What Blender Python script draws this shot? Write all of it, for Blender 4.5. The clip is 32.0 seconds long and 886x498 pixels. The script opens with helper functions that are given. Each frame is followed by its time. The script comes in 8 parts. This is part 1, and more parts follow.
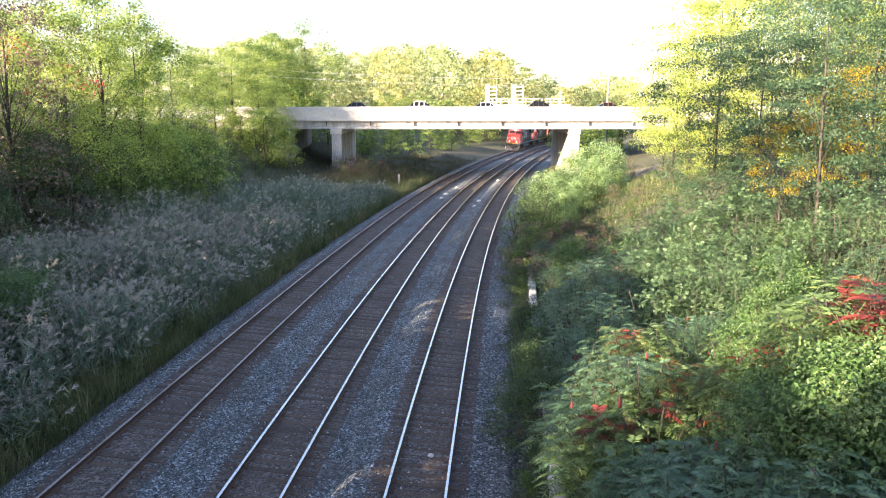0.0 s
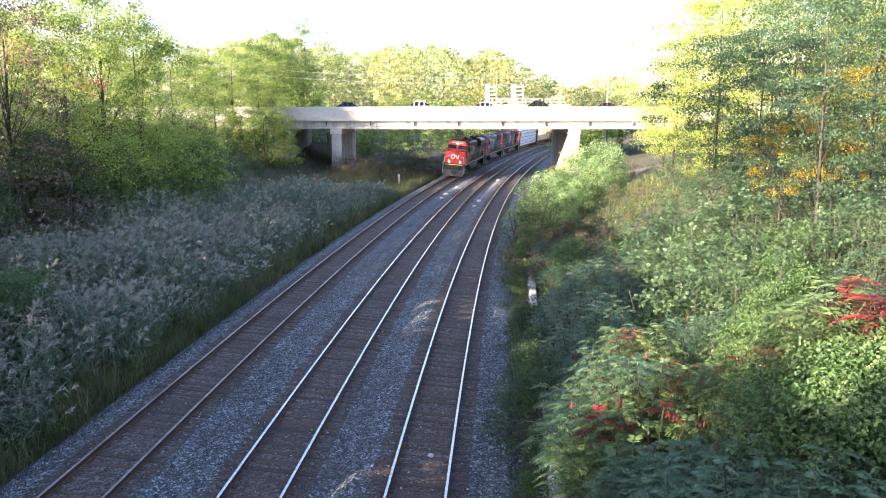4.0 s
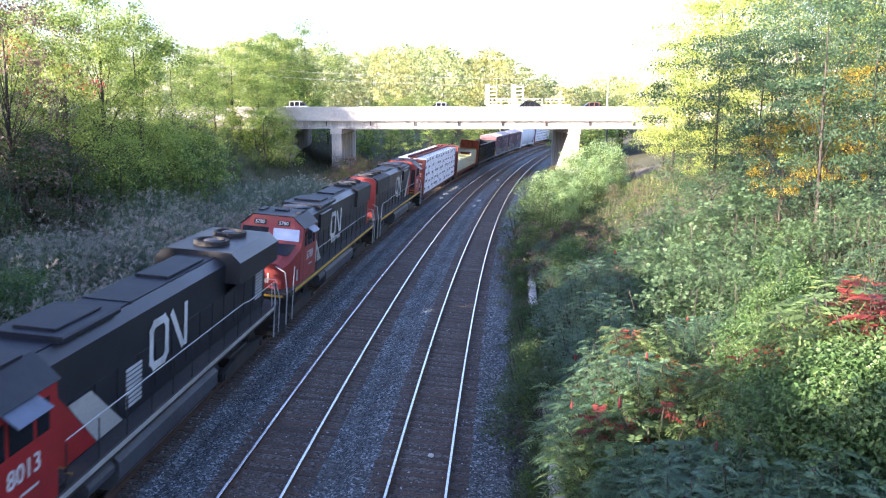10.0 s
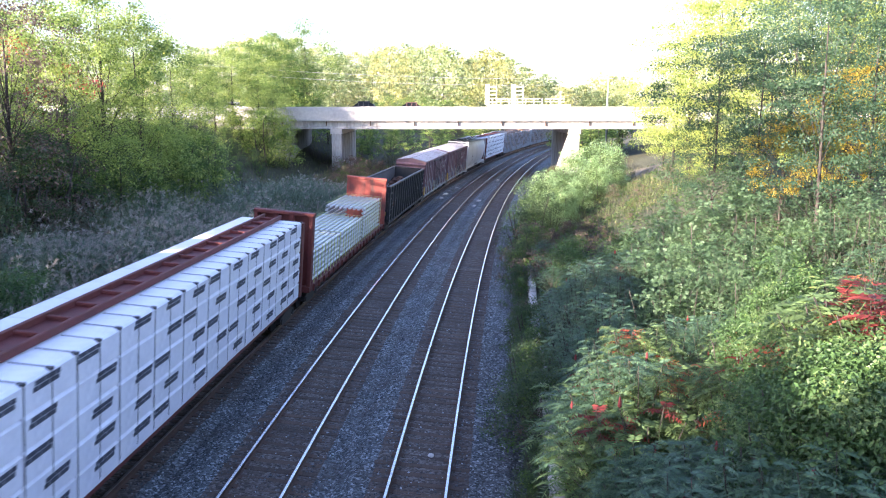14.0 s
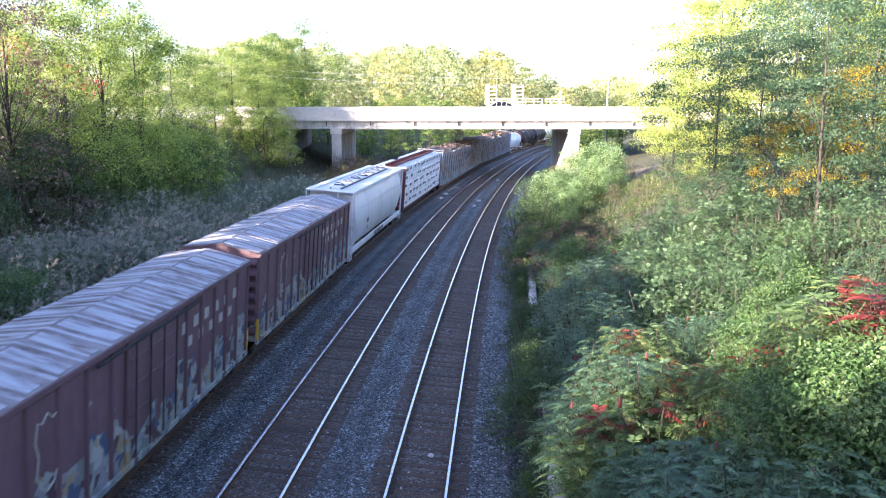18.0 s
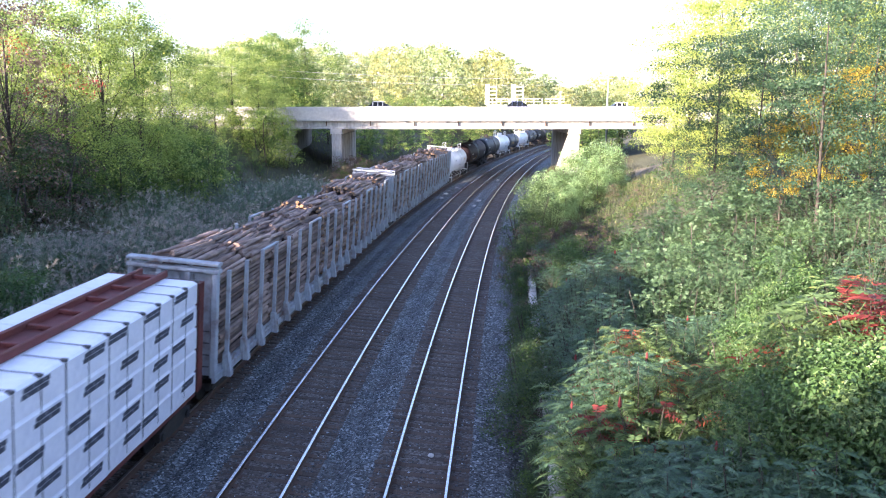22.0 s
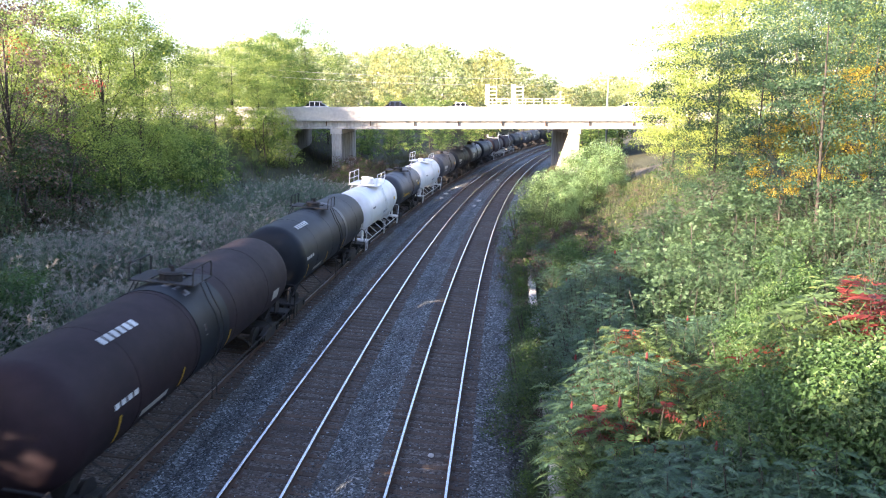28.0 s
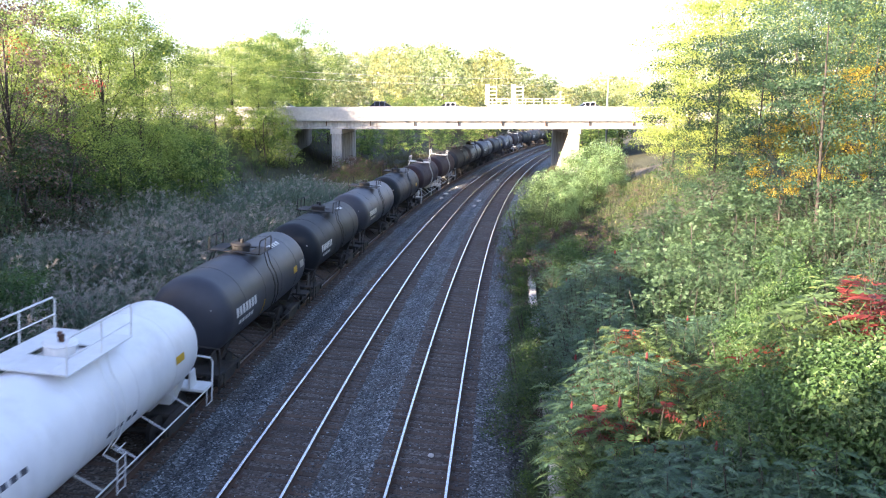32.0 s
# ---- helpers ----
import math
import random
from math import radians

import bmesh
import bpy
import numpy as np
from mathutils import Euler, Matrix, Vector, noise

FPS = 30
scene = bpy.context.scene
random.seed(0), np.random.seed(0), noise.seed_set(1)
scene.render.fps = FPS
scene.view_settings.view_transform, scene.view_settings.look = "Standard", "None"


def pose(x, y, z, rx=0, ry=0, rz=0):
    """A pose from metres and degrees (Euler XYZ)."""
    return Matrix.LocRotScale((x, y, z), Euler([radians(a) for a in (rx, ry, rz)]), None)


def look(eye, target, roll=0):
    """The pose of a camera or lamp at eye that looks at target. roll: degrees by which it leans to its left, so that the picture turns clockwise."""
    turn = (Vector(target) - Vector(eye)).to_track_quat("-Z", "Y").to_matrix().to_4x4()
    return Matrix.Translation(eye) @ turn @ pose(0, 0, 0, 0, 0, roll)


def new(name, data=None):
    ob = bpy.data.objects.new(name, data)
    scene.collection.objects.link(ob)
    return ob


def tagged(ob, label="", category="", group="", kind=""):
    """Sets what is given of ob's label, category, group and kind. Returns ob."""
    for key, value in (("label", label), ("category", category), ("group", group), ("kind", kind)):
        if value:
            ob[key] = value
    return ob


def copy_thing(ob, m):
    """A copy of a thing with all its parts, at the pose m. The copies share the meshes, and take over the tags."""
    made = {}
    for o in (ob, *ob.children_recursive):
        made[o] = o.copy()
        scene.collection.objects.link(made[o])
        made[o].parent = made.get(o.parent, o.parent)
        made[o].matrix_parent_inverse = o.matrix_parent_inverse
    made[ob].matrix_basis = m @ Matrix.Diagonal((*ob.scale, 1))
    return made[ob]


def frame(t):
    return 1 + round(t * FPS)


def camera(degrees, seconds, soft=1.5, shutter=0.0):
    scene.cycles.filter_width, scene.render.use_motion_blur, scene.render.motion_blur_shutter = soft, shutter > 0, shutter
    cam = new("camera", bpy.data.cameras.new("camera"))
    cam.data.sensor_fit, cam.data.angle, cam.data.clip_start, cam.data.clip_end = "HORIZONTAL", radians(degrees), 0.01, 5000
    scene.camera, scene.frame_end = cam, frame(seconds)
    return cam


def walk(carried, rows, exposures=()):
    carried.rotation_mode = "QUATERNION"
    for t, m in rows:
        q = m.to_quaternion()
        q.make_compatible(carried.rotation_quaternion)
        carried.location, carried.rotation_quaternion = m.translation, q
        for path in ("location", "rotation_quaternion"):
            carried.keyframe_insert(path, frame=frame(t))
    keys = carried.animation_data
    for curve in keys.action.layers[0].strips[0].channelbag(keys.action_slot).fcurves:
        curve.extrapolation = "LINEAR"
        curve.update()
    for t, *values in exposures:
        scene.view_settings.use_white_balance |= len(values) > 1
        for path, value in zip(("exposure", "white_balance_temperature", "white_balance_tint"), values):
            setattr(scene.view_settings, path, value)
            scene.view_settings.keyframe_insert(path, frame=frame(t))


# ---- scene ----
# ---------------------------------------------------------------- camera
EYE = (0.0, 0.0, 9.68)
cam = camera(59.56, 32.0, soft=1.1, shutter=0.2)
STAND = pose(*EYE, 90 - 10.41, 0, 0)
walk(cam, [(0.0, STAND), (32.0, STAND)], exposures=[(0.0, 2.55, 6500, 26), (3.0, 2.56, 6300, 28), (8.0, 2.58, 5800, 32), (14.0, 2.59, 5720, 32), (21.0, 2.58, 5740, 32), (25.0, 2.57, 6150, 30), (32.0, 2.58, 6100, 30)])

# ---------------------------------------------------------------- daylight
SUN_TURN, SUN_HEIGHT = radians(238), radians(15)
world = bpy.data.worlds.new("sky")
scene.world = world
world.use_nodes = True
_n = world.node_tree.nodes
_sky = _n.new("ShaderNodeTexSky")
_sky.sky_type, _sky.sun_disc = "NISHITA", False
_sky.sun_elevation, _sky.sun_rotation = SUN_HEIGHT, SUN_TURN
_sky.air_density, _sky.dust_density, _sky.ozone_density = 1.0, 1.0, 1.1
_n["Background"].inputs[1].default_value = 0.105
world.node_tree.links.new(_sky.outputs[0], _n["Background"].inputs[0])
sun = new("sun", bpy.data.lights.new("sun", "SUN"))
sun.data.energy, sun.data.angle, sun.data.color = 5.2, radians(0.6), (1.0, 0.87, 0.60)
_to = Vector((math.sin(SUN_TURN) * math.cos(SUN_HEIGHT), math.cos(SUN_TURN) * math.cos(SUN_HEIGHT), math.sin(SUN_HEIGHT)))
sun.matrix_world = look(tuple(_to * 200), (0, 0, 0))


# ---------------------------------------------------------------- geometry helpers
class Geo:
    """Collects faces for one mesh."""

    def __init__(self):
        self.v, self.f = [], []

    def add(self, v, f):
        n = len(self.v)
        self.v.extend([tuple(p) for p in v])
        self.f.extend([tuple(n + i for i in q) for q in f])
        return self

    def prism(self, prof, axis, a, b, inset=0.0):
        """Extrudes a 2D outline along axis (0, 1, 2) from a to b."""
        n = len(prof)
        cx = sum(p[0] for p in prof) / n
        cy = sum(p[1] for p in prof) / n

        def ring(h, k):
            out = []
            for p, q in prof:
                p, q = cx + (p - cx) * k, cy + (q - cy) * k
                out.append((h, p, q) if axis == 0 else (p, h, q) if axis == 1 else (p, q, h))
            return out
        rings = [(a, 1.0), (b, 1.0)]
        if inset:
            d = inset if b > a else -inset
            size = max(max(p[0] for p in prof) - min(p[0] for p in prof), 1e-3)
            k = max(0.3, 1 - 2 * inset / size)
            rings = [(a, k), (a + d, 1.0), (b - d, 1.0), (b, k)]
        vs = [p for h, k in rings for p in ring(h, k)]
        fs = []
        for r in range(len(rings) - 1):
            for i in range(n):
                j = (i + 1) % n
                fs.append((r * n + i, r * n + j, (r + 1) * n + j, (r + 1) * n + i))
        fs.append(tuple(range(n))[::-1])
        fs.append(tuple(range((len(rings) - 1) * n, len(rings) * n)))
        return self.add(vs, fs)

    def box(self, x0, x1, y0, y1, z0, z1, c=0.0):
        """A box, with chamfered edges along its longest side where c is given."""
        lo, hi = (min(x0, x1), min(y0, y1), min(z0, z1)), (max(x0, x1), max(y0, y1), max(z0, z1))
        ax = max(range(3), key=lambda i: hi[i] - lo[i])
        p, q = [i for i in range(3) if i != ax]
        a, b, d, e = lo[p], hi[p], lo[q], hi[q]
        if c:
            c = min(c, (b - a) * 0.4, (e - d) * 0.4)
            prof = [(a + c, d), (b - c, d), (b, d + c), (b, e - c), (b - c, e), (a + c, e), (a, e - c), (a, d + c)]
        else:
            prof = [(a, d), (b, d), (b, e), (a, e)]
        return self.prism(prof, ax, lo[ax], hi[ax])

    def cyl(self, p0, p1, r, n=8, r2=None):
        return self.tube([p0, p1], [r, r if r2 is None else r2], n)

    def tube(self, pts, r, n=6):
        pts = [Vector(p) for p in pts]
        rs = r if isinstance(r, (list, tuple)) else [r] * len(pts)
        vs, fs = [], []
        side = None
        for i, p in enumerate(pts):
            d = (pts[min(i + 1, len(pts) - 1)] - pts[max(i - 1, 0)]).normalized()
            if side is None or abs(side.dot(d)) > 0.9:
                side = d.orthogonal().normalized()
            side = (side - d * side.dot(d)).normalized()
            up = d.cross(side)
            for k in range(n):
                w = 2 * math.pi * k / n
                vs.append(p + (side * math.cos(w) + up * math.sin(w)) * rs[i])
        for i in range(len(pts) - 1):
            for k in range(n):
                j = (k + 1) % n
                fs.append((i * n + k, i * n + j, (i + 1) * n + j, (i + 1) * n + k))
        fs.append(tuple(range(n))[::-1])
        fs.append(tuple(range((len(pts) - 1) * n, len(pts) * n)))
        return self.add(vs, fs)

    def lathe(self, prof, n=24, axis=0, at=(0, 0, 0)):
        """Turns (height, radius) pairs round an axis."""
        vs, fs = [], []
        for h, r in prof:
            for k in range(n):
                w = 2 * math.pi * k / n
                a, b = r * math.cos(w), r * math.sin(w)
                q = (h, a, b) if axis == 0 else (b, h, a) if axis == 1 else (a, b, h)
                vs.append((q[0] + at[0], q[1] + at[1], q[2] + at[2]))
        for i in range(len(prof) - 1):
            for k in range(n):
                j = (k + 1) % n
                fs.append((i * n + k, i * n + j, (i + 1) * n + j, (i + 1) * n + k))
        fs.append(tuple(range(n))[::-1])
        fs.append(tuple(range((len(prof) - 1) * n, len(prof) * n)))
        return self.add(vs, fs)

    def geo(self, other, m):
        return self.add([m @ Vector(p) for p in other.v], other.f)

    def data(self, name, material, smooth=False):
        me = bpy.data.meshes.new(name)
        me.from_pydata([tuple(p) for p in self.v], [], self.f)
        if smooth:
            me.polygons.foreach_set("use_smooth", [True] * len(me.polygons))
        me.materials.append(material)
        me.update()
        return me


def turned_out(me):
    bm = bmesh.new()
    bm.from_mesh(me)
    bmesh.ops.recalc_face_normals(bm, faces=bm.faces)
    bm.to_mesh(me)
    bm.free()
    return me


def auto_smooth(me, degrees=35):
    """Smooth faces with sharp edges kept."""
    bm = bmesh.new()
    bm.from_mesh(me)
    bmesh.ops.recalc_face_normals(bm, faces=bm.faces)
    for f in bm.faces:
        f.smooth = True
    for e in bm.edges:
        e.smooth = len(e.link_faces) == 2 and e.calc_face_angle(0) < radians(degrees)
    bm.to_mesh(me)
    bm.free()
    return me


def part(name, g, material, parent, label="", smooth=False, m=None):
    me = g.data(name, material)
    (auto_smooth if smooth else turned_out)(me)
    ob = new(name, me)
    ob.parent = parent
    if m is not None:
        ob.matrix_basis = m
    return tagged(ob, label)


def thing(name, label, category, group="", m=None):
    ob = new(name)
    ob.empty_display_size = 0.3
    if m is not None:
        ob.matrix_basis = m
    return tagged(ob, label, category, group)


def sheet(name, verts, faces, material, kind="structure", label="", smooth=False):
    me = bpy.data.meshes.new(name)
    me.from_pydata(verts, [], faces)
    me.materials.append(material)
    if smooth:
        me.polygons.foreach_set("use_smooth", [True] * len(me.polygons))
    me.update()
    return tagged(new(name, me), label, "", "", kind)


# ---------------------------------------------------------------- materials
def nodes_of(name):
    m = bpy.data.materials.new(name)
    m.use_nodes = True
    return m, m.node_tree.nodes, m.node_tree.links, m.node_tree.nodes["Principled BSDF"]


def surface(name, base, rough=0.6, metal=0.0, grain=12.0, amount=0.25, dirt=(0.05, 0.045, 0.04), dirt_amount=0.3,
            dirt_scale=0.7, bump=0.15, bump_scale=40.0, stretch=(1, 1, 1), random=0.0, spec=0.5, coat=0.0):
    """Paint, steel, wood, concrete: a base colour with fine grain, larger stains and relief."""
    m, n, l, b = nodes_of(name)
    tc = n.new("ShaderNodeTexCoord")
    mp = n.new("ShaderNodeMapping")
    mp.inputs["Scale"].default_value = stretch
    l.new(tc.outputs["Object"], mp.inputs[0])
    n1 = n.new("ShaderNodeTexNoise")
    n1.inputs["Scale"].default_value, n1.inputs["Detail"].default_value = grain, 5
    l.new(mp.outputs[0], n1.inputs[0])
    n2 = n.new("ShaderNodeTexNoise")
    n2.inputs["Scale"].default_value, n2.inputs["Detail"].default_value, n2.inputs["Roughness"].default_value = dirt_scale, 7, 0.65
    l.new(mp.outputs[0], n2.inputs[0])
    hsv = n.new("ShaderNodeHueSaturation")
    hsv.inputs["Color"].default_value = (*base, 1)
    mr = n.new("ShaderNodeMapRange")
    mr.inputs[1].default_value, mr.inputs[2].default_value = 0.25, 0.75
    mr.inputs[3].default_value, mr.inputs[4].default_value = 1 - amount, 1 + amount
    l.new(n1.outputs[0], mr.inputs[0])
    val = mr.outputs[0]
    if random:
        oi = n.new("ShaderNodeObjectInfo")
        mr2 = n.new("ShaderNodeMapRange")
        mr2.inputs[3].default_value, mr2.inputs[4].default_value = 1 - random, 1 + random
        l.new(oi.outputs["Random"], mr2.inputs[0])
        mul = n.new("ShaderNodeMath")
        mul.operation = "MULTIPLY"
        l.new(val, mul.inputs[0]), l.new(mr2.outputs[0], mul.inputs[1])
        val = mul.outputs[0]
    l.new(val, hsv.inputs["Value"])
    ramp = n.new("ShaderNodeMapRange")
    ramp.inputs[1].default_value, ramp.inputs[2].default_value = 0.48, 0.72
    ramp.inputs[3].default_value, ramp.inputs[4].default_value = 0, dirt_amount * 1.6
    l.new(n2.outputs[0], ramp.inputs[0])
    mix = n.new("ShaderNodeMix")
    mix.data_type = "RGBA"
    l.new(ramp.outputs[0], mix.inputs["Factor"])
    l.new(hsv.outputs[0], mix.inputs["A"])
    mix.inputs["B"].default_value = (*dirt, 1)
    l.new(mix.outputs["Result"], b.inputs["Base Color"])
    rr = n.new("ShaderNodeMapRange")
    rr.inputs[3].default_value, rr.inputs[4].default_value = max(0.05, rough - 0.12), min(1, rough + 0.15)
    l.new(n2.outputs[0], rr.inputs[0])
    l.new(rr.outputs[0], b.inputs["Roughness"])
    b.inputs["Metallic"].default_value = metal
    b.inputs["Specular IOR Level"].default_value = spec
    if bump:
        n3 = n.new("ShaderNodeTexNoise")
        n3.inputs["Scale"].default_value, n3.inputs["Detail"].default_value = bump_scale, 3
        l.new(mp.outputs[0], n3.inputs[0])
        bp = n.new("ShaderNodeBump")
        bp.inputs["Strength"].default_value, bp.inputs["Distance"].default_value = bump, 0.02
        l.new(n3.outputs[0], bp.inputs["Height"])
        l.new(bp.outputs[0], b.inputs["Normal"])
    return m


def leaf_material(name, dark, light, third=None, share=0.1, glow=0.35, rough=0.55):
    """Leaves: the colour drifts from clump to clump, each leaf differs a little, and some light passes through."""
    m, n, l, b = nodes_of(name)
    g = n.new("ShaderNodeNewGeometry")
    tc = n.new("ShaderNodeTexCoord")
    no = n.new("ShaderNodeTexNoise")
    no.inputs["Scale"].default_value, no.inputs["Detail"].default_value = 0.6, 3
    l.new(tc.outputs["Object"], no.inputs[0])
    r = n.new("ShaderNodeValToRGB")
    e = r.color_ramp.elements
    e[0].position, e[0].color = 0.34, (*dark, 1)
    e[1].position, e[1].color = 0.66 - share * 0.6, (*light, 1)
    if third:
        k = e.new(0.72)
        k.color = (*third, 1)
    ad = n.new("ShaderNodeMath")
    ad.operation = "MULTIPLY_ADD"
    ad.inputs[1].default_value, ad.inputs[2].default_value = 0.16, -0.08
    l.new(g.outputs["Random Per Island"], ad.inputs[0])
    sm = n.new("ShaderNodeMath")
    sm.operation, sm.use_clamp = "ADD", True
    l.new(no.outputs[0], sm.inputs[0]), l.new(ad.outputs[0], sm.inputs[1])
    l.new(sm.outputs[0], r.inputs[0])
    mr = n.new("ShaderNodeMapRange")
    mr.inputs[3].default_value, mr.inputs[4].default_value = 0.75, 1.27
    l.new(g.outputs["Random Per Island"], mr.inputs[0])
    hv = n.new("ShaderNodeHueSaturation")
    l.new(mr.outputs[0], hv.inputs["Value"]), l.new(r.outputs[0], hv.inputs["Color"])
    l.new(hv.outputs[0], b.inputs["Base Color"])
    b.inputs["Roughness"].default_value = rough
    b.inputs["Specular IOR Level"].default_value = 0.35
    tr = n.new("ShaderNodeBsdfTranslucent")
    hs = n.new("ShaderNodeHueSaturation")
    hs.inputs["Saturation"].default_value, hs.inputs["Value"].default_value = 1.05, 1.6
    l.new(hv.outputs[0], hs.inputs["Color"])
    l.new(hs.outputs[0], tr.inputs[0])
    mx = n.new("ShaderNodeMixShader")
    mx.inputs[0].default_value = glow
    l.new(b.outputs[0], mx.inputs[1]), l.new(tr.outputs[0], mx.inputs[2])
    l.new(mx.outputs[0], n["Material Output"].inputs[0])
    return m


def stone_material(name, scale, cols, rough=0.85, bump=0.6, stain=(0.05, 0.035, 0.025), stain_amount=0.35, stain_scale=0.5):
    """Loose stones: one colour to each cell, dark joints in the relief."""
    m, n, l, b = nodes_of(name)
    tc = n.new("ShaderNodeTexCoord")
    vo = n.new("ShaderNodeTexVoronoi")
    vo.inputs["Scale"].default_value = scale
    l.new(tc.outputs["Object"], vo.inputs["Vector"])
    sep = n.new("ShaderNodeSeparateColor")
    l.new(vo.outputs["Color"], sep.inputs[0])
    r = n.new("ShaderNodeValToRGB")
    e = r.color_ramp.elements
    e[0].color, e[1].color = (*cols[0], 1), (*cols[-1], 1)
    for i, c in enumerate(cols[1:-1]):
        k = e.new((i + 1) / (len(cols) - 1))
        k.color = (*c, 1)
    l.new(sep.outputs[0], r.inputs[0])
    no = n.new("ShaderNodeTexNoise")
    no.inputs["Scale"].default_value, no.inputs["Detail"].default_value = stain_scale, 6
    l.new(tc.outputs["Object"], no.inputs[0])
    mr = n.new("ShaderNodeMapRange")
    mr.inputs[1].default_value, mr.inputs[2].default_value, mr.inputs[4].default_value = 0.42, 0.7, stain_amount
    l.new(no.outputs[0], mr.inputs[0])
    mix = n.new("ShaderNodeMix")
    mix.data_type = "RGBA"
    mix.inputs["B"].default_value = (*stain, 1)
    l.new(mr.outputs[0], mix.inputs["Factor"]), l.new(r.outputs[0], mix.inputs["A"])
    l.new(mix.outputs["Result"], b.inputs["Base Color"])
    b.inputs["Roughness"].default_value = rough
    bp = n.new("ShaderNodeBump")
    bp.inputs["Strength"].default_value, bp.inputs["Distance"].default_value = bump, 0.04
    bp.invert = True
    l.new(vo.outputs["Distance"], bp.inputs["Height"])
    l.new(bp.outputs[0], b.inputs["Normal"])
    return m


M_BALLAST = stone_material("ballast_stone", 15.0, [(0.014, 0.017, 0.018), (0.044, 0.052, 0.054), (0.082, 0.097, 0.101), (0.135, 0.156, 0.162), (0.36, 0.39, 0.41)], stain=(0.06, 0.044, 0.032), stain_amount=0.6)
M_BED = stone_material("ballast_rusty", 15.0, [(0.022, 0.016, 0.013), (0.054, 0.040, 0.031), (0.082, 0.064, 0.050), (0.112, 0.092, 0.078), (0.17, 0.15, 0.135)], stain=(0.04, 0.025, 0.017), stain_amount=0.8)
M_TIE = surface("weathered_tie_wood", (0.072, 0.046, 0.031), 0.85, grain=6, amount=0.4, dirt=(0.025, 0.02, 0.018), stretch=(1, 10, 10), bump=0.5, bump_scale=12, random=0.3)
M_RAIL = surface("worn_rail_steel", (0.62, 0.62, 0.62), 0.22, 1.0, dirt=(0.35, 0.3, 0.25), dirt_amount=0.25, bump=0.05)
M_RAIL_DULL = surface("dull_rail_steel", (0.30, 0.27, 0.25), 0.38, 0.9, dirt=(0.14, 0.10, 0.08), dirt_amount=0.5, bump=0.05)
M_RUST = surface("rusty_rail_steel", (0.09, 0.05, 0.033), 0.8, 0.2, dirt=(0.04, 0.025, 0.02), bump=0.3)
M_SOIL = surface("grassy_soil", (0.045, 0.05, 0.025), 0.95, grain=1.5, amount=0.5, dirt=(0.07, 0.055, 0.03), dirt_amount=0.6, dirt_scale=0.15, bump=0.8, bump_scale=6)
M_CONC = surface("pale_concrete", (0.52, 0.50, 0.46), 0.9, grain=3, amount=0.12, dirt=(0.24, 0.22, 0.2), dirt_amount=0.35, dirt_scale=0.5, bump=0.25, bump_scale=14)
M_CONC_OLD = surface("stained_concrete", (0.42, 0.40, 0.37), 0.92, grain=4, amount=0.2, dirt=(0.12, 0.11, 0.1), dirt_amount=0.6, dirt_scale=0.7, stretch=(1, 1, 0.35), bump=0.4, bump_scale=10)
M_BARK = surface("bark", (0.055, 0.045, 0.036), 0.95, grain=8, amount=0.4, stretch=(1, 1, 0.25), bump=0.8, bump_scale=14)
M_ASPHALT = surface("asphalt", (0.05, 0.05, 0.052), 0.9, grain=20, amount=0.2, bump=0.3)

# ---------------------------------------------------------------- the line of the tracks
BEND0, BEND1, BEND_END = 0.07972, 0.12371, 46.4   # radians per 100 m
STEP = 1.0
_ss = np.arange(-460.0, 901.0, STEP)
_w = np.clip((_ss + 20) / (BEND_END + 20), 0, 1)
_k = np.where(_ss > 330, 0.0, BEND0 + (BEND1 - BEND0) * _w)
_th = np.cumsum(_k) * STEP / 100
_i0 = 460
_th = _th - _th[_i0] + 0.07065
_xs, _ys = np.cumsum(np.sin(_th)) * STEP, np.cumsum(np.cos(_th)) * STEP
_xs, _ys = _xs - _xs[_i0] - 4.7109, _ys - _ys[_i0] + 20.0
GAUGE, CANT = 1.505, 0.125
LEAN = math.atan2(CANT, GAUGE)
TRACKS = (-4.47, 0.0, 4.148)


def line_at(s):
    return float(np.interp(s, _ss, _xs)), float(np.interp(s, _ss, _ys)), float(np.interp(s, _ss, _th))


def at_line(s, lat, z=0.0):
    x, y, t = line_at(s)
    return (x + lat * math.cos(t), y - lat * math.sin(t), z)


def lateral(x, y):
    """How far right of the middle track, and how far along it."""
    x, y = np.atleast_1d(np.asarray(x, float)), np.atleast_1d(np.asarray(y, float))
    sub = slice(None, None, 4)
    px, py, pt, ps = _xs[sub], _ys[sub], _th[sub], _ss[sub]
    i = ((x[:, None] - px) ** 2 + (y[:, None] - py) ** 2).argmin(1)
    return (x - px[i]) * np.cos(pt[i]) - (y - py[i]) * np.sin(pt[i]), ps[i] + (x - px[i]) * np.sin(pt[i]) + (y - py[i]) * np.cos(pt[i])


def on_track(s, o, z, centre):
    """A point in a canted track's own frame: o to the right, z above the rails."""
    return at_line(s, centre + o * math.cos(LEAN) + z * math.sin(LEAN), CANT / 2 - o * math.sin(LEAN) + z * math.cos(LEAN))


def car_pose(s, centre):
    x, y, t = line_at(s)
    e = Vector((math.cos(t), -math.sin(t), 0))
    yv = e * math.cos(LEAN) - Vector((0, 0, 1)) * math.sin(LEAN)
    zv = e * math.sin(LEAN) + Vector((0, 0, 1)) * math.cos(LEAN)
    xv = yv.cross(zv)
    m = Matrix((xv, yv, zv)).transposed().to_4x4()
    m.translation = (x + centre * e.x, y + centre * e.y, CANT / 2)
    return m


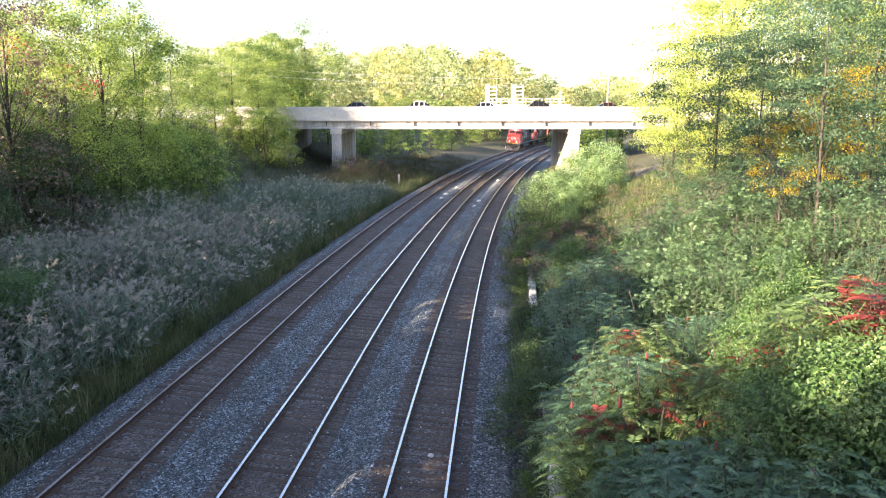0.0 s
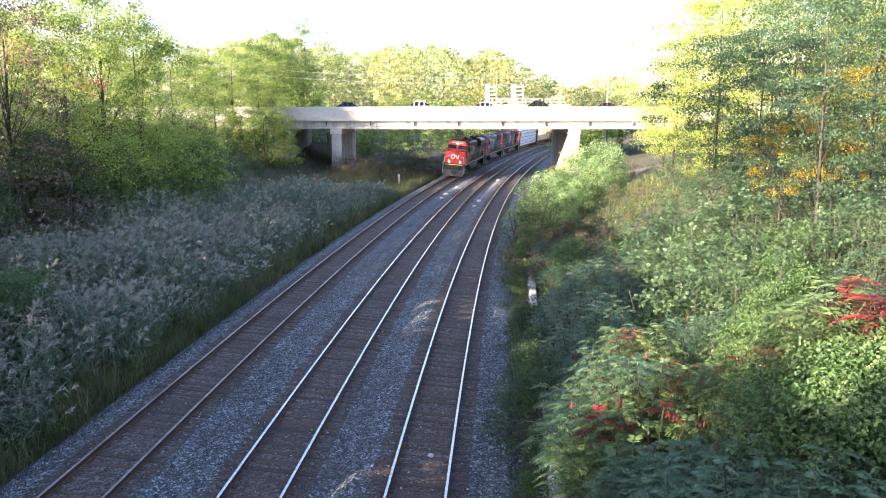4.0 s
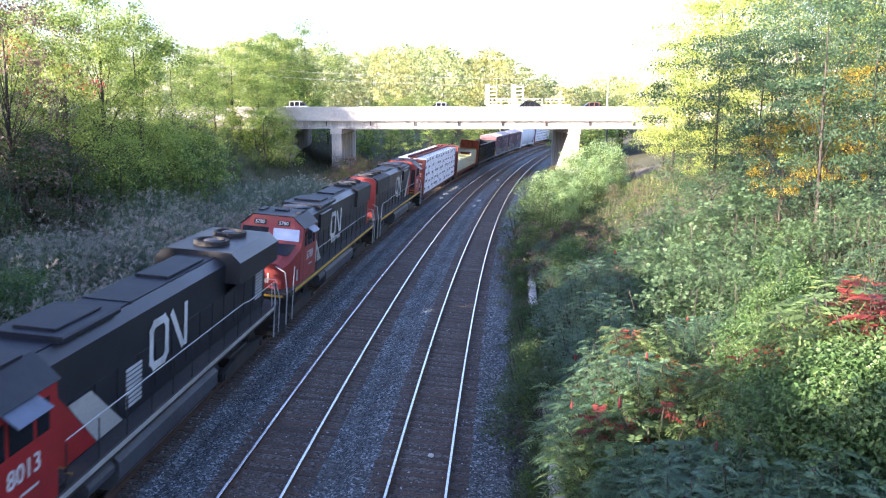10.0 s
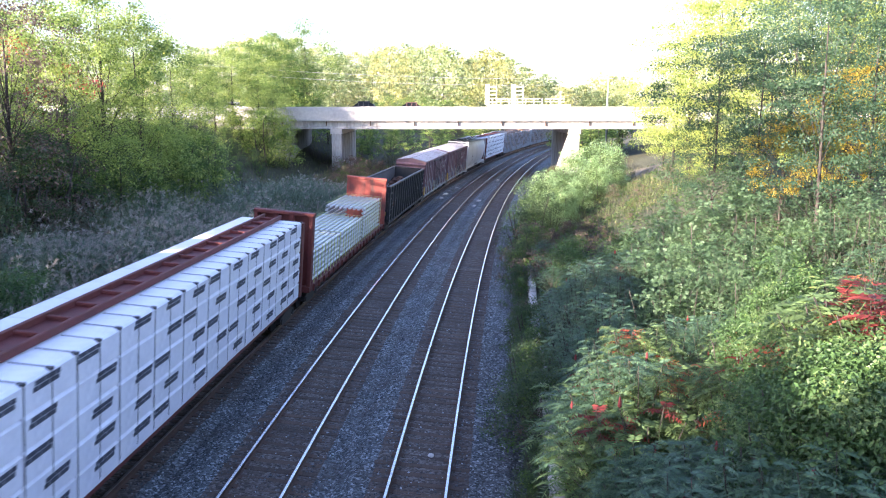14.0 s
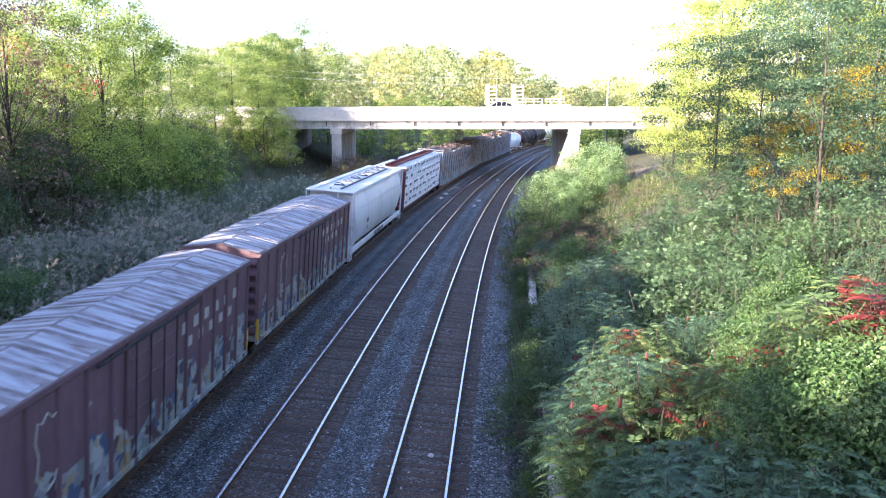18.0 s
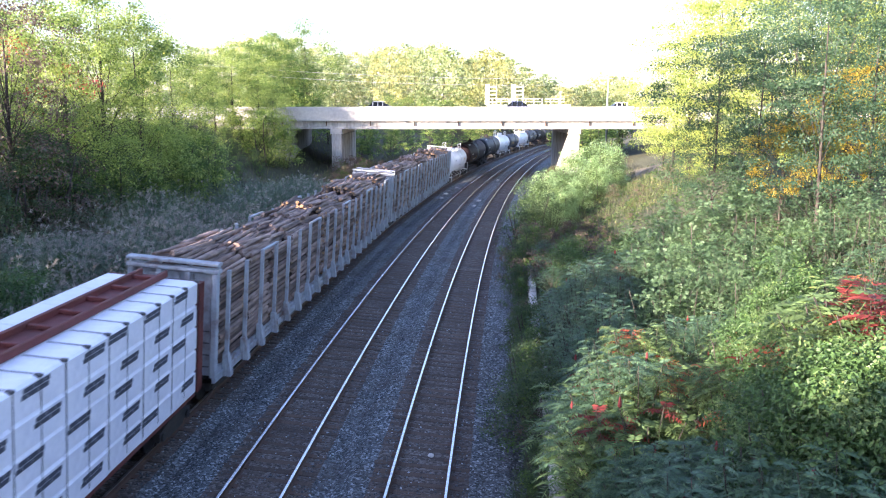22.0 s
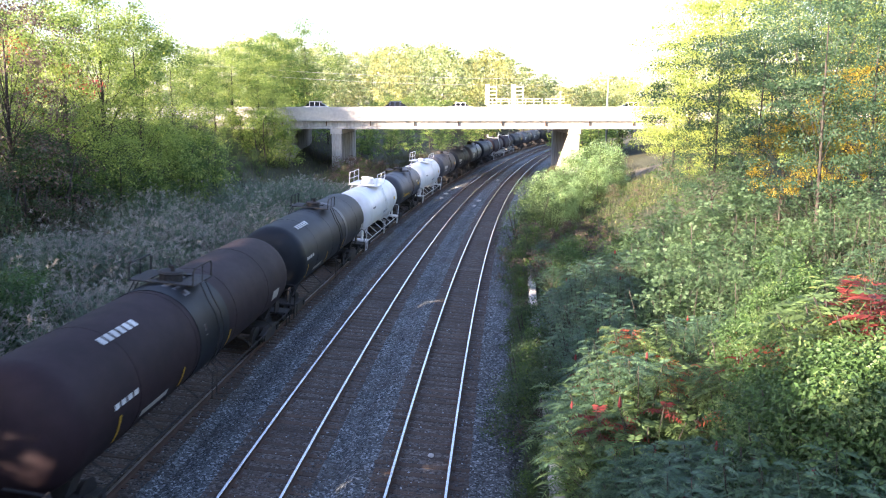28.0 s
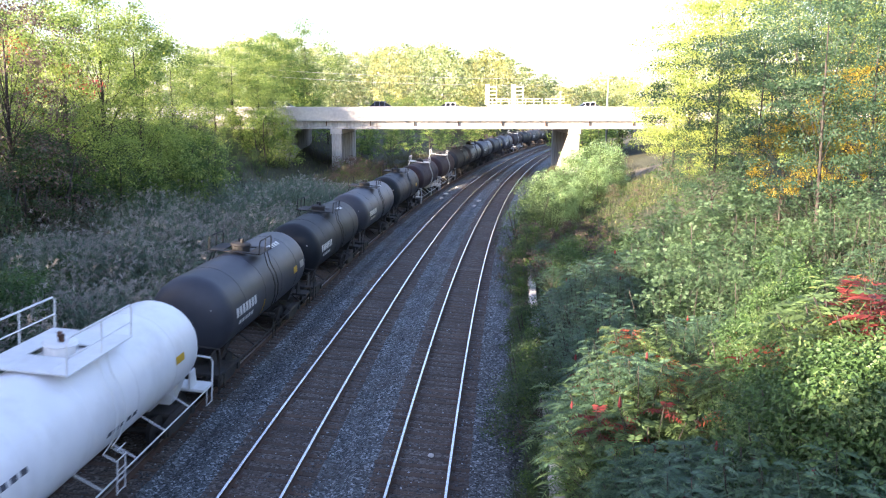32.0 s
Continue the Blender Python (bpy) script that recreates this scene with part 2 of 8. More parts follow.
def smooth01(a):
    a = np.clip(a, 0, 1)
    return a * a * (3 - 2 * a)


def ground_z(x, y):
    lat, s = lateral(x, y)
    left = np.where(lat < 0, -lat, 0)
    right = np.where(lat > 0, lat, 0)
    z = np.full(lat.shape, -0.75)
    z = z + smooth01((left - 9) / 6) * 0.9 + smooth01((left - 17) / 26) * 7.9
    low = smooth01((s - 45) / 30)
    z = z + smooth01((right - 7.9) / 0.6) * 1.2 + smooth01((right - 8.5) / 20) * (7.2 - 4.0 * low) + low * smooth01((right - 26) / 20) * 4.4
    z = z + smooth01((14 - s) / 20) * smooth01((right - 8.5) / 4) * 2.0
    wob = 0.25 * np.sin(x * 0.31 + y * 0.17) + 0.2 * np.sin(x * 0.13 - y * 0.41 + 1)
    z = z + wob * smooth01((np.abs(lat) - 8.5) / 5)
    far = np.hypot(x, y)
    z = z + smooth01((far - 320) / 900) * 8
    return z


def gz(x, y):
    return float(ground_z(x, y)[0])


def place(s, lat, up=0.0):
    x, y, _ = at_line(s, lat)
    return x, y, gz(x, y) + up


def spread(a, b, n, p):
    t = np.linspace(-1, 1, n)
    return (a + b) / 2 + np.sign(t) * np.abs(t) ** p * (b - a) / 2


# ---------------------------------------------------------------- ground
_gx = np.unique(np.concatenate([np.arange(-70, 90, 1.6), spread(-2600, 2600, 60, 3)]))
_gy = np.unique(np.concatenate([np.arange(-60, 260, 2.2), spread(-2600, 3600, 60, 3)]))
_X, _Y = np.meshgrid(_gx, _gy)
_Z = np.concatenate([ground_z(_X[i], _Y[i])[None] for i in range(len(_gy))])
_nx = len(_gx)
ground = sheet("ground", np.stack([_X.ravel(), _Y.ravel(), _Z.ravel()], 1).tolist(),
               [(j * _nx + i, j * _nx + i + 1, (j + 1) * _nx + i + 1, (j + 1) * _nx + i) for j in range(len(_gy) - 1) for i in range(_nx - 1)],
               M_SOIL, label="grassy soil of a railway cutting", smooth=True)

# ballast bed: shoulders, and a strip under each canted track
_prof = [(-7.7, -0.8), (-6.9, -0.42)]
for _c in TRACKS:
    for _o, _dz in ((-1.75, -0.03), (-1.3, -0.0), (1.3, -0.0), (1.75, -0.05)):
        _prof.append((_c + _o, CANT / 2 - _o * math.sin(LEAN) - 0.187 + _dz))
_prof += [(6.5, -0.36), (7.3, -0.8)]
_sv = [*range(-120, 300, 2), *range(300, 560, 10)]
_bv, _bf = [], []
for _s in _sv:
    for _o, _z in _prof:
        _j = 0.025 * math.sin(_s * 1.7 + _o * 3)
        _bv.append(at_line(_s, _o, _z + (_j if abs(_o) > 6.5 else 0)))
_np = len(_prof)
for _i in range(len(_sv) - 1):
    for _j in range(_np - 1):
        _bf.append((_i * _np + _j, _i * _np + _j + 1, (_i + 1) * _np + _j + 1, (_i + 1) * _np + _j))
ballast = sheet("ballast", _bv, _bf, M_BALLAST, label="grey crushed stone ballast under three railway tracks")
ballast.data.materials.append(M_BED)
for _i, _p in enumerate(ballast.data.polygons):
    if (_i % (_np - 1)) in (3, 7, 11):
        _p.material_index = 1


def build_track(centre, label):
    """One track: two rails with foot, web and worn head; the sleepers follow at the end of the file."""
    tr = tagged(new("railway_track"), label, "railway track", "three parallel tracks", "structure")
    for side in (-1, 1):
        for nm, prof, mat in (("rail_web", [(-0.07, -0.19), (0.07, -0.19), (0.07, -0.175), (0.012, -0.15), (0.012, -0.045), (0.034, -0.035), (0.034, -0.012), (-0.034, -0.012), (-0.034, -0.035), (-0.012, -0.045), (-0.012, -0.15), (-0.07, -0.175)], M_RUST),
                              ("rail_head", [(-0.036, -0.012), (0.036, -0.012), (0.036, -0.004), (0.030, 0.0), (-0.030, 0.0), (-0.036, -0.004)], M_RAIL_DULL if centre < -1 else M_RAIL)):
            ss = [*range(-120, 300, 2), *range(300, 560, 10)]
            n = len(prof)
            g = Geo()
            g.v = [on_track(s, side * GAUGE / 2 + a, b, centre) for s in ss for a, b in prof]
            g.f = [(i * n + k, i * n + (k + 1) % n, (i + 1) * n + (k + 1) % n, (i + 1) * n + k) for i in range(len(ss) - 1) for k in range(n)]
            part(nm, g, mat, tr)
    return tr


track_things = [build_track(c, "canted railway track with worn steel rails on timber sleepers") for c in TRACKS]
# ---------------------------------------------------------------- road bridge over the tracks
BY0, BY1 = 107.0, 125.5
BX0, BX1 = -46.0, 64.0


def road_bridge():
    br = thing("road_bridge", "pale concrete road bridge with solid parapets on two wall piers", "bridge")
    for y, s in ((BY0, 1), (BY1, -1)):
        x = BX0
        while x < BX1 - 0.1:
            g = Geo()
            g.prism([(y, 7.75), (y + s * 0.3, 7.75), (y + s * 0.3, 8.7), (y + s * 0.42, 8.72), (y + s * 0.28, 9.62), (y + s * 0.02, 9.68), (y, 9.6)], 0, x + 0.006, min(x + 21.994, BX1))
            part("parapet_panel", g, M_CONC, br)
            x += 22.0
        g = Geo().prism([(y + s * 0.28, 6.68), (y + s * 0.85, 6.68), (y + s * 0.85, 6.85), (y + s * 0.68, 6.95), (y + s * 0.68, 7.6), (y + s * 0.42, 7.6), (y + s * 0.42, 6.95), (y + s * 0.28, 6.85)], 0, BX0, BX1)
        part("edge_girder", g, M_CONC_OLD, br)
        for i in range(18):
            x = -40 + i * 6.0
            part("drain_bracket", Geo().box(x, x + 0.12, y + s * 0.2, y + s * 0.5, 7.1, 7.72, 0.02), M_RUST, br)
    part("deck_slab", Geo().box(BX0, BX1, BY0 + 0.32, BY1 - 0.32, 7.62, 8.75), M_CONC_OLD, br)
    part("carriageway", Geo().box(BX0, BX1, BY0 + 1.6, BY1 - 1.6, 8.756, 8.82), M_ASPHALT, br)
    for i in range(6):
        y = BY0 + 2.2 + i * 2.7
        part("girder", Geo().prism([(y, 6.7), (y + 0.6, 6.7), (y + 0.6, 6.9), (y + 0.42, 7.0), (y + 0.42, 7.62), (y + 0.18, 7.62), (y + 0.18, 7.0), (y, 6.9)], 0, BX0, BX1), M_CONC_OLD, br)
    for x in (-15.3, 17.4):
        g = Geo()
        g.box(x, x + 1.33, BY0 + 0.3, BY1 - 0.3, -1.0, 6.0, 0.12)
        p = part("pier", g, M_CONC_OLD, br, "stained concrete wall pier")
        part("pier_cap", Geo().box(x - 0.12, x + 1.45, BY0 + 0.15, BY1 - 0.15, 6.003, 6.68, 0.05), M_CONC, br)
    for x, d in ((-21.0, -1), (44.0, 1)):
        part("abutment", Geo().box(x, x + d * 3, BY0 + 0.4, BY1 - 0.4, -1.0, 6.66), M_CONC_OLD, br)
    return br


road_bridge()
# ---------------------------------------------------------------- rolling stock
M_RED = surface("red_loco_paint", (0.35, 0.02, 0.018), 0.42, grain=3, amount=0.08, dirt=(0.22, 0.03, 0.02), dirt_amount=0.25, bump=0.03)
M_RED_OLD = surface("faded_red_paint", (0.33, 0.045, 0.035), 0.5, grain=3, amount=0.12, dirt=(0.15, 0.04, 0.03), dirt_amount=0.4, bump=0.05)
M_BLACK = surface("black_loco_paint", (0.013, 0.014, 0.017), 0.42, grain=3, amount=0.2, dirt=(0.035, 0.033, 0.03), dirt_amount=0.4, bump=0.05)
M_ROOF = surface("dusty_black_roof", (0.013, 0.016, 0.023), 0.55, grain=5, amount=0.3, dirt=(0.03, 0.031, 0.034), dirt_amount=0.45, bump=0.1, spec=0.35)
M_VISOR = surface("blue_grey_visor", (0.10, 0.125, 0.17), 0.45, amount=0.1, bump=0)
M_FRAME = surface("grimy_black_steel", (0.02, 0.019, 0.018), 0.75, grain=6, amount=0.3, dirt=(0.055, 0.042, 0.032), dirt_amount=0.6, bump=0.25)
M_GREY = surface("grey_tank_steel", (0.07, 0.072, 0.078), 0.6, dirt=(0.03, 0.028, 0.025), dirt_amount=0.5)
M_PLOUGH = surface("worn_plough_steel", (0.035, 0.034, 0.036), 0.7, dirt=(0.05, 0.04, 0.035), dirt_amount=0.6)
M_WHITE = surface("white_paint", (0.74, 0.74, 0.72), 0.5, grain=4, amount=0.05, dirt=(0.35, 0.32, 0.28), dirt_amount=0.2, bump=0.04)
M_MARK = surface("white_lettering", (0.62, 0.61, 0.57), 0.6, amount=0.1, bump=0)
M_BEIGE = surface("off_white_band", (0.42, 0.40, 0.35), 0.6, amount=0.1, bump=0)
M_YELLOW = surface("yellow_stripe", (0.62, 0.36, 0.02), 0.55, amount=0.1, dirt=(0.2, 0.12, 0.03), bump=0)
M_STEELBAR = surface("pale_handrail", (0.5, 0.5, 0.48), 0.5, amount=0.1, dirt=(0.2, 0.18, 0.16), bump=0)
M_OXIDE = surface("oxide_red_steel", (0.135, 0.028, 0.022), 0.65, grain=5, amount=0.2, dirt=(0.07, 0.03, 0.022), dirt_amount=0.4)
M_BULKRED = surface("scraped_red_steel", (0.34, 0.07, 0.045), 0.7, grain=4, amount=0.2, dirt=(0.11, 0.05, 0.04), dirt_amount=0.75, dirt_scale=1.6, stretch=(1, 1, 0.4))
M_WRAP = surface("white_lumber_wrap", (0.84, 0.83, 0.86), 0.5, grain=2.5, amount=0.06, dirt=(0.64, 0.64, 0.69), dirt_amount=0.35, dirt_scale=2.0, bump=0.9, bump_scale=4.5)
M_PRINT = surface("grey_print", (0.075, 0.08, 0.10), 0.6, grain=30, amount=0.5, bump=0)
M_BAR = surface("pale_metal_bar", (0.52, 0.55, 0.55), 0.4, 0.3, grain=6, amount=0.1, dirt=(0.3, 0.3, 0.28))
M_STRAP = surface("yellow_green_strap", (0.56, 0.59, 0.22), 0.6, amount=0.1, bump=0)
M_GOND = surface("black_gondola_steel", (0.016, 0.017, 0.02), 0.55, grain=4, amount=0.3, dirt=(0.05, 0.045, 0.04), dirt_amount=0.5, stretch=(1, 1, 0.4))
M_INNER = surface("scraped_inner_steel", (0.115, 0.105, 0.10), 0.75, grain=5, amount=0.2, dirt=(0.08, 0.055, 0.04), dirt_amount=0.6)
M_SCRAP = surface("rusty_scrap", (0.13, 0.065, 0.04), 0.8, 0.3, grain=6, amount=0.4, dirt=(0.05, 0.03, 0.025), dirt_amount=0.6, random=0.5)
M_SCRAP_BRIGHT = surface("bright_scrap", (0.5, 0.5, 0.5), 0.4, 0.6, bump=0.1)
M_GALV = surface("weathered_galvanised_roof", (0.36, 0.37, 0.41), 0.6, 0.15, grain=3, amount=0.2, dirt=(0.14, 0.10, 0.09), dirt_amount=0.85, dirt_scale=1.3, stretch=(2.6, 0.5, 1), bump=0.15)
M_GALV_STAINED = surface("rust_stained_roof", (0.22, 0.2, 0.205), 0.7, 0.1, grain=3, amount=0.3, dirt=(0.08, 0.05, 0.04), dirt_amount=0.7, dirt_scale=1.1, bump=0.2)
M_HOPPER = surface("pale_grey_hopper_paint", (0.66, 0.67, 0.70), 0.5, grain=3, amount=0.05, dirt=(0.33, 0.32, 0.3), dirt_amount=0.3, stretch=(1, 1, 0.35), bump=0.05)
M_LOGCAR = surface("pale_grey_log_car_paint", (0.38, 0.405, 0.43), 0.65, grain=4, amount=0.15, dirt=(0.17, 0.10, 0.07), dirt_amount=0.65, dirt_scale=1.2)
# shade between stacked logs, put into a dark bark-like colour
M_LOG_GAPS = surface("dark_bark", (0.075, 0.048, 0.036), 0.95, grain=5, amount=0.4, bump=0.5)
M_LOG = surface("log_bark", (0.255, 0.185, 0.15), 0.95, grain=5, amount=0.6, dirt=(0.15, 0.085, 0.058), dirt_amount=0.6, stretch=(0.3, 1, 1), bump=0.7, bump_scale=10, random=0.55)
M_LOGEND = surface("cut_log_end", (0.40, 0.25, 0.14), 0.9, grain=12, amount=0.2, random=0.4)
M_TANK_WHITE = surface("white_tank_paint", (0.82, 0.81, 0.80), 0.38, grain=2, amount=0.04, dirt=(0.42, 0.38, 0.34), dirt_amount=0.22, stretch=(1, 1, 0.5), bump=0.03)
M_TANK_BLACK = surface("black_tank_paint", (0.009, 0.012, 0.016), 0.55, grain=3, amount=0.15, dirt=(0.018, 0.019, 0.022), dirt_amount=0.35, bump=0.05, spec=0.28)
M_TANK_BROWN = surface("rust_brown_tank_paint", (0.027, 0.014, 0.016), 0.72, grain=3, amount=0.2, dirt=(0.016, 0.012, 0.012), dirt_amount=0.5, bump=0.08, spec=0.3)
M_SPILL = surface("pale_spill", (0.25, 0.25, 0.26), 0.8, grain=6, amount=0.4, dirt=(0.04, 0.03, 0.03), dirt_amount=1.0, dirt_scale=2.5)
M_TANK_GREY = surface("dark_grey_tank_paint", (0.034, 0.037, 0.048), 0.5, grain=3, amount=0.12, dirt=(0.055, 0.055, 0.06), dirt_amount=0.35, bump=0.05)
M_GLASS = surface("dark_cab_glass", (0.012, 0.014, 0.016), 0.25, spec=0.15, amount=0.05, dirt_amount=0.0, bump=0)
# cab glass copy with the sky's reflection put into a pale metallic colour
M_SKYGLASS = surface("reflecting_cab_glass", (0.28, 0.30, 0.33), 0.1, 0.85, amount=0.05, dirt_amount=0.1, bump=0)


def island_varied(m, amount):
    """Gives each loose piece of one mesh its own brightness."""
    n, l, b = m.node_tree.nodes, m.node_tree.links, m.node_tree.nodes["Principled BSDF"]
    old = b.inputs["Base Color"].links[0].from_socket
    g, mr, hv = n.new("ShaderNodeNewGeometry"), n.new("ShaderNodeMapRange"), n.new("ShaderNodeHueSaturation")
    mr.inputs[3].default_value, mr.inputs[4].default_value = 1 - amount, 1 + amount
    l.new(g.outputs["Random Per Island"], mr.inputs[0]), l.new(mr.outputs[0], hv.inputs["Value"])
    l.new(old, hv.inputs["Color"]), l.new(hv.outputs[0], b.inputs["Base Color"])
    return m


M_LOG_REST = island_varied(surface("log_bark_stack", (0.255, 0.185, 0.15), 0.95, grain=5, amount=0.6, dirt=(0.15, 0.085, 0.058), dirt_amount=0.6, stretch=(0.3, 1, 1), bump=0.7, bump_scale=10), 0.55)


def glowing(name, colour, power):
    m, n, l, b = nodes_of(name)
    b.inputs["Base Color"].default_value = (*colour, 1)
    b.inputs["Emission Color"].default_value = (*colour, 1)
    b.inputs["Emission Strength"].default_value = power
    return m


M_LAMP = glowing("headlight_glow", (1.0, 0.9, 0.72), 3.6)


def boxcar_material():
    """Faded purple-brown paint, with patches of sprayed colour low on the sides."""
    m = surface("purple_brown_boxcar_paint", (0.15, 0.082, 0.092), 0.65, grain=4, amount=0.15, dirt=(0.085, 0.046, 0.05), dirt_amount=0.55, stretch=(1, 1, 0.4), bump=0.1)
    n, l, b = m.node_tree.nodes, m.node_tree.links, m.node_tree.nodes["Principled BSDF"]
    old = b.inputs["Base Color"].links[0].from_socket
    tc = n.new("ShaderNodeTexCoord")
    sep = n.new("ShaderNodeSeparateXYZ")
    l.new(tc.outputs["Object"], sep.inputs[0])
    no = n.new("ShaderNodeTexNoise")
    no.inputs["Scale"].default_value, no.inputs["Detail"].default_value, no.inputs["Distortion"].default_value = 0.8, 3, 0.4
    l.new(tc.outputs["Object"], no.inputs[0])
    h = n.new("ShaderNodeMapRange")
    h.inputs[1].default_value, h.inputs[2].default_value, h.inputs[3].default_value, h.inputs[4].default_value = 1.3, 3.0, 0.70, 0.30
    l.new(sep.outputs[2], h.inputs[0])
    lt = n.new("ShaderNodeMath")
    lt.operation = "LESS_THAN"
    l.new(no.outputs[0], lt.inputs[0]), l.new(h.outputs[0], lt.inputs[1])
    wob = n.new("ShaderNodeTexNoise")
    wob.inputs["Scale"].default_value, wob.inputs["Detail"].default_value = 2.2, 2
    l.new(tc.outputs["Object"], wob.inputs[0])
    add = n.new("ShaderNodeVectorMath")
    add.operation = "MULTIPLY_ADD"
    add.inputs[1].default_value = (0.7, 0.7, 0.7)
    l.new(wob.outputs["Color"], add.inputs[0]), l.new(tc.outputs["Object"], add.inputs[2])
    vo = n.new("ShaderNodeTexVoronoi")
    vo.inputs["Scale"].default_value = 3.4
    l.new(add.outputs[0], vo.inputs["Vector"])
    sc = n.new("ShaderNodeSeparateColor")
    l.new(vo.outputs["Color"], sc.inputs[0])
    r = n.new("ShaderNodeValToRGB")
    r.color_ramp.interpolation = "CONSTANT"
    e = r.color_ramp.elements
    e[0].color = (0.27, 0.30, 0.27, 1)
    e[1].position, e[1].color = 0.84, (0.06, 0.09, 0.15, 1)
    for p, c in ((0.26, (0.17, 0.19, 0.18, 1)), (0.46, (0.36, 0.36, 0.33, 1)), (0.58, (0.075, 0.04, 0.05, 1)), (0.72, (0.24, 0.24, 0.25, 1)), (0.93, (0.30, 0.24, 0.14, 1))):
        k = e.new(p)
        k.color = c
    l.new(sc.outputs[0], r.inputs[0])
    mx = n.new("ShaderNodeMix")
    mx.data_type = "RGBA"
    l.new(lt.outputs[0], mx.inputs["Factor"]), l.new(old, mx.inputs["A"]), l.new(r.outputs[0], mx.inputs["B"])
    l.new(mx.outputs["Result"], b.inputs["Base Color"])
    return m


M_BOXCAR = boxcar_material()
M_BOXPOST = surface("purple_brown_post_paint", (0.14, 0.075, 0.085), 0.65, grain=4, amount=0.2, dirt=(0.085, 0.046, 0.05), dirt_amount=0.6, stretch=(1, 1, 0.4), bump=0.1, random=0.15)


def slab(g, a, b, c, d, t=0.02):
    """A thin plate on four corners, t thick along its normal."""
    a, b, c, d = [Vector(p) for p in (a, b, c, d)]
    n = (b - a).cross(d - a).normalized() * t
    vs = [a, b, c, d, a + n, b + n, c + n, d + n]
    return g.add(vs, [(3, 2, 1, 0), (4, 5, 6, 7), (0, 1, 5, 4), (1, 2, 6, 5), (2, 3, 7, 6), (3, 0, 4, 7)])


def loft(g, rings):
    n = len(rings[0])
    vs = [p for r in rings for p in r]
    fs = [tuple(range(n))[::-1], tuple(range((len(rings) - 1) * n, len(rings) * n))]
    for i in range(len(rings) - 1):
        for k in range(n):
            j = (k + 1) % n
            fs.append((i * n + k, i * n + j, (i + 1) * n + j, (i + 1) * n + k))
    return g.add(vs, fs)


def hood_ring(x, w, z0, zs, zt, wt):
    return [(x, -w, z0), (x, -w, zs), (x, -wt, zt), (x, wt, zt), (x, w, zs), (x, w, z0)]


_shared = {}


def shared(key, make, material, smooth=False):
    if key not in _shared:
        me = make().data(key, material)
        _shared[key] = (auto_smooth if smooth else turned_out)(me)
    return _shared[key]


def child(name, me, parent, m=None, label=""):
    ob = new(name, me)
    ob.parent = parent
    if m is not None:
        ob.matrix_basis = m
    return tagged(ob, label)


def _wheelset():
    g = Geo()
    for s in (-1, 1):
        g.lathe([(s * 0.80, 0.1), (s * 0.80, 0.47), (s * 0.775, 0.47), (s * 0.765, 0.435), (s * 0.66, 0.43), (s * 0.66, 0.3), (s * 0.69, 0.28), (s * 0.69, 0.1)], 18, 1)
    g.cyl((0, -1.05, 0), (0, 1.05, 0), 0.09, 8)
    return g


def _side_frame(half):
    g = Geo()
    for y0, y1 in ((0.98, 1.16),):
        g.prism([(-half - 0.22, 0.36), (-half + 0.22, 0.36), (-half + 0.42, 0.26), (half - 0.42, 0.26), (half - 0.22, 0.36), (half + 0.22, 0.36), (half + 0.22, 0.62), (half * 0.45, 0.76), (-half * 0.45, 0.76), (-half - 0.22, 0.62)], 1, y0, y1)
        for x in (-half, half):
            g.cyl((x, y0 - 0.02, 0.46), (x, y1 + 0.05, 0.46), 0.13, 10)
        for k in range(3):
            g.cyl((-0.16 + 0.16 * k, y0 + 0.09, 0.3), (-0.16 + 0.16 * k, y0 + 0.09, 0.58), 0.07, 8)
    return g


def bogie(parent, x, axles=2):
    half = 0.88 if axles == 2 else 2.05
    b = child("bogie", shared("bogie_%d" % axles, lambda: Geo().box(-half * 0.5, half * 0.5, -0.95, 0.95, 0.42, 0.78, 0.05).box(-0.25, 0.25, -1.15, 1.15, 0.45, 0.7, 0.05), M_FRAME), parent, pose(x, 0, 0))
    for turn in (0, 180):
        child("side_frame", shared("side_frame_%d" % axles, lambda: _side_frame(half), M_FRAME), b, pose(0, 0, 0, 0, 0, turn))
    for i in range(axles):
        child("wheelset", shared("wheelset", _wheelset, M_FRAME, True), b, pose(-half + i * 2 * half / (axles - 1), 0, 0.435))
    return b


def couplers(parent, half):
    def make():
        g = Geo()
        g.box(-0.75, 0.0, -0.12, 0.12, 0.72, 0.98, 0.03)
        g.prism([(-0.16, 0.62), (0.16, 0.62), (0.2, 0.85), (0.16, 1.06), (-0.16, 1.06)], 0, -0.12, 0.14)
        g.tube([(-0.1, 0.35, 0.7), (0.05, 0.38, 0.45), (0.12, 0.3, 0.3)], 0.025, 5)
        return g
    for s in (-1, 1):
        child("coupler", shared("coupler", make, M_FRAME), parent, pose(s * (half - 0.12), 0, 0, 0, 0, 0 if s > 0 else 180))


def bars(parent, rows, material, name="lettering"):
    """Writing that cannot be read: plain bars. Each row: x, z, width, height on a side at y."""
    g = Geo()
    for x, y, z, w, h in rows:
        d = 0.006 if y > 0 else -0.006
        g.box(x - w / 2, x + w / 2, y, y + d, z - h / 2, z + h / 2)
    return part(name, g, material, parent)


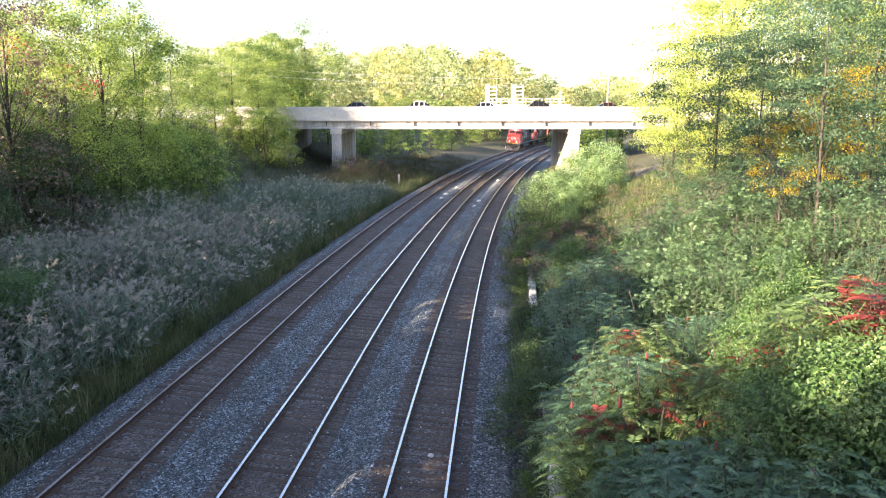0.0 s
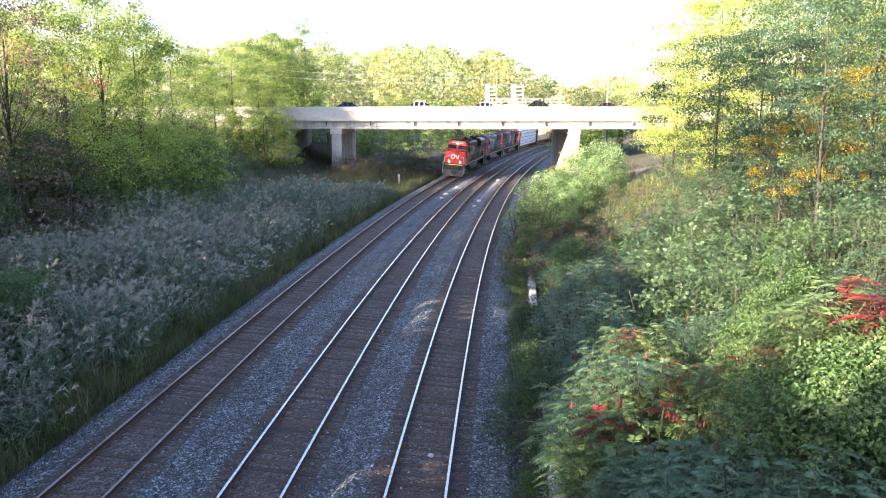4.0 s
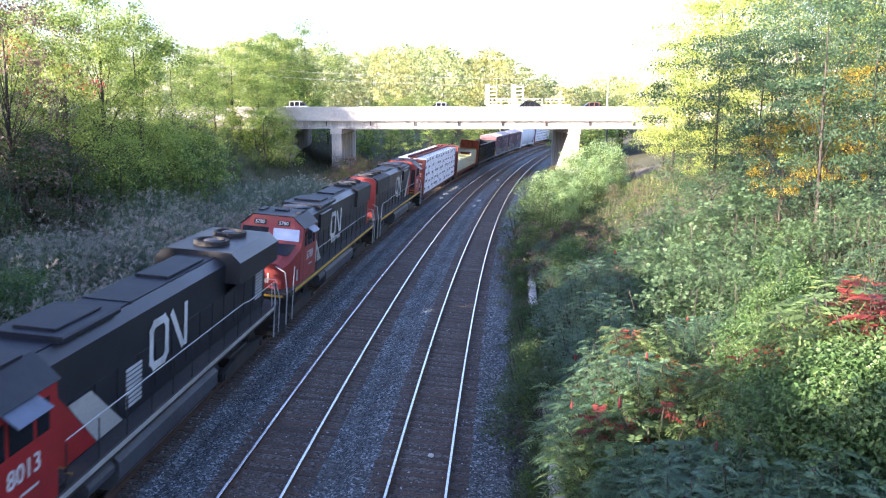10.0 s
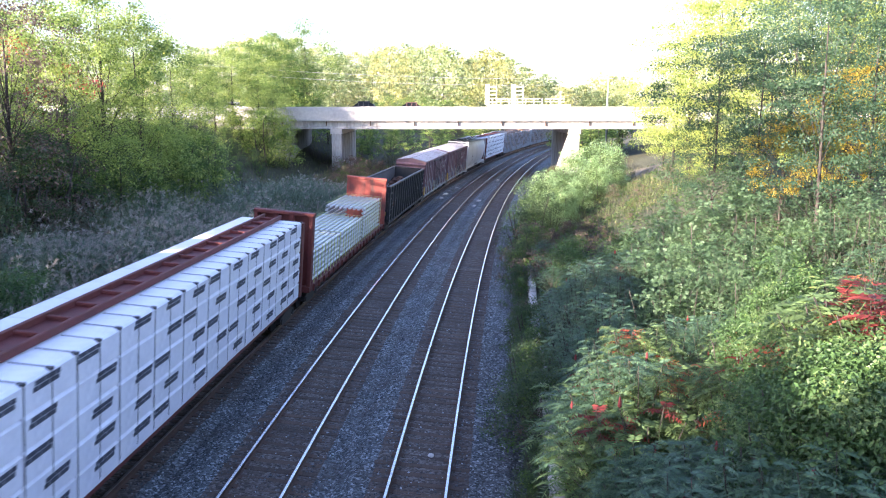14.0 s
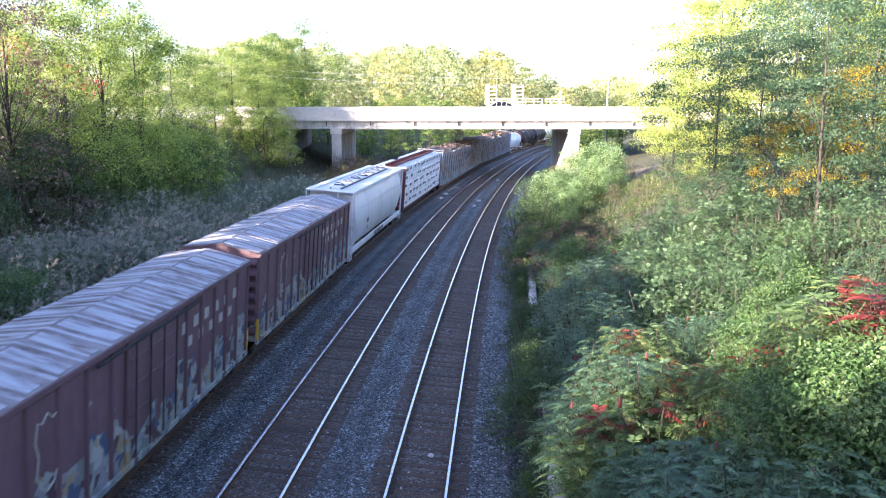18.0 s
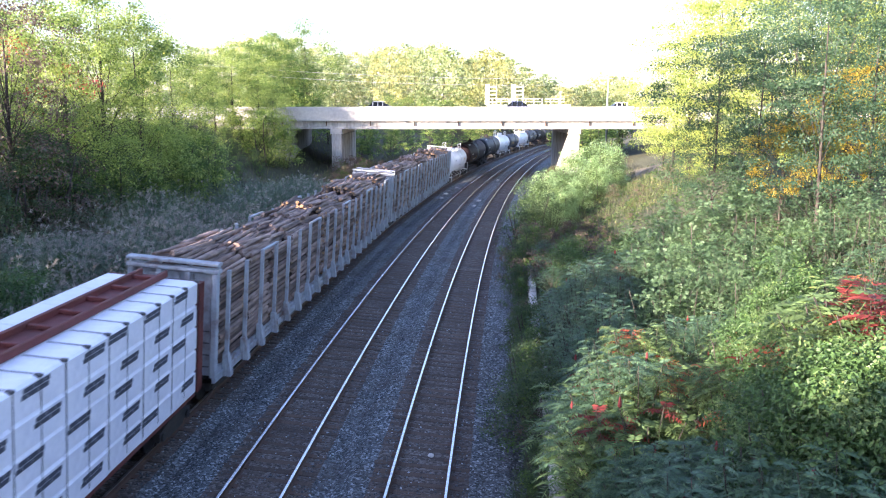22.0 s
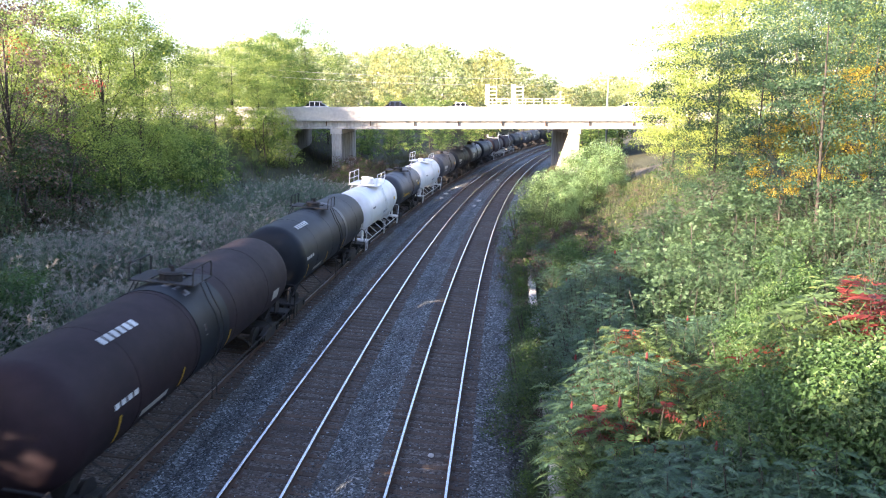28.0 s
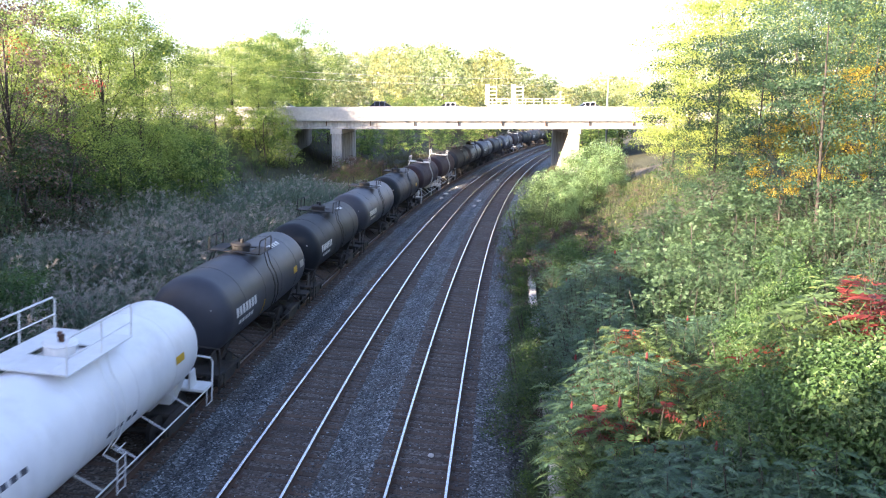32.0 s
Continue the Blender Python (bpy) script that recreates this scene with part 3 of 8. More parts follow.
def numerals(parent, text, size, m, material=None):
    """Numbers with the built-in font."""
    cu = bpy.data.curves.new("numerals", "FONT")
    cu.body, cu.size, cu.align_x, cu.align_y, cu.extrude = text, size, "CENTER", "CENTER", 0.004
    cu.offset = size * 0.012
    cu.resolution_u = 3
    ob = new("fleet_number", cu)
    me = bpy.data.meshes.new_from_object(ob)
    bpy.data.objects.remove(ob)
    me.materials.clear()
    me.materials.append(material or M_MARK)
    return child("fleet_number", me, parent, m)


def emblem(parent, m, h, material):
    """The railway's emblem as plain bent strips, in a plane: x along, y up."""
    g = Geo()

    def strip(pts, w):
        for i in range(len(pts) - 1):
            a, b = Vector((*pts[i], 0)), Vector((*pts[i + 1], 0))
            d = (b - a).normalized()
            n = Vector((-d.y, d.x, 0)) * w / 2
            e = d * w * 0.42
            slab(g, a - e - n, b + e - n, b + e + n, a - e + n, 0.006 + 0.0006 * i)
    w = 0.155
    strip([(0.64, 0.9), (0.22, 0.9), (0.1, 0.78), (0.1, 0.22), (0.22, 0.1), (0.64, 0.1), (0.76, 0.22), (0.76, 0.78), (0.64, 0.9)], w)
    strip([(1.0, 0.88), (1.5, 0.14)], w)
    strip([(1.66, 0.14), (1.66, 0.9)], w)
    for i, p in enumerate(g.v):
        g.v[i] = ((p[0] - 0.88) * h, (p[1] - 0.5) * h, p[2])
    return part("emblem", g, material, parent, "white bent-strip emblem", m=m)


# plane on the side that looks to +y (viewed from outside, text runs towards -x) and on -y
def on_left(x, y, z):
    return Matrix.Translation((x, y, z)) @ Matrix(((-1, 0, 0, 0), (0, 0, 1, 0), (0, 1, 0, 0), (0, 0, 0, 1)))


def on_right(x, y, z):
    return Matrix.Translation((x, y, z)) @ Matrix(((1, 0, 0, 0), (0, 0, -1, 0), (0, 1, 0, 0), (0, 0, 0, 1)))


def on_front(x, y, z):
    return Matrix.Translation((x, y, z)) @ Matrix(((0, 0, 1, 0), (1, 0, 0, 0), (0, 1, 0, 0), (0, 0, 0, 1)))


def on_back(x, y, z):
    return Matrix.Translation((x, y, z)) @ Matrix(((0, 0, -1, 0), (-1, 0, 0, 0), (0, 1, 0, 0), (0, 0, 0, 1)))


def locomotive(label, number, modern, lit, paint, stripe):
    """Six-axle diesel with a wide nose. Its nose points to +x."""
    lo = thing("locomotive", label, "locomotive", "locomotives of the train")
    D = 1.85
    # underframe, walkways, sill stripe
    part("underframe", Geo().box(-10.2, 10.2, -1.5, 1.5, D - 0.28, D, 0.03).box(-9.8, 9.8, -0.9, 0.9, 1.1, D - 0.28), M_FRAME, lo)
    for s in (-1, 1):
        part("sill_stripe", Geo().box(-9.6, 9.4, s * 1.502, s * 1.512, D - 0.16, D - 0.03), stripe, lo, "yellow sill stripe")
    # nose and cab
    g = Geo()
    zc = 4.35 if modern else 4.3
    top = 4.88 if modern else 4.8
    loft(g, [hood_ring(5.9, 1.46, D, zc, top, 0.95), hood_ring(8.15, 1.46, D, zc, top - 0.02, 0.95), hood_ring(8.6, 1.46, D, 3.5, 3.62, 1.32),
             hood_ring(9.45, 1.42 if modern else 1.25, D, 3.44 if modern else 3.0, 3.54 if modern else 3.25, 1.34 if modern else 0.9), hood_ring(9.75 if modern else 9.85, 1.40 if modern else 1.0, D, 3.38 if modern else 2.75, 3.48 if modern else 2.95, 1.32 if modern else 0.75)])
    cab = part("cab", g, paint, lo, smooth=False)
    g = Geo()
    for s in (-1, 1):
        slab(g, (5.85, s * 0.93, top + 0.006), (8.2, s * 0.93, top - 0.012), (8.2, s * 1.5, zc - 0.005), (5.85, s * 1.5, zc + 0.012), 0.035 * s)
    g.box(5.85, 8.2, -0.95, 0.95, top - 0.01, top + 0.035, 0.01)
    g.box(6.3, 7.3, -1.0, -0.75, top + 0.035, top + 0.1).box(6.3, 7.3, 0.75, 1.0, top + 0.035, top + 0.1).box(6.6, 7.0, -0.3, 0.3, top + 0.035, top + 0.12)
    part("cab_roof", g, M_ROOF, lo, "dusty black roof")
    g = Geo()
    xa, xb = (8.62, 9.42)
    slab(g, (xa, -1.25, 3.635), (xb, -1.12, 3.545 if modern else 3.27), (xb, 1.12, 3.545 if modern else 3.27), (xa, 1.25, 3.635), 0.012)
    part("anti_glare_panel", g, M_ROOF, lo, "matt black panel on the nose")
    if modern:
        part("nose_door", Geo().box(8.75, 9.80, -0.46, 0.46, D + 0.02, 3.63, 0.03), paint, lo, "raised red door block of the nose")
    # windscreens: the slope from the roof edge to the nose
    def on_slope(u, y):
        return (8.17 + 0.43 * u + 0.012, y, top - 0.02 + (3.6 - top) * u)
    for a, b in ((-1.34, -0.12), (0.12, 1.34)):
        g = Geo()
        slab(g, on_slope(0.84, a), on_slope(0.84, b), on_slope(0.42, b * (0.97 if b > 0.5 else 1)), on_slope(0.42, a * (0.97 if a < -0.5 else 1)), 0.012)
        part("windscreen", g, M_GLASS if modern or a < 0 else M_SKYGLASS, cab, "dark windscreen" if modern or a < 0 else "windscreen, sky reflection put into its pale colour")
        g = Geo()
        slab(g, on_slope(0.33, a * 0.62 if a < -1 else 0.26), on_slope(0.33, b * 0.62 if b > 1 else -0.26), on_slope(0.15, b * 0.62 if b > 1 else -0.26), on_slope(0.15, a * 0.62 if a < -1 else 0.26), 0.015)
        part("number_board", g, M_FRAME, cab, "black number board")
        mid = Vector(on_slope(0.24, (0.545 if b > 1 else -0.545)))
        tilt = math.degrees(math.atan2(0.43, top - 3.62))
        numerals(cab, number, 0.22, Matrix.Translation(mid + Vector((0.035, 0, 0.01))) @ pose(0, 0, 0, 0, -tilt, 0) @ on_front(0, 0, 0))
    for s in (-1, 1):
        p = on_slope(0.25, s * 0.09) if modern else (9.82, s * 0.0, 2.5 + s * 0.1)
        if not modern:
            p = (9.86, 0.0, 2.55 + s * 0.11)
        part("headlight", Geo().lathe([(0, 0.02), (0, 0.085), (0.05, 0.095), (0.09, 0.08)], 14, 0, p), M_LAMP if lit else M_STEELBAR, lo, "round headlight, lit" if lit else "round headlight, unlit")
        part("ditch_light", Geo().lathe([(0, 0.02), (0, 0.085), (0.08, 0.095), (0.12, 0.08)], 14, 0, (10.0, s * 0.78, 2.08)), M_LAMP if lit else M_GREY, lo, "ditch light, lit" if lit else "ditch light, unlit")
    # side windows and door
    for s in (-1, 1):
        y = s * 1.465
        for x0, x1, mt in ((6.2, 6.62, M_GLASS), (6.75, 7.5, M_GLASS), (7.62, 8.0, M_GLASS)):
            part("side_window", Geo().box(x0, x1, y, y + s * 0.012, 3.45, 4.15, 0.004), mt, cab)
        part("sun_visor", slab(Geo(), (6.6, s * 1.46, 4.32), (7.7, s * 1.46, 4.32), (7.7, s * 1.8, 4.1), (6.6, s * 1.8, 4.1), 0.02), M_VISOR, cab, "blue-grey sun visor over the side window")
        part("door_line", Geo().box(8.05, 8.07, y, y + s * 0.006, D + 0.05, 3.3).box(8.6, 8.62, y, y + s * 0.006, D + 0.05, 3.3), M_FRAME, cab)
        numerals(lo, number, 0.55, on_left(7.05, 1.474, 2.95) if s > 0 else on_right(7.05, -1.474, 2.95))
        bars(lo, [(9.0, y * 0.985, 2.35, 0.22, 0.5)], M_MARK, "marking")
        bars(lo, [(6.9, y, 2.5, 0.6, 0.06)], M_MARK, "marking")
    # nose emblem, yellow step edge, pilot and plough
    emblem(lo, on_front(9.812 if modern else 9.862, 0.0, 2.78 if modern else 2.3), 0.62 if modern else 0.5, M_MARK)
    part("nose_door_line", Geo().box(9.79, 9.808, -0.02, 0.02, D + 0.1, 3.3).box(9.79, 9.83, -0.1, 0.14, 2.32, 2.36), M_FRAME, lo)
    part("front_platform", Geo().box(9.75, 10.55, -1.45, 1.45, D - 0.28, D - 0.02, 0.03).box(10.2, 10.62, -0.75, 0.75, 1.2, D - 0.28), M_FRAME, lo)
    part("step_edge", Geo().box(10.55, 10.57, -1.3, 1.3, D - 0.17, D - 0.08), M_YELLOW, lo, "yellow edge of the front platform")
    g = Geo()
    loft(g, [[(10.35, -1.45, 0.95), (10.35, 1.45, 0.95), (10.42, 1.45, 0.95), (10.55, 0, 0.95), (10.42, -1.45, 0.95)],
             [(10.35, -1.45, 0.16), (10.35, 1.45, 0.16), (10.55, 1.45, 0.16), (10.95, 0, 0.16), (10.55, -1.45, 0.16)]])
    part("snow_plough", g, M_PLOUGH, lo, "dark steel plough")
    part("pilot_plate", Geo().box(10.25, 10.4, -1.4, 1.4, 0.95, D - 0.28, 0.02), M_FRAME, lo)
    part("rear_pilot", Geo().box(-10.55, -10.2, -1.4, 1.4, 0.35, D - 0.02, 0.02), M_FRAME, lo)
    for sx in (1, -1):
        for s in (-1, 1):
            xx = sx * 10.0
            for k in range(3):
                part("step", Geo().box(xx - sx * 0.25, xx + sx * 0.3, s * 1.25, s * 1.5, 0.5 + 0.36 * k, 0.54 + 0.36 * k), M_FRAME, lo)
            g = Geo()
            g.tube([(sx * 10.5, s * 1.47, 0.5), (sx * 10.52, s * 1.47, 1.9), (sx * 10.35, s * 1.3, 2.75), (sx * 9.9, s * 0.75, 2.85)], 0.024, 6)
            g.tube([(sx * 9.7, s * 1.5, 0.5), (sx * 9.7, s * 1.5, 2.2), (sx * 9.5, s * 1.47, 2.85)], 0.024, 6)
            part("end_handrail", g, M_STEELBAR, lo, "pale tubular handrail")
    # long hood
    g = Geo()
    w = 0.98
    ht = 4.62 if modern else 4.66
    loft(g, [hood_ring(-9.85, w, D, ht - 0.22, ht, 0.7), hood_ring(5.9, w, D, ht - 0.22, ht, 0.7)])
    hood = part("hood", g, M_BLACK, lo, "black engine hood")
    for i in range(14):
        x = -9.3 + i * 1.08
        for s in (-1, 1):
            child("access_door", shared("access_door", lambda: Geo().box(0, 0.95, 0, 0.02, 0, 1.25, 0.008), M_BLACK), lo, pose(x, s * w if s > 0 else -w - 0.02, D + 0.25))
    part("roof_panel", Geo().box(-9.7, 5.8, -0.62, 0.62, ht, ht + 0.03).box(-4.4, -1.6, -0.5, 0.5, ht + 0.03, ht + 0.12, 0.02).box(0.9, 1.1, -0.66, 0.66, ht + 0.03, ht + 0.06), M_ROOF, lo)
    if modern:
        g = Geo()
        loft(g, [hood_ring(-9.75, 1.5, 3.75, 4.5, 4.82, 1.15), hood_ring(-5.2, 1.5, 3.75, 4.5, 4.82, 1.15)])
        for s in (-1, 1):
            slab(g, (-9.75, s * w, 3.3), (-5.2, s * w, 3.3), (-5.2, s * 1.48, 3.78), (-9.75, s * 1.48, 3.78), 0.04 * s)
        part("radiator", g, M_BLACK, lo, "flared black radiator wings")
        part("roof_hatch", Geo().box(2.0, 4.6, -0.85, 0.85, ht + 0.01, ht + 0.17, 0.04).box(2.3, 4.3, -0.5, 0.5, ht + 0.17, ht + 0.24, 0.02), M_ROOF, lo)
        fans, fz = ((-8.4, 0.62), (-6.5, 0.62)), 4.82
        vents = [(1.6, 2.1, 3.2), (-9.0, 2.3, 3.4)]
    else:
        g = Geo()
        loft(g, [hood_ring(-9.8, 1.14, 3.55, 4.55, 4.68, 0.85), hood_ring(-5.4, 1.14, 3.55, 4.55, 4.68, 0.85)])
        part("radiator", g, M_FRAME, lo, "black radiator grilles")
        part("roof_hatch", Geo().box(0.3, 3.4, -1.05, 1.05, ht - 0.1, ht + 0.1, 0.05).box(0.7, 2.4, -0.7, 0.7, ht + 0.1, ht + 0.2, 0.03), M_ROOF, lo)
        for s in (-1, 1):
            part("blower_duct", Geo().box(1.4, 3.7, s * 0.98, s * 1.12, 3.5, 4.35, 0.04), M_BLACK, lo)
        part("brake_fan", Geo().lathe([(ht, 0.62), (ht + 0.06, 0.62), (ht + 0.06, 0.12), (ht + 0.02, 0.1)], 20, 2, (4.5, 0, 0.06)), M_GREY, lo, "round roof fan with spokes")
        fans, fz = ((-8.9, 0.58), (-7.5, 0.58), (-6.1, 0.58)), 4.69
        vents = [(-4.6, 3.0, 3.9)]
        g = Geo()
        loft(g, [hood_ring(-10.02, w + 0.03, D, ht - 0.2, ht + 0.02, 0.72), hood_ring(-9.6, w + 0.03, D, ht - 0.2, ht + 0.02, 0.72)])
        part("hood_end", g, paint, lo, "red end of the hood")
        numerals(lo, number, 0.34, on_back(-10.03, 0.1, 3.75))
        emblem(lo, on_back(-10.03, 0.0, 2.95), 0.55, M_MARK)
        for y in (-0.12, 0.12):
            part("rear_headlight", Geo().lathe([(0, 0.02), (0, 0.1), (-0.06, 0.11), (-0.1, 0.09)], 12, 0, (-10.02, y, 4.25)), M_STEELBAR, lo)
    for x, r in fans:
        fan = part("cooling_fan", Geo().lathe([(fz, r), (fz + 0.16, r), (fz + 0.16, r - 0.1), (fz + 0.06, r - 0.12), (fz + 0.06, 0.3)], 20, 2, (x, 0, 0)), M_FRAME, lo, "round black roof fan")
        part("fan_hub", Geo().lathe([(fz + 0.12, 0.01), (fz + 0.12, 0.28), (fz + 0.16, 0.22), (fz + 0.165, 0.01)], 14, 2, (x, 0, 0)), M_GREY, fan)
    for x, z0, z1 in vents:
        for s in (-1, 1):
            g = Geo()
            n = 9
            for k in range(n):
                z = z0 + (z1 - z0) * k / n
                g.box(x - 0.42, x + 0.42, s * (w + 0.022), s * (w + 0.05), z, z + 0.6 * (z1 - z0) / n)
            part("louvre", g, M_STEELBAR if modern else M_GREY, lo)
    # coloured bands and emblem on the hood
    for s in (-1, 1):
        y = s * (w + 0.024)
        d = 0.006 * s
        slab_pts = lambda a, b, c, e: slab(Geo(), (a, y, D + 0.05), (b, y, D + 0.05), (c, y, 4.05), (e, y, 4.05), 0.006) if s < 0 else slab(Geo(), (e, y, 4.05), (c, y, 4.05), (b, y, D + 0.05), (a, y, D + 0.05), 0.006)
        slab_low = lambda a, b, c, e: slab(Geo(), (a, y, D + 0.05), (b, y, D + 0.05), (c, y, 3.27), (e, y, 3.27), 0.006) if s < 0 else slab(Geo(), (e, y, 3.27), (c, y, 3.27), (b, y, D + 0.05), (a, y, D + 0.05), 0.006)
        part("red_band", slab_pts(3.9, 5.86, 5.86, 5.62) if not modern else slab_pts(3.5, 5.86, 5.86, 5.5), paint, lo)
        part("white_band", slab_pts(2.9, 3.88, 5.6, 5.0) if not modern else slab_low(2.2, 3.48, 4.72, 3.75), M_BEIGE, lo, "off-white slanting band")
        part("cab_rear_door", Geo().box(5.875, 5.895, s * 1.06, s * 1.42, 2.45, 4.1, 0.004), M_FRAME, cab, "dark rear door of the cab")
        for k in range(2):
            st = part("cab_step", Geo().box(5.35 + 0.22 * k, 5.88, s * 1.0, s * 1.44, 2.0 + 0.22 * k, 2.05 + 0.22 * k), M_FRAME, lo)
            part("step_edge", Geo().box(5.33 + 0.22 * k, 5.348 + 0.22 * k, s * 1.0, s * 1.44, 1.99 + 0.22 * k, 2.06 + 0.22 * k), M_YELLOW, st, "yellow step edge")
        x = -0.6 if modern else -0.3
        emblem(lo, on_left(x, y, 3.3) if s > 0 else on_right(x, y, 3.3), 1.5, M_MARK)
        if not modern:
            bars(lo, [(x - 1.0 + 0.27 * k, y, 2.42, 0.17, 0.2) for k in range(8)], M_MARK)
        # walkway handrail
        g = Geo()
        pts = [(-9.4, s * 1.46, D + 0.05), (-9.3, s * 1.46, D + 1.0), (-6.5, s * 1.46, D + 1.0), (-5.8, s * 1.46, D + 1.08), (5.6, s * 1.46, D + 1.08)]
        g.tube(pts, 0.017, 6)
        part("handrail", g, M_STEELBAR, lo, "pale handrail along the walkway")
        for i in range(11):
            x = -8.0 + i * 1.36
            part("stanchion", Geo().cyl((x, s * 1.46, D), (x, s * 1.46, D + 1.0), 0.018, 5), M_FRAME, lo)
    # fuel tank, air tanks, bogies
    part("fuel_tank", Geo().prism([(-1.42, 1.25), (-1.42, 0.8), (-1.2, 0.5), (1.2, 0.5), (1.42, 0.8), (1.42, 1.25), (1.25, 1.4), (-1.25, 1.4)], 0, -3.5, 3.2), M_GREY, lo, "grey fuel tank below the frame")
    for s in (-1, 1):
        part("air_tank", Geo().cyl((3.4, s * 1.2, 1.2), (4.6, s * 1.2, 1.2), 0.22, 12), M_GREY, lo)
    bogie(lo, 7.0, 3), bogie(lo, -7.0, 3)
    couplers(lo, 11.0)
    return lo
def wagon_frame(w, half, z=1.1, mat=None):
    part("underframe", Geo().box(-half + 0.3, half - 0.3, -0.35, 0.35, 0.72, z - 0.02, 0.04), M_FRAME, w)
    couplers(w, half)
    for s in (-1, 1):
        bogie(w, s * (half - 2.0))


def centre_beam(label, half):
    """Flat wagon with two bulkheads and a central beam, packed with wrapped timber."""
    w = thing("centre_beam_wagon", label, "freight wagon", "wagons of the train")
    wagon_frame(w, half)
    L = half - 1.0
    part("deck", Geo().box(-L, L, -1.36, 1.36, 0.98, 1.14, 0.03), M_OXIDE, w)
    for s in (-1, 1):
        g = Geo()
        x0, x1 = (L - 0.05, L + 0.33)
        b = part("bulkhead", g.box(s * x0, s * (x0 + 0.06), -1.45, 1.45, 1.14, 4.56, 0.0), M_OXIDE, w, "oxide red end bulkhead")
        for y in (-1.45, -0.12, 1.21):
            part("bulkhead_post", Geo().box(s * (x0 + 0.06), s * x1, y, y + 0.24, 1.14, 4.56, 0.03), M_OXIDE, b)
        for z in (1.14, 2.3, 3.4, 4.34):
            part("bulkhead_rail", Geo().box(s * (x0 + 0.06), s * (x1 - 0.08), -1.45, 1.45, z, z + 0.22, 0.02), M_OXIDE, b)
        gg = Geo()
        x = s * (x0 + 0.062)
        for z, ww in ((4.05, 0.75), (3.12, 0.8), (3.0, 0.7), (2.88, 0.8)):
            gg.box(x, x + s * 0.008, 0.3, 0.3 + ww, z, z + (0.14 if z > 4 else 0.05))
            if z > 4:
                gg.box(x, x + s * 0.008, -1.05, -0.5, z, z + 0.06)
        part("lettering", gg, M_MARK, b)
    g = Geo()
    for y in (-0.42, 0.34):
        g.box(-L, L, y, y + 0.1, 4.66, 4.86, 0.02)
    part("top_chord", g, M_OXIDE, w, "oxide red central beam")
    n = int(2 * L / 1.25)
    for i in range(n):
        x = -L + (i + 0.5) * 2 * L / n
        part("cross_bar", Geo().box(x - 0.06, x + 0.06, -0.338, 0.338, 4.69, 4.80, 0.015), M_OXIDE, w)
    part("centre_web", Geo().box(-L, L, -0.06, 0.06, 1.14, 4.57), M_OXIDE, w)
    part("beam_cap", Geo().box(-L, L, -0.338, 0.338, 4.656, 4.69), M_OXIDE, w, "recessed oxide red plate")
    cols, tiers = 12, 5
    pl, ph = 2 * (L - 0.1) / cols, 3.5 / tiers

    def pack(seed):
        rng = random.Random(seed)
        g = Geo()
        a, b = -pl / 2 + 0.012, pl / 2 - 0.012
        g.prism([(-0.64, 0.0), (0.60, 0.0), (0.64, 0.03), (0.64, ph - 0.07), (0.57, ph - 0.012), (-0.6, ph - 0.012), (-0.64, ph - 0.05)], 0, a, b, 0.012)
        me = g.data("timber_pack", M_WRAP)
        turned_out(me)
        me.materials.append(M_PRINT)
        return me
    packs = [pack(i) for i in range(2)]

    def marked(seed):
        rng = random.Random(seed)
        g = Geo()
        x = rng.uniform(-0.5, 0.5)
        z = ph * rng.uniform(0.42, 0.6)
        for k in range(2):
            for j in range(5):
                a = x - 0.44 + 0.18 * j + 0.04 * k
                g.box(a, a + 0.155 + 0.02 * ((j + k) % 2), 0.645, 0.652, z + 0.115 - 0.115 * k, z + 0.215 - 0.115 * k)
        return g
    prints = [turned_out(marked(i).data("print_block", M_PRINT)) for i in range(9)]
    rng = random.Random(7)
    for side in (-1, 1):
        for c in range(cols):
            if side < 0 and label.startswith("second") and c in (6, 7):
                continue
            for t in range(tiers):
                x = -L + 0.1 + (c + 0.5) * pl
                z = 1.15 + t * ph
                o = child("timber_pack", rng.choice(packs), w, pose(x, side * (0.76 + rng.uniform(-0.012, 0.012)), z, 0, 0, 0 if side > 0 else 180), "white-wrapped pack of timber" if (c, t, side) == (0, 0, 1) else "")
                if side > 0 and rng.random() < 0.95:
                    child("print_block", rng.choice(prints), o)
    for c in range(cols):
        for k in (0.0, 0.5):
            child("strap", shared("timber_strap", lambda: Geo().box(-0.014, 0.014, 0.5, 1.36, 4.652, 4.66).box(-0.012, 0.012, 1.414, 1.42, 1.3, 4.6).box(-0.06, 0.06, 1.3, 1.425, 4.6, 4.66, 0.01), M_GREY), w, pose(-L + 0.1 + (c + k) * pl, 0, 0))
    return w


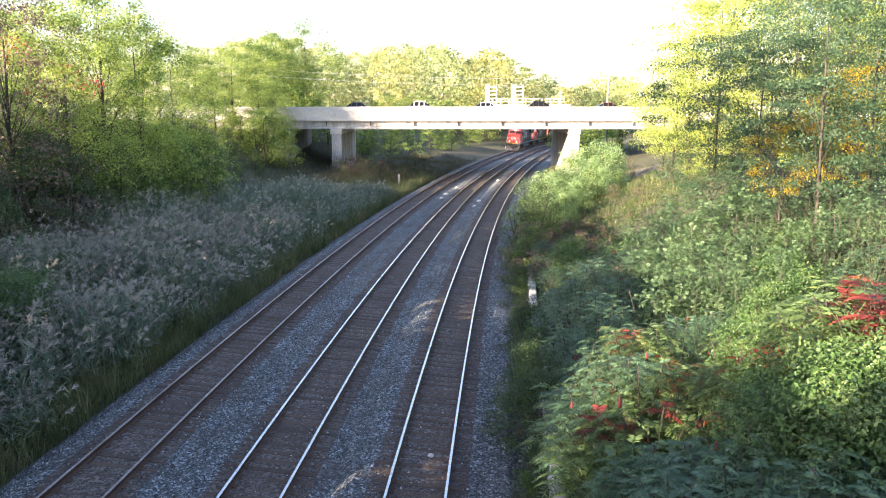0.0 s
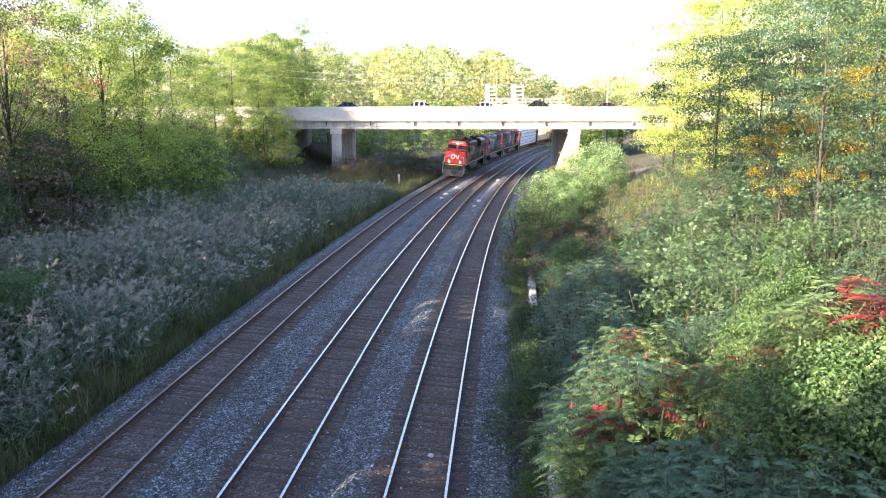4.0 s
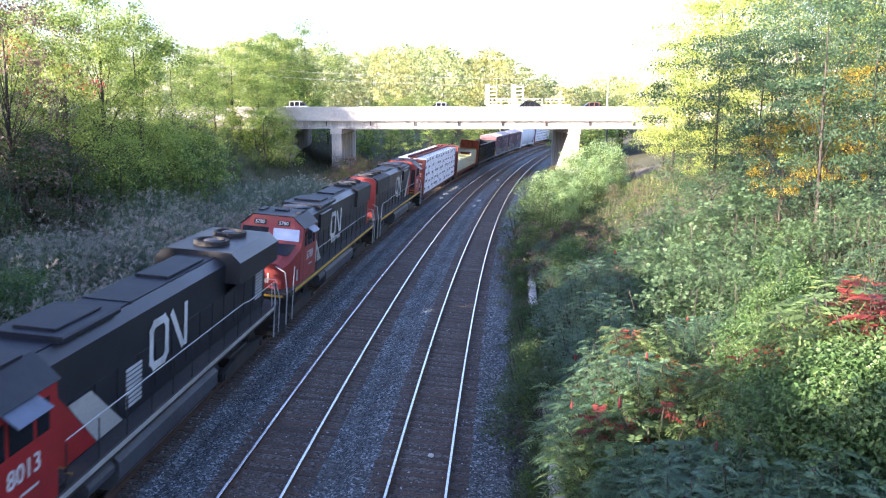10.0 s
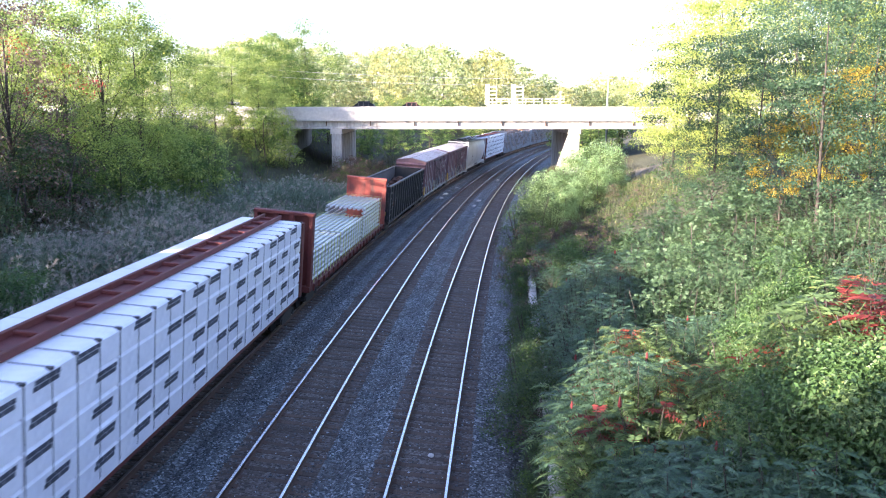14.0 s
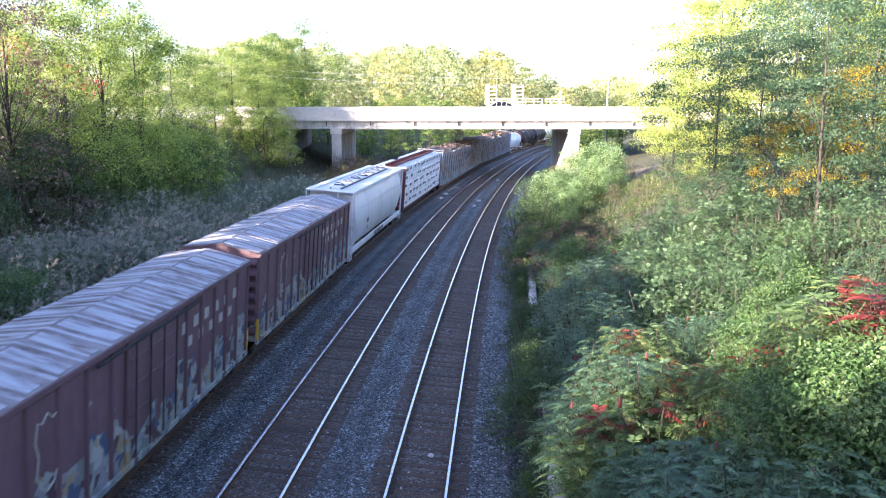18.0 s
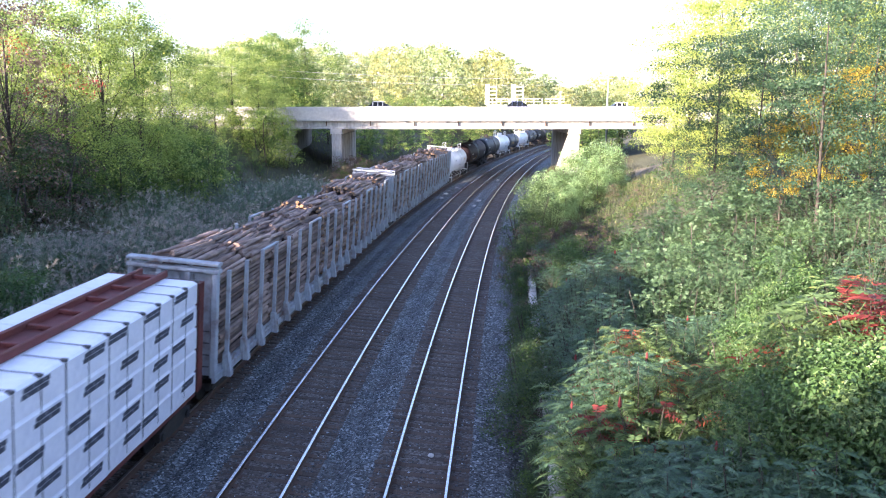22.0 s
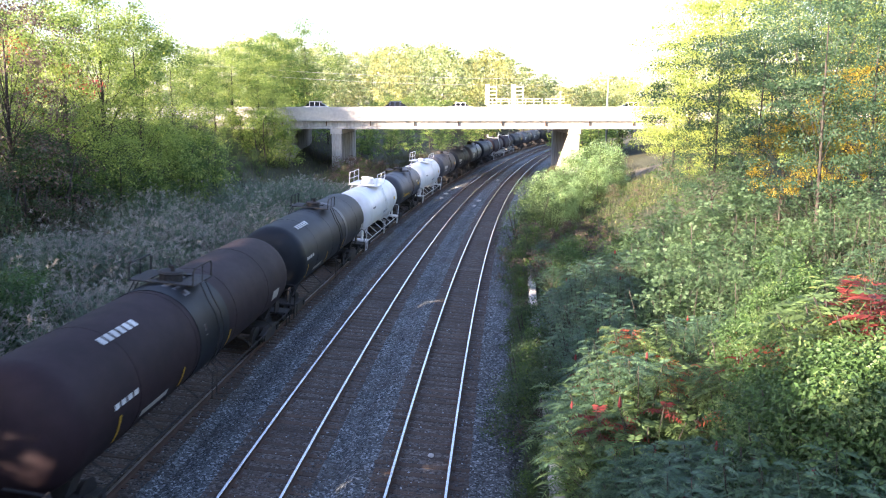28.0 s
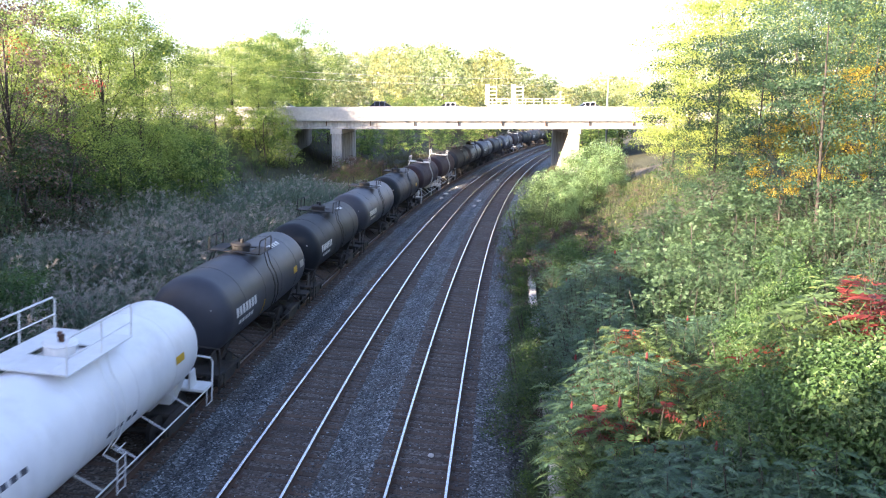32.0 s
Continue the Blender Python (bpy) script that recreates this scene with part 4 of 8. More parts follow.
def bulkhead_flat(label, half):
    w = thing("bulkhead_flat_wagon", label, "freight wagon", "wagons of the train")
    wagon_frame(w, half)
    L = half - 0.6
    part("deck", Geo().box(-L, L, -1.45, 1.45, 0.92, 1.2, 0.03), M_OXIDE, w)
    for s, top, mat, lb in ((1, 4.62, M_OXIDE, "oxide red frame bulkhead"), (-1, 4.4, M_BULKRED, "scraped red sheet bulkhead")):
        g = Geo()
        g.box(s * (L - 0.45), s * (L - 0.38), -1.45, 1.45, 1.2, top)
        for y in (-1.45, -0.5, 0.3, 1.25):
            g.box(s * (L - 0.38), s * (L - 0.08), y, y + 0.2, 1.2, top, 0.03)
        g.box(s * (L - 0.5), s * (L - 0.06), -1.47, 1.47, top - 0.02, top + 0.14, 0.03)
        part("bulkhead", g, mat, w, lb)
    rng = random.Random(4)

    def beam():
        return Geo().box(-2.95, 2.95, -0.09, 0.09, 0.0, 0.17, 0.05)
    me = shared("metal_bar", beam, M_BAR)
    span = 2 * L - 1.2
    for p in range(3):
        cx = L - 0.75 - 3.1 - p * 6.35
        tiers = 6 if p < 2 else 8
        for t in range(tiers):
            for k in range(9):
                if 0 < t < tiers - 1 and 0 < k < 8:
                    continue
                child("metal_bar", me, w, pose(cx + rng.uniform(-0.04, 0.04), -1.2 + k * 0.3, 1.26 + t * 0.262, 0, 0, rng.uniform(-0.15, 0.15)))
        for i in range(9):
            x = cx - 2.7 + i * 0.68
            z = 1.26 + tiers * 0.262 + 0.01
            g = Geo()
            g.box(x - 0.025, x + 0.025, -1.36, 1.36, z, z + 0.012)
            g.box(x - 0.045, x + 0.045, 1.362, 1.382, 1.2, z)
            part("strap", g, M_STRAP, w, "yellow-green load strap" if i == 0 and p == 0 else "")
        for x in (cx - 2, cx, cx + 2):
            part("dunnage", Geo().box(x - 0.06, x + 0.06, -1.3, 1.3, 1.2, 1.258), M_LOGEND, w)
    for i in range(20):
        for s in (-1, 1):
            child("stake_pocket", shared("stake_pocket", lambda: Geo().box(-0.06, 0.06, -0.04, 0.04, 0.9, 1.22, 0.01), M_OXIDE), w, pose(-L + 0.7 + i * (2 * L - 1.4) / 19, s * 1.49, 0))
    return w


def gondola(label, half):
    w = thing("gondola_wagon", label, "freight wagon", "wagons of the train")
    wagon_frame(w, half)
    L, T = half - 0.5, 3.7
    part("floor_plate", Geo().box(-L, L, -1.38, 1.38, 0.95, 1.1), M_INNER, w)
    for s in (-1, 1):
        part("side_wall", Geo().box(-L, L, s * 1.36, s * 1.40, 1.0, T), M_GOND, w, "black ribbed side")
        part("inner_lining", Geo().box(-L + 0.06, L - 0.06, s * 1.345, s * 1.356, 1.1, T - 0.02), M_INNER, w, "scraped grey-brown inside")
        part("top_rail", Geo().box(-L - 0.03, L + 0.03, s * 1.31, s * 1.5, T - 0.02, T + 0.14, 0.03), M_GOND, w)
        part("bottom_rail", Geo().box(-L, L, s * 1.38, s * 1.5, 0.9, 1.08, 0.02), M_GOND, w)
        for i in range(17):
            x = -L + 0.08 + i * (2 * L - 0.28) / 16
            child("rib", shared("gondola_rib", lambda: Geo().prism([(0, 0), (0.14, 0), (0.1, 0.11), (0.04, 0.11)], 2, 0, T - 1.08), M_GOND), w, pose(x if s > 0 else x + 0.14, s * 1.4, 1.06, 0, 0, 0 if s > 0 else 180))
        part("end_wall", Geo().box(s * L, s * (L - 0.05), -1.38, 1.38, 1.0, T), M_GOND, w)
        g = Geo()
        for z in (1.3, 1.9, 2.5, 3.1):
            g.box(s * L, s * (L + 0.1), -1.4, 1.4, z, z + 0.22, 0.04)
        g.box(s * (L - 0.08), s * (L + 0.06), -1.5, 1.5, T - 0.02, T + 0.138, 0.03)
        part("end_corrugation", g, M_GOND, w)
        g = Geo()
        for z in range(7):
            g.tube([(s * (L - 0.75), 1.53, 0.75 + 0.42 * z), (s * (L - 0.2), 1.53, 0.75 + 0.42 * z)], 0.014, 5)
        part("ladder", g, M_STEELBAR, w)
        bars(w, [(s * (L - 2.2) + 0.3 * k, 1.405, 2.2, 0.2, 0.3) for k in range(3)] + [(s * (L - 3.3), 1.405, 2.5, 0.12, 0.25)], M_MARK)
    gg = Geo()
    for k in range(4):
        gg.box(L + 0.002, L + 0.112, 0.5 + 0.16 * k, 0.62 + 0.16 * k, 3.42, 3.54).box(L + 0.002, L + 0.112, 0.45 + 0.17 * k, 0.58 + 0.17 * k, 3.24, 3.33)
    part("lettering", gg, M_MARK, w)
    part("reflector", Geo().box(L + 0.002, L + 0.115, 1.1, 1.25, 1.62, 1.85), M_YELLOW, w, "small yellow end marker")
    rng = random.Random(12)

    def ring(r, t, h):
        return Geo().lathe([(0, r), (h, r), (h, r - t), (0, r - t)], 14, 2)
    kinds = [shared("scrap_ring_%d" % i, lambda a=a: ring(*a), M_SCRAP, True) for i, a in enumerate(((0.36, 0.1, 0.25), (0.27, 0.1, 0.3), (0.45, 0.14, 0.18)))]
    lump = shared("scrap_lump", lambda: Geo().lathe([(-0.2, 0.05), (-0.12, 0.24), (0.1, 0.28), (0.22, 0.1)], 8, 2), M_SCRAP)
    bright = shared("scrap_disc", lambda: Geo().lathe([(0, 0.28), (0.08, 0.28), (0.08, 0.1), (0, 0.1)], 14, 2), M_SCRAP_BRIGHT)
    part("scrap_heap", Geo().prism([(-1.3, 1.1), (1.3, 1.1), (1.3, 1.7), (0.6, 2.45), (-0.6, 2.45), (-1.3, 1.8)], 0, -L + 1.2, L - 1.2, 0.8), M_SCRAP, w, "rusty scrap metal load")
    for i in range(260):
        x = rng.uniform(-L + 0.9, L - 0.9)
        y = rng.uniform(-1.1, 1.1)
        z = 1.85 + 0.8 * (1 - abs(y) / 1.4) + 0.25 * math.sin(x * 1.1) + rng.uniform(-0.1, 0.2)
        me = bright if i % 23 == 0 else lump if i % 4 == 0 else rng.choice(kinds)
        child("scrap_piece", me, w, pose(x, y, z, rng.uniform(-70, 70), rng.uniform(-70, 70), rng.uniform(0, 360)) @ Matrix.Scale(rng.uniform(0.6, 1.0), 4))
    return w


def boxcar(label, half):
    w = thing("boxcar", label, "freight wagon", "wagons of the train")
    wagon_frame(w, half)
    L, E, R = half - 0.55, 4.38, 4.68
    part("body", Geo().prism([(-1.44, 1.02), (1.44, 1.02), (1.44, E), (0, R - 0.03), (-1.44, E)], 0, -L, L), M_BOXCAR, w)
    for s in (-1, 1):
        for i in range(15):
            x = -L + 0.02 + i * (2 * L - 0.16) / 14
            if abs(x) < 1.5:
                continue
            child("side_post", shared("box_post", lambda: Geo().prism([(0, 0), (0.13, 0), (0.1, 0.075), (0.03, 0.075)], 2, 0, E - 1.14), M_BOXPOST), w, pose(x if s > 0 else x + 0.13, s * 1.44, 1.08, 0, 0, 0 if s > 0 else 180))
        part("side_sill", Geo().box(-L, L, s * 1.44, s * 1.535, 0.9, 1.1, 0.02), M_BOXCAR, w)
        part("roof_rail", Geo().box(-L, L, s * 1.44, s * 1.54, E - 0.14, E + 0.02, 0.02), M_BOXPOST, w)
        d = part("sliding_door", Geo().box(-1.5, 1.5, s * 1.44, s * 1.54, 1.15, E - 0.16, 0.02), M_BOXCAR, w, "ribbed sliding door")
        for z in (1.6, 2.3, 3.0, 3.7):
            part("door_rib", Geo().box(-1.45, 1.45, s * 1.54, s * 1.57, z, z + 0.1, 0.01), M_BOXCAR, d)
        g = Geo()
        for x in (-1.2, -0.4, 0.4, 1.2):
            g.cyl((x, s * 1.6, 1.2), (x, s * 1.6, E - 0.2), 0.022, 6)
        g.box(-3.0, 3.0, s * 1.54, s * 1.6, E - 0.26, E - 0.18, 0.01)
        part("lock_rod", g, M_FRAME, d)
        g = Geo()
        for k in range(7):
            z = 1.22 + k * 0.44
            g.prism([(s * (L - 0.01), z), (s * (L - 0.01), z + 0.36), (s * (L + 0.1), z + 0.27), (s * (L + 0.13), z + 0.18), (s * (L + 0.1), z + 0.09)], 1, -1.42, 1.42)
        part("end_corrugation", g, M_BOXPOST, w)
        g = Geo()
        for z in range(6):
            g.tube([(s * (L - 0.6), 1.56, 0.7 + 0.4 * z), (s * (L - 0.1), 1.56, 0.7 + 0.4 * z)], 0.014, 5)
            g.tube([(s * (L + 0.1), -1.3, 0.7 + 0.4 * z), (s * (L + 0.1), -0.85, 0.7 + 0.4 * z)], 0.014, 5)
        part("ladder", g, M_OXIDE, w)
        rows = [(s * -3.0 + 0.85 * (k - 3), s * 1.525, 3.55, 0.42, 0.36) for k in range(6)] if s > 0 else []
        if rows:
            bars(w, [(-2.1 - 0.85 * k, 1.45, 3.55, 0.36, 0.34) for k in range(6)] + [(-2.5 - 0.85 * k, 1.45, 3.05, 0.34, 0.3) for k in range(5)], M_BEIGE)
            bars(w, [(3.2, 1.45, 3.35, 0.25, 0.1)], M_BEIGE)
            shield = [(4.75 + 0.46 * a, 1.452, 3.0 + 0.85 * b) for a, b in ((0, -1), (0.5, -0.85), (0.85, -0.45), (0.7, 0.0), (0.95, 0.4), (0.75, 0.85), (0.4, 0.75), (0, 0.95), (-0.4, 0.75), (-0.75, 0.85), (-0.95, 0.4), (-0.7, 0.0), (-0.85, -0.45), (-0.5, -0.85), (0, -1))]
            part("faded_outline", Geo().tube(shield, 0.022, 4), M_BEIGE, w, "faded pale outline painted on the side")
        part("corner_stripe", Geo().box(s * (L - 0.1), s * L, 1.445, 1.53, 1.1, 1.9), M_YELLOW, w, "yellow corner stripe")
    # roof: folded sheets, each with a raised rib
    n = 14
    for i in range(n):
        a, b = -L + i * 2 * L / n, -L + (i + 1) * 2 * L / n
        for s in (-1, 1):
            sh = part("roof_sheet", slab(Geo(), (a, s * 1.5, E + 0.025), (b, s * 1.5, E + 0.025), (b, 0, R), (a, 0, R), 0.02 * s), M_GALV_STAINED, w)
            part("roof_rib", slab(Geo(), (a, s * 1.5, E + 0.045), (a + 0.16, s * 1.5, E + 0.045), (a + 0.16, 0, R + 0.02), (a, 0, R + 0.02), 0.075 * s), M_GALV, sh)
            part("raised_panel", slab(Geo(), (a + 0.42, s * 1.42, E + 0.055), (b - 0.16, s * 1.42, E + 0.055), (b - 0.2, s * 0.06, R + 0.012), (a + 0.38, s * 0.06, R + 0.012), 0.045 * s), M_GALV, sh)
    return w


def hopper(label, half):
    """Covered hopper with bulging sides, a flat roof deck and end ladders."""
    w = thing("covered_hopper_wagon", label, "freight wagon", "wagons of the train")
    wagon_frame(w, half)
    L = half - 0.65
    def ring(x, z0, k=1.0):
        pts = [(0.75 * k, z0), (1.2 * k, max(z0, 1.35)), (1.44 * k, max(z0 + 0.02, 2.1)), (1.52 * k, 2.9), (1.46 * k, 3.7), (1.28 * k, 4.25), (1.02 * k, 4.62)]
        return [(x, -y, z) for y, z in pts] + [(x, y, z) for y, z in reversed(pts)]
    g = Geo()
    loft(g, [ring(-L + 0.75, 2.6, 0.97), ring(-L + 1.7, 1.25), ring(-L + 2.8, 0.95), ring(L - 2.8, 0.95), ring(L - 1.7, 1.25), ring(L - 0.75, 2.6, 0.97)])
    part("body", g, M_HOPPER, w, smooth=True)
    part("roof_deck", Geo().box(-L + 0.3, L - 0.3, -1.2, 1.2, 4.62, 4.7, 0.02), M_HOPPER, w)
    for s in (-1, 1):
        part("running_board", Geo().box(-L + 0.3, L - 0.3, s * 1.05, s * 1.45, 4.72, 4.78, 0.01), M_HOPPER, w)
        part("roof_edge", Geo().box(-L + 0.3, L - 0.3, s * 1.38, s * 1.46, 4.6, 4.715), M_HOPPER, w)
    for s in (-1, 1):
        part("side_seam", Geo().box(-L + 1.6, L - 1.6, s * 1.475, s * 1.5, 3.62, 3.68, 0.008), M_HOPPER, w)
        part("trough_edge", Geo().box(-L + 1.4, L - 1.4, s * 0.325, s * 0.365, 4.7, 4.80, 0.01), M_GREY, w)
    part("hatch_trough", Geo().box(-L + 1.5, L - 1.5, -0.32, 0.32, 4.7, 4.84, 0.03), M_HOPPER, w)
    for i in range(7):
        x = -L + 2.4 + i * (2 * L - 4.8) / 6
        h = part("hatch_latch", Geo().box(x - 0.14, x + 0.14, -0.34, 0.34, 4.84, 4.89, 0.02).tube([(x - 0.3, -0.4, 4.9), (x, 0, 5.02), (x + 0.3, 0.4, 4.9)], 0.03, 5), M_GREY, w, "dark hatch cover" if i == 0 else "")
    for s in (-1, 1):
        g = Geo()
        slab(g, (s * (L - 0.75), -1.35, 2.6), (s * (L - 0.75), 1.35, 2.6), (s * (L - 2.3), 1.2, 1.1), (s * (L - 2.3), -1.2, 1.1), 0.03 * s)
        part("slope_sheet", g, M_HOPPER, w)
        part("end_sill", Geo().box(s * (L - 2.2), s * (L + 0.1), -1.4, 1.4, 0.95, 1.12, 0.03).box(s * (L - 0.1), s * (L + 0.12), -1.45, 1.45, 0.6, 1.12, 0.03), M_HOPPER, w)
        part("bolster_web", Geo().box(s * (L - 1.6), s * (L - 1.52), -1.0, 1.0, 1.12, 2.0), M_HOPPER, w)
        part("end_sheet", Geo().box(s * (L - 0.82), s * (L - 0.74), -1.4, 1.4, 3.6, 4.6), M_HOPPER, w)
        # hole drawn as a dark disc, its inner shade put into the colour
        part("lightening_hole", Geo().lathe([(0, 0.02), (0, 0.24), (0.012 * s, 0.24), (0.012 * s, 0.02)], 16, 0, (s * (L - 1.515) if s > 0 else s * (L - 1.515), 0.45, 1.6)), M_FRAME, w)
        for y in (-1.42, -0.5, 0.5, 1.42):
            part("end_post", Geo().box(s * L, s * (L + 0.06), y - 0.03, y + 0.03, 1.12, 4.72), M_HOPPER, w)
        g = Geo()
        for k in range(10):
            z = 0.75 + 0.42 * k
            g.tube([(s * (L + 0.03), 1.44, z), (s * (L - 0.45), 1.44, z)], 0.016, 5)
            g.tube([(s * (L + 0.04), 0.95, z), (s * (L + 0.04), 1.44, z)], 0.016, 5)
        g.box(s * (L - 0.48), s * (L - 0.43), 1.41, 1.46, 0.6, 4.72)
        part("ladder", g, M_HOPPER, w)
        part("end_walkway", Geo().box(s * (L - 0.35), s * (L + 0.08), -1.45, 1.45, 4.70, 4.75), M_HOPPER, w)
        part("side_sill", Geo().box(-L + 0.3, L - 0.3, s * 1.28, s * 1.42, 0.95, 1.3, 0.03), M_HOPPER, w)
    for i in range(3):
        x = -4.4 + 4.4 * i
        part("discharge_gate", Geo().prism([(-1.1, 1.0), (1.1, 1.0), (0.55, 0.42), (-0.55, 0.42)], 1, -0.6, 0.6), M_FRAME, w, m=pose(x, 0, 0))
    bars(w, [(5.2 - 0.18 * k, 1.535, 2.55, 0.12, 0.26) for k in range(4)] + [(5.0, 1.535, 2.1, 0.4, 0.08), (5.0, 1.535, 1.96, 0.3, 0.06)], M_GREY)
    bars(w, [(1.8 - 0.52 * k, 1.425, 1.15, 0.34 + 0.1 * (k % 2), 0.26) for k in range(7)], M_PRINT, "sprayed_marking")
    return w


def log_wagon(label, half, seed):
    w = thing("log_wagon", label, "freight wagon", "wagons of the train")
    wagon_frame(w, half)
    L = half - 0.7
    part("deck", Geo().box(-L, L, -1.35, 1.35, 0.98, 1.14, 0.02).box(-L, L, -0.4, 0.4, 0.5, 0.98, 0.05), M_LOGCAR, w)
    for s in (-1, 1):
        g = Geo()
        g.box(s * (L - 0.06), s * L, -1.45, 1.45, 1.14, 4.5)
        b = part("bulkhead", g, M_LOGCAR, w, "pale grey end bulkhead")
        for y in (-1.5, -0.55, 0.4, 1.3):
            part("bulkhead_post", Geo().box(s * L, s * (L + 0.25), y, y + 0.2, 1.0, 4.5, 0.03), M_LOGCAR, b)
        for z, h in ((4.5, 0.12), (4.74, 0.1)):
            part("top_bar", Geo().box(s * (L - 0.1), s * (L + 0.28), -1.52, 1.52, z, z + h, 0.02), M_LOGCAR, b)
        for y in (-1.5, -0.5, 0.5, 1.42):
            part("spacer", Geo().box(s * L, s * (L + 0.1), y, y + 0.08, 4.61, 4.75), M_LOGCAR, b)
        gg = Geo()
        for k in range(2):
            slab(gg, (s * (L + 0.03), -0.3 + 0.9 * k, 1.2), (s * (L + 0.03), -0.2 + 0.9 * k, 1.2), (s * (L + 0.03), 0.2 + 0.5 * k, 4.4), (s * (L + 0.03), 0.1 + 0.5 * k, 4.4), 0.06 * s)
        part("brace", gg, M_LOGCAR, b)
        for k in range(5):
            part("rung", Geo().cyl((s * (L + 0.3), 0.75, 1.0 + 0.4 * k), (s * (L + 0.3), 1.3, 1.0 + 0.4 * k), 0.018, 5), M_FRAME, b)
    n = 20
    for i in range(n):
        x = -L + 0.9 + i * (2 * L - 1.8) / (n - 1)
        for s in (-1, 1):
            top = 4.4
            g = Geo()
            g.prism([(x - 0.07, s * 1.40), (x + 0.07, s * 1.40), (x + 0.06, s * 1.52), (x - 0.06, s * 1.52)], 2, 1.0, top)
            st = part("stake", g, M_LOGCAR, w, "steel stake, chipped grey paint" if i == 0 and s > 0 else "")
            g = Geo().prism([(x - 0.2, 0.75), (x + 0.2, 0.75), (x + 0.13, 1.55), (x - 0.13, 1.55)], 1, s * 1.36, s * 1.5)
            g.prism([(s * 1.5, 0.72), (s * 1.66, 0.72), (s * 1.66, 0.86), (s * 1.53, 1.5), (s * 1.5, 1.5)], 0, x - 0.13, x + 0.13)
            part("gusset", g, M_LOGCAR, st)
        if i % 2 == 0 and i + 1 < n:
            dx = (2 * L - 1.8) / (n - 1)
            for s in ((-1, 1) if i % 4 == 0 else ()):
                part("stake_cap", Geo().box(x - 0.07, x + dx + 0.07, s * 1.40, s * 1.51, 4.40, 4.47, 0.01), M_LOGCAR, w)
        if i % 6 == 3:
            part("marker", Geo().box(x - 0.03, x + 0.03, 1.525, 1.535, 1.0, 1.3), M_YELLOW, w)
    part("side_sill", Geo().box(-L, L, 1.3, 1.42, 0.72, 0.98, 0.02).box(-L, L, -1.42, -1.3, 0.72, 0.98, 0.02), M_LOGCAR, w)
    rng = random.Random(seed)

    def log(r, ln, k):
        g = Geo()
        n = 8
        prof = [(-ln / 2, r), (-ln / 6, r * 0.98), (ln / 6, r * 0.93), (ln / 2, r * 0.86)]
        g.lathe(prof, n, 0)
        for j in range(len(g.v)):
            x, y, z = g.v[j]
            g.v[j] = (x, y + 0.03 * math.sin(x * 0.9 + k), z + 0.025 * math.cos(x * 1.1 + 2 * k))
        me = g.data("log", M_LOG)
        auto_smooth(me, 60)
        me.materials.append(M_LOGEND)
        me.polygons[-1].material_index = 1
        me.polygons[-2].material_index = 1
        return me
    piles = 13 if half > 18.3 else 12
    span = (2 * L - 0.5) / piles
    meshes = [log(r, span * f, k) for k, (r, f) in enumerate(((0.075, 0.92), (0.095, 1.0), (0.06, 0.84), (0.085, 1.04), (0.068, 0.95), (0.105, 0.9)))]
    rest, singles = Geo(), 0
    for p in range(piles):
        cx = -L + 0.25 + (p + 0.5) * span
        hgt = 4.2 + 0.22 * math.sin(p * 1.7 + seed) + rng.uniform(-0.12, 0.12)
        cells = []
        for r in range(int((hgt - 1.2) / 0.155)):
            z = 1.26 + r * 0.155
            cells.append((1.26 + rng.uniform(-0.07, 0.03), z + rng.uniform(-0.03, 0.03)))
            if r % 3 == 0:
                cells.append((-1.24, z))
        for k in range(16):
            y = -1.28 + k * 0.17
            arch = 0.3 * (1 - (y / 1.3) ** 2) + 0.06 * math.sin(5 * y + p)
            cells.append((y, hgt + arch + rng.uniform(-0.09, 0.06)))
            cells.append((y + 0.08, hgt + arch - 0.14 + rng.uniform(-0.05, 0.05)))
        for _ in range(9):
            cells.append((rng.uniform(-1.0, 1.0), hgt + 0.36 + rng.uniform(-0.1, 0.08)))
        for y, z in cells:
            on_top = z > hgt
            m = pose(cx + rng.uniform(-0.35, 0.35), max(-1.27, min(1.27, y)), z, rng.uniform(0, 360), rng.uniform(-2.5, 2.5) if on_top else rng.uniform(-0.8, 0.8), rng.choice((0, 180)) + rng.uniform(-1.0, 1.0) * (7.0 if on_top else 0.5))
            if singles < 300 and (y > 1.1 or on_top) and rng.random() < 0.75:
                child("log", rng.choice(meshes), w, m)
                singles += 1
            else:
                r0 = rng.uniform(0.06, 0.1)
                rest.geo(Geo().lathe([(-span * 0.47, r0), (0, r0 * 0.95), (span * 0.47, r0 * 0.86)], 7, 0), m)
        # dark filler box gives the gaps between the logs their shade
        part("core", Geo().box(cx - span / 2 + 0.15, cx + span / 2 - 0.15, -1.15, 1.15, 1.16, hgt - 0.16, 0.1), M_LOG_GAPS, w, "dark filler in the log stack, shade of its gaps")
    me = auto_smooth(rest.data("log_load", M_LOG_REST), 60)
    tagged(child("log_load", me, w), kind="stuff")
    return w


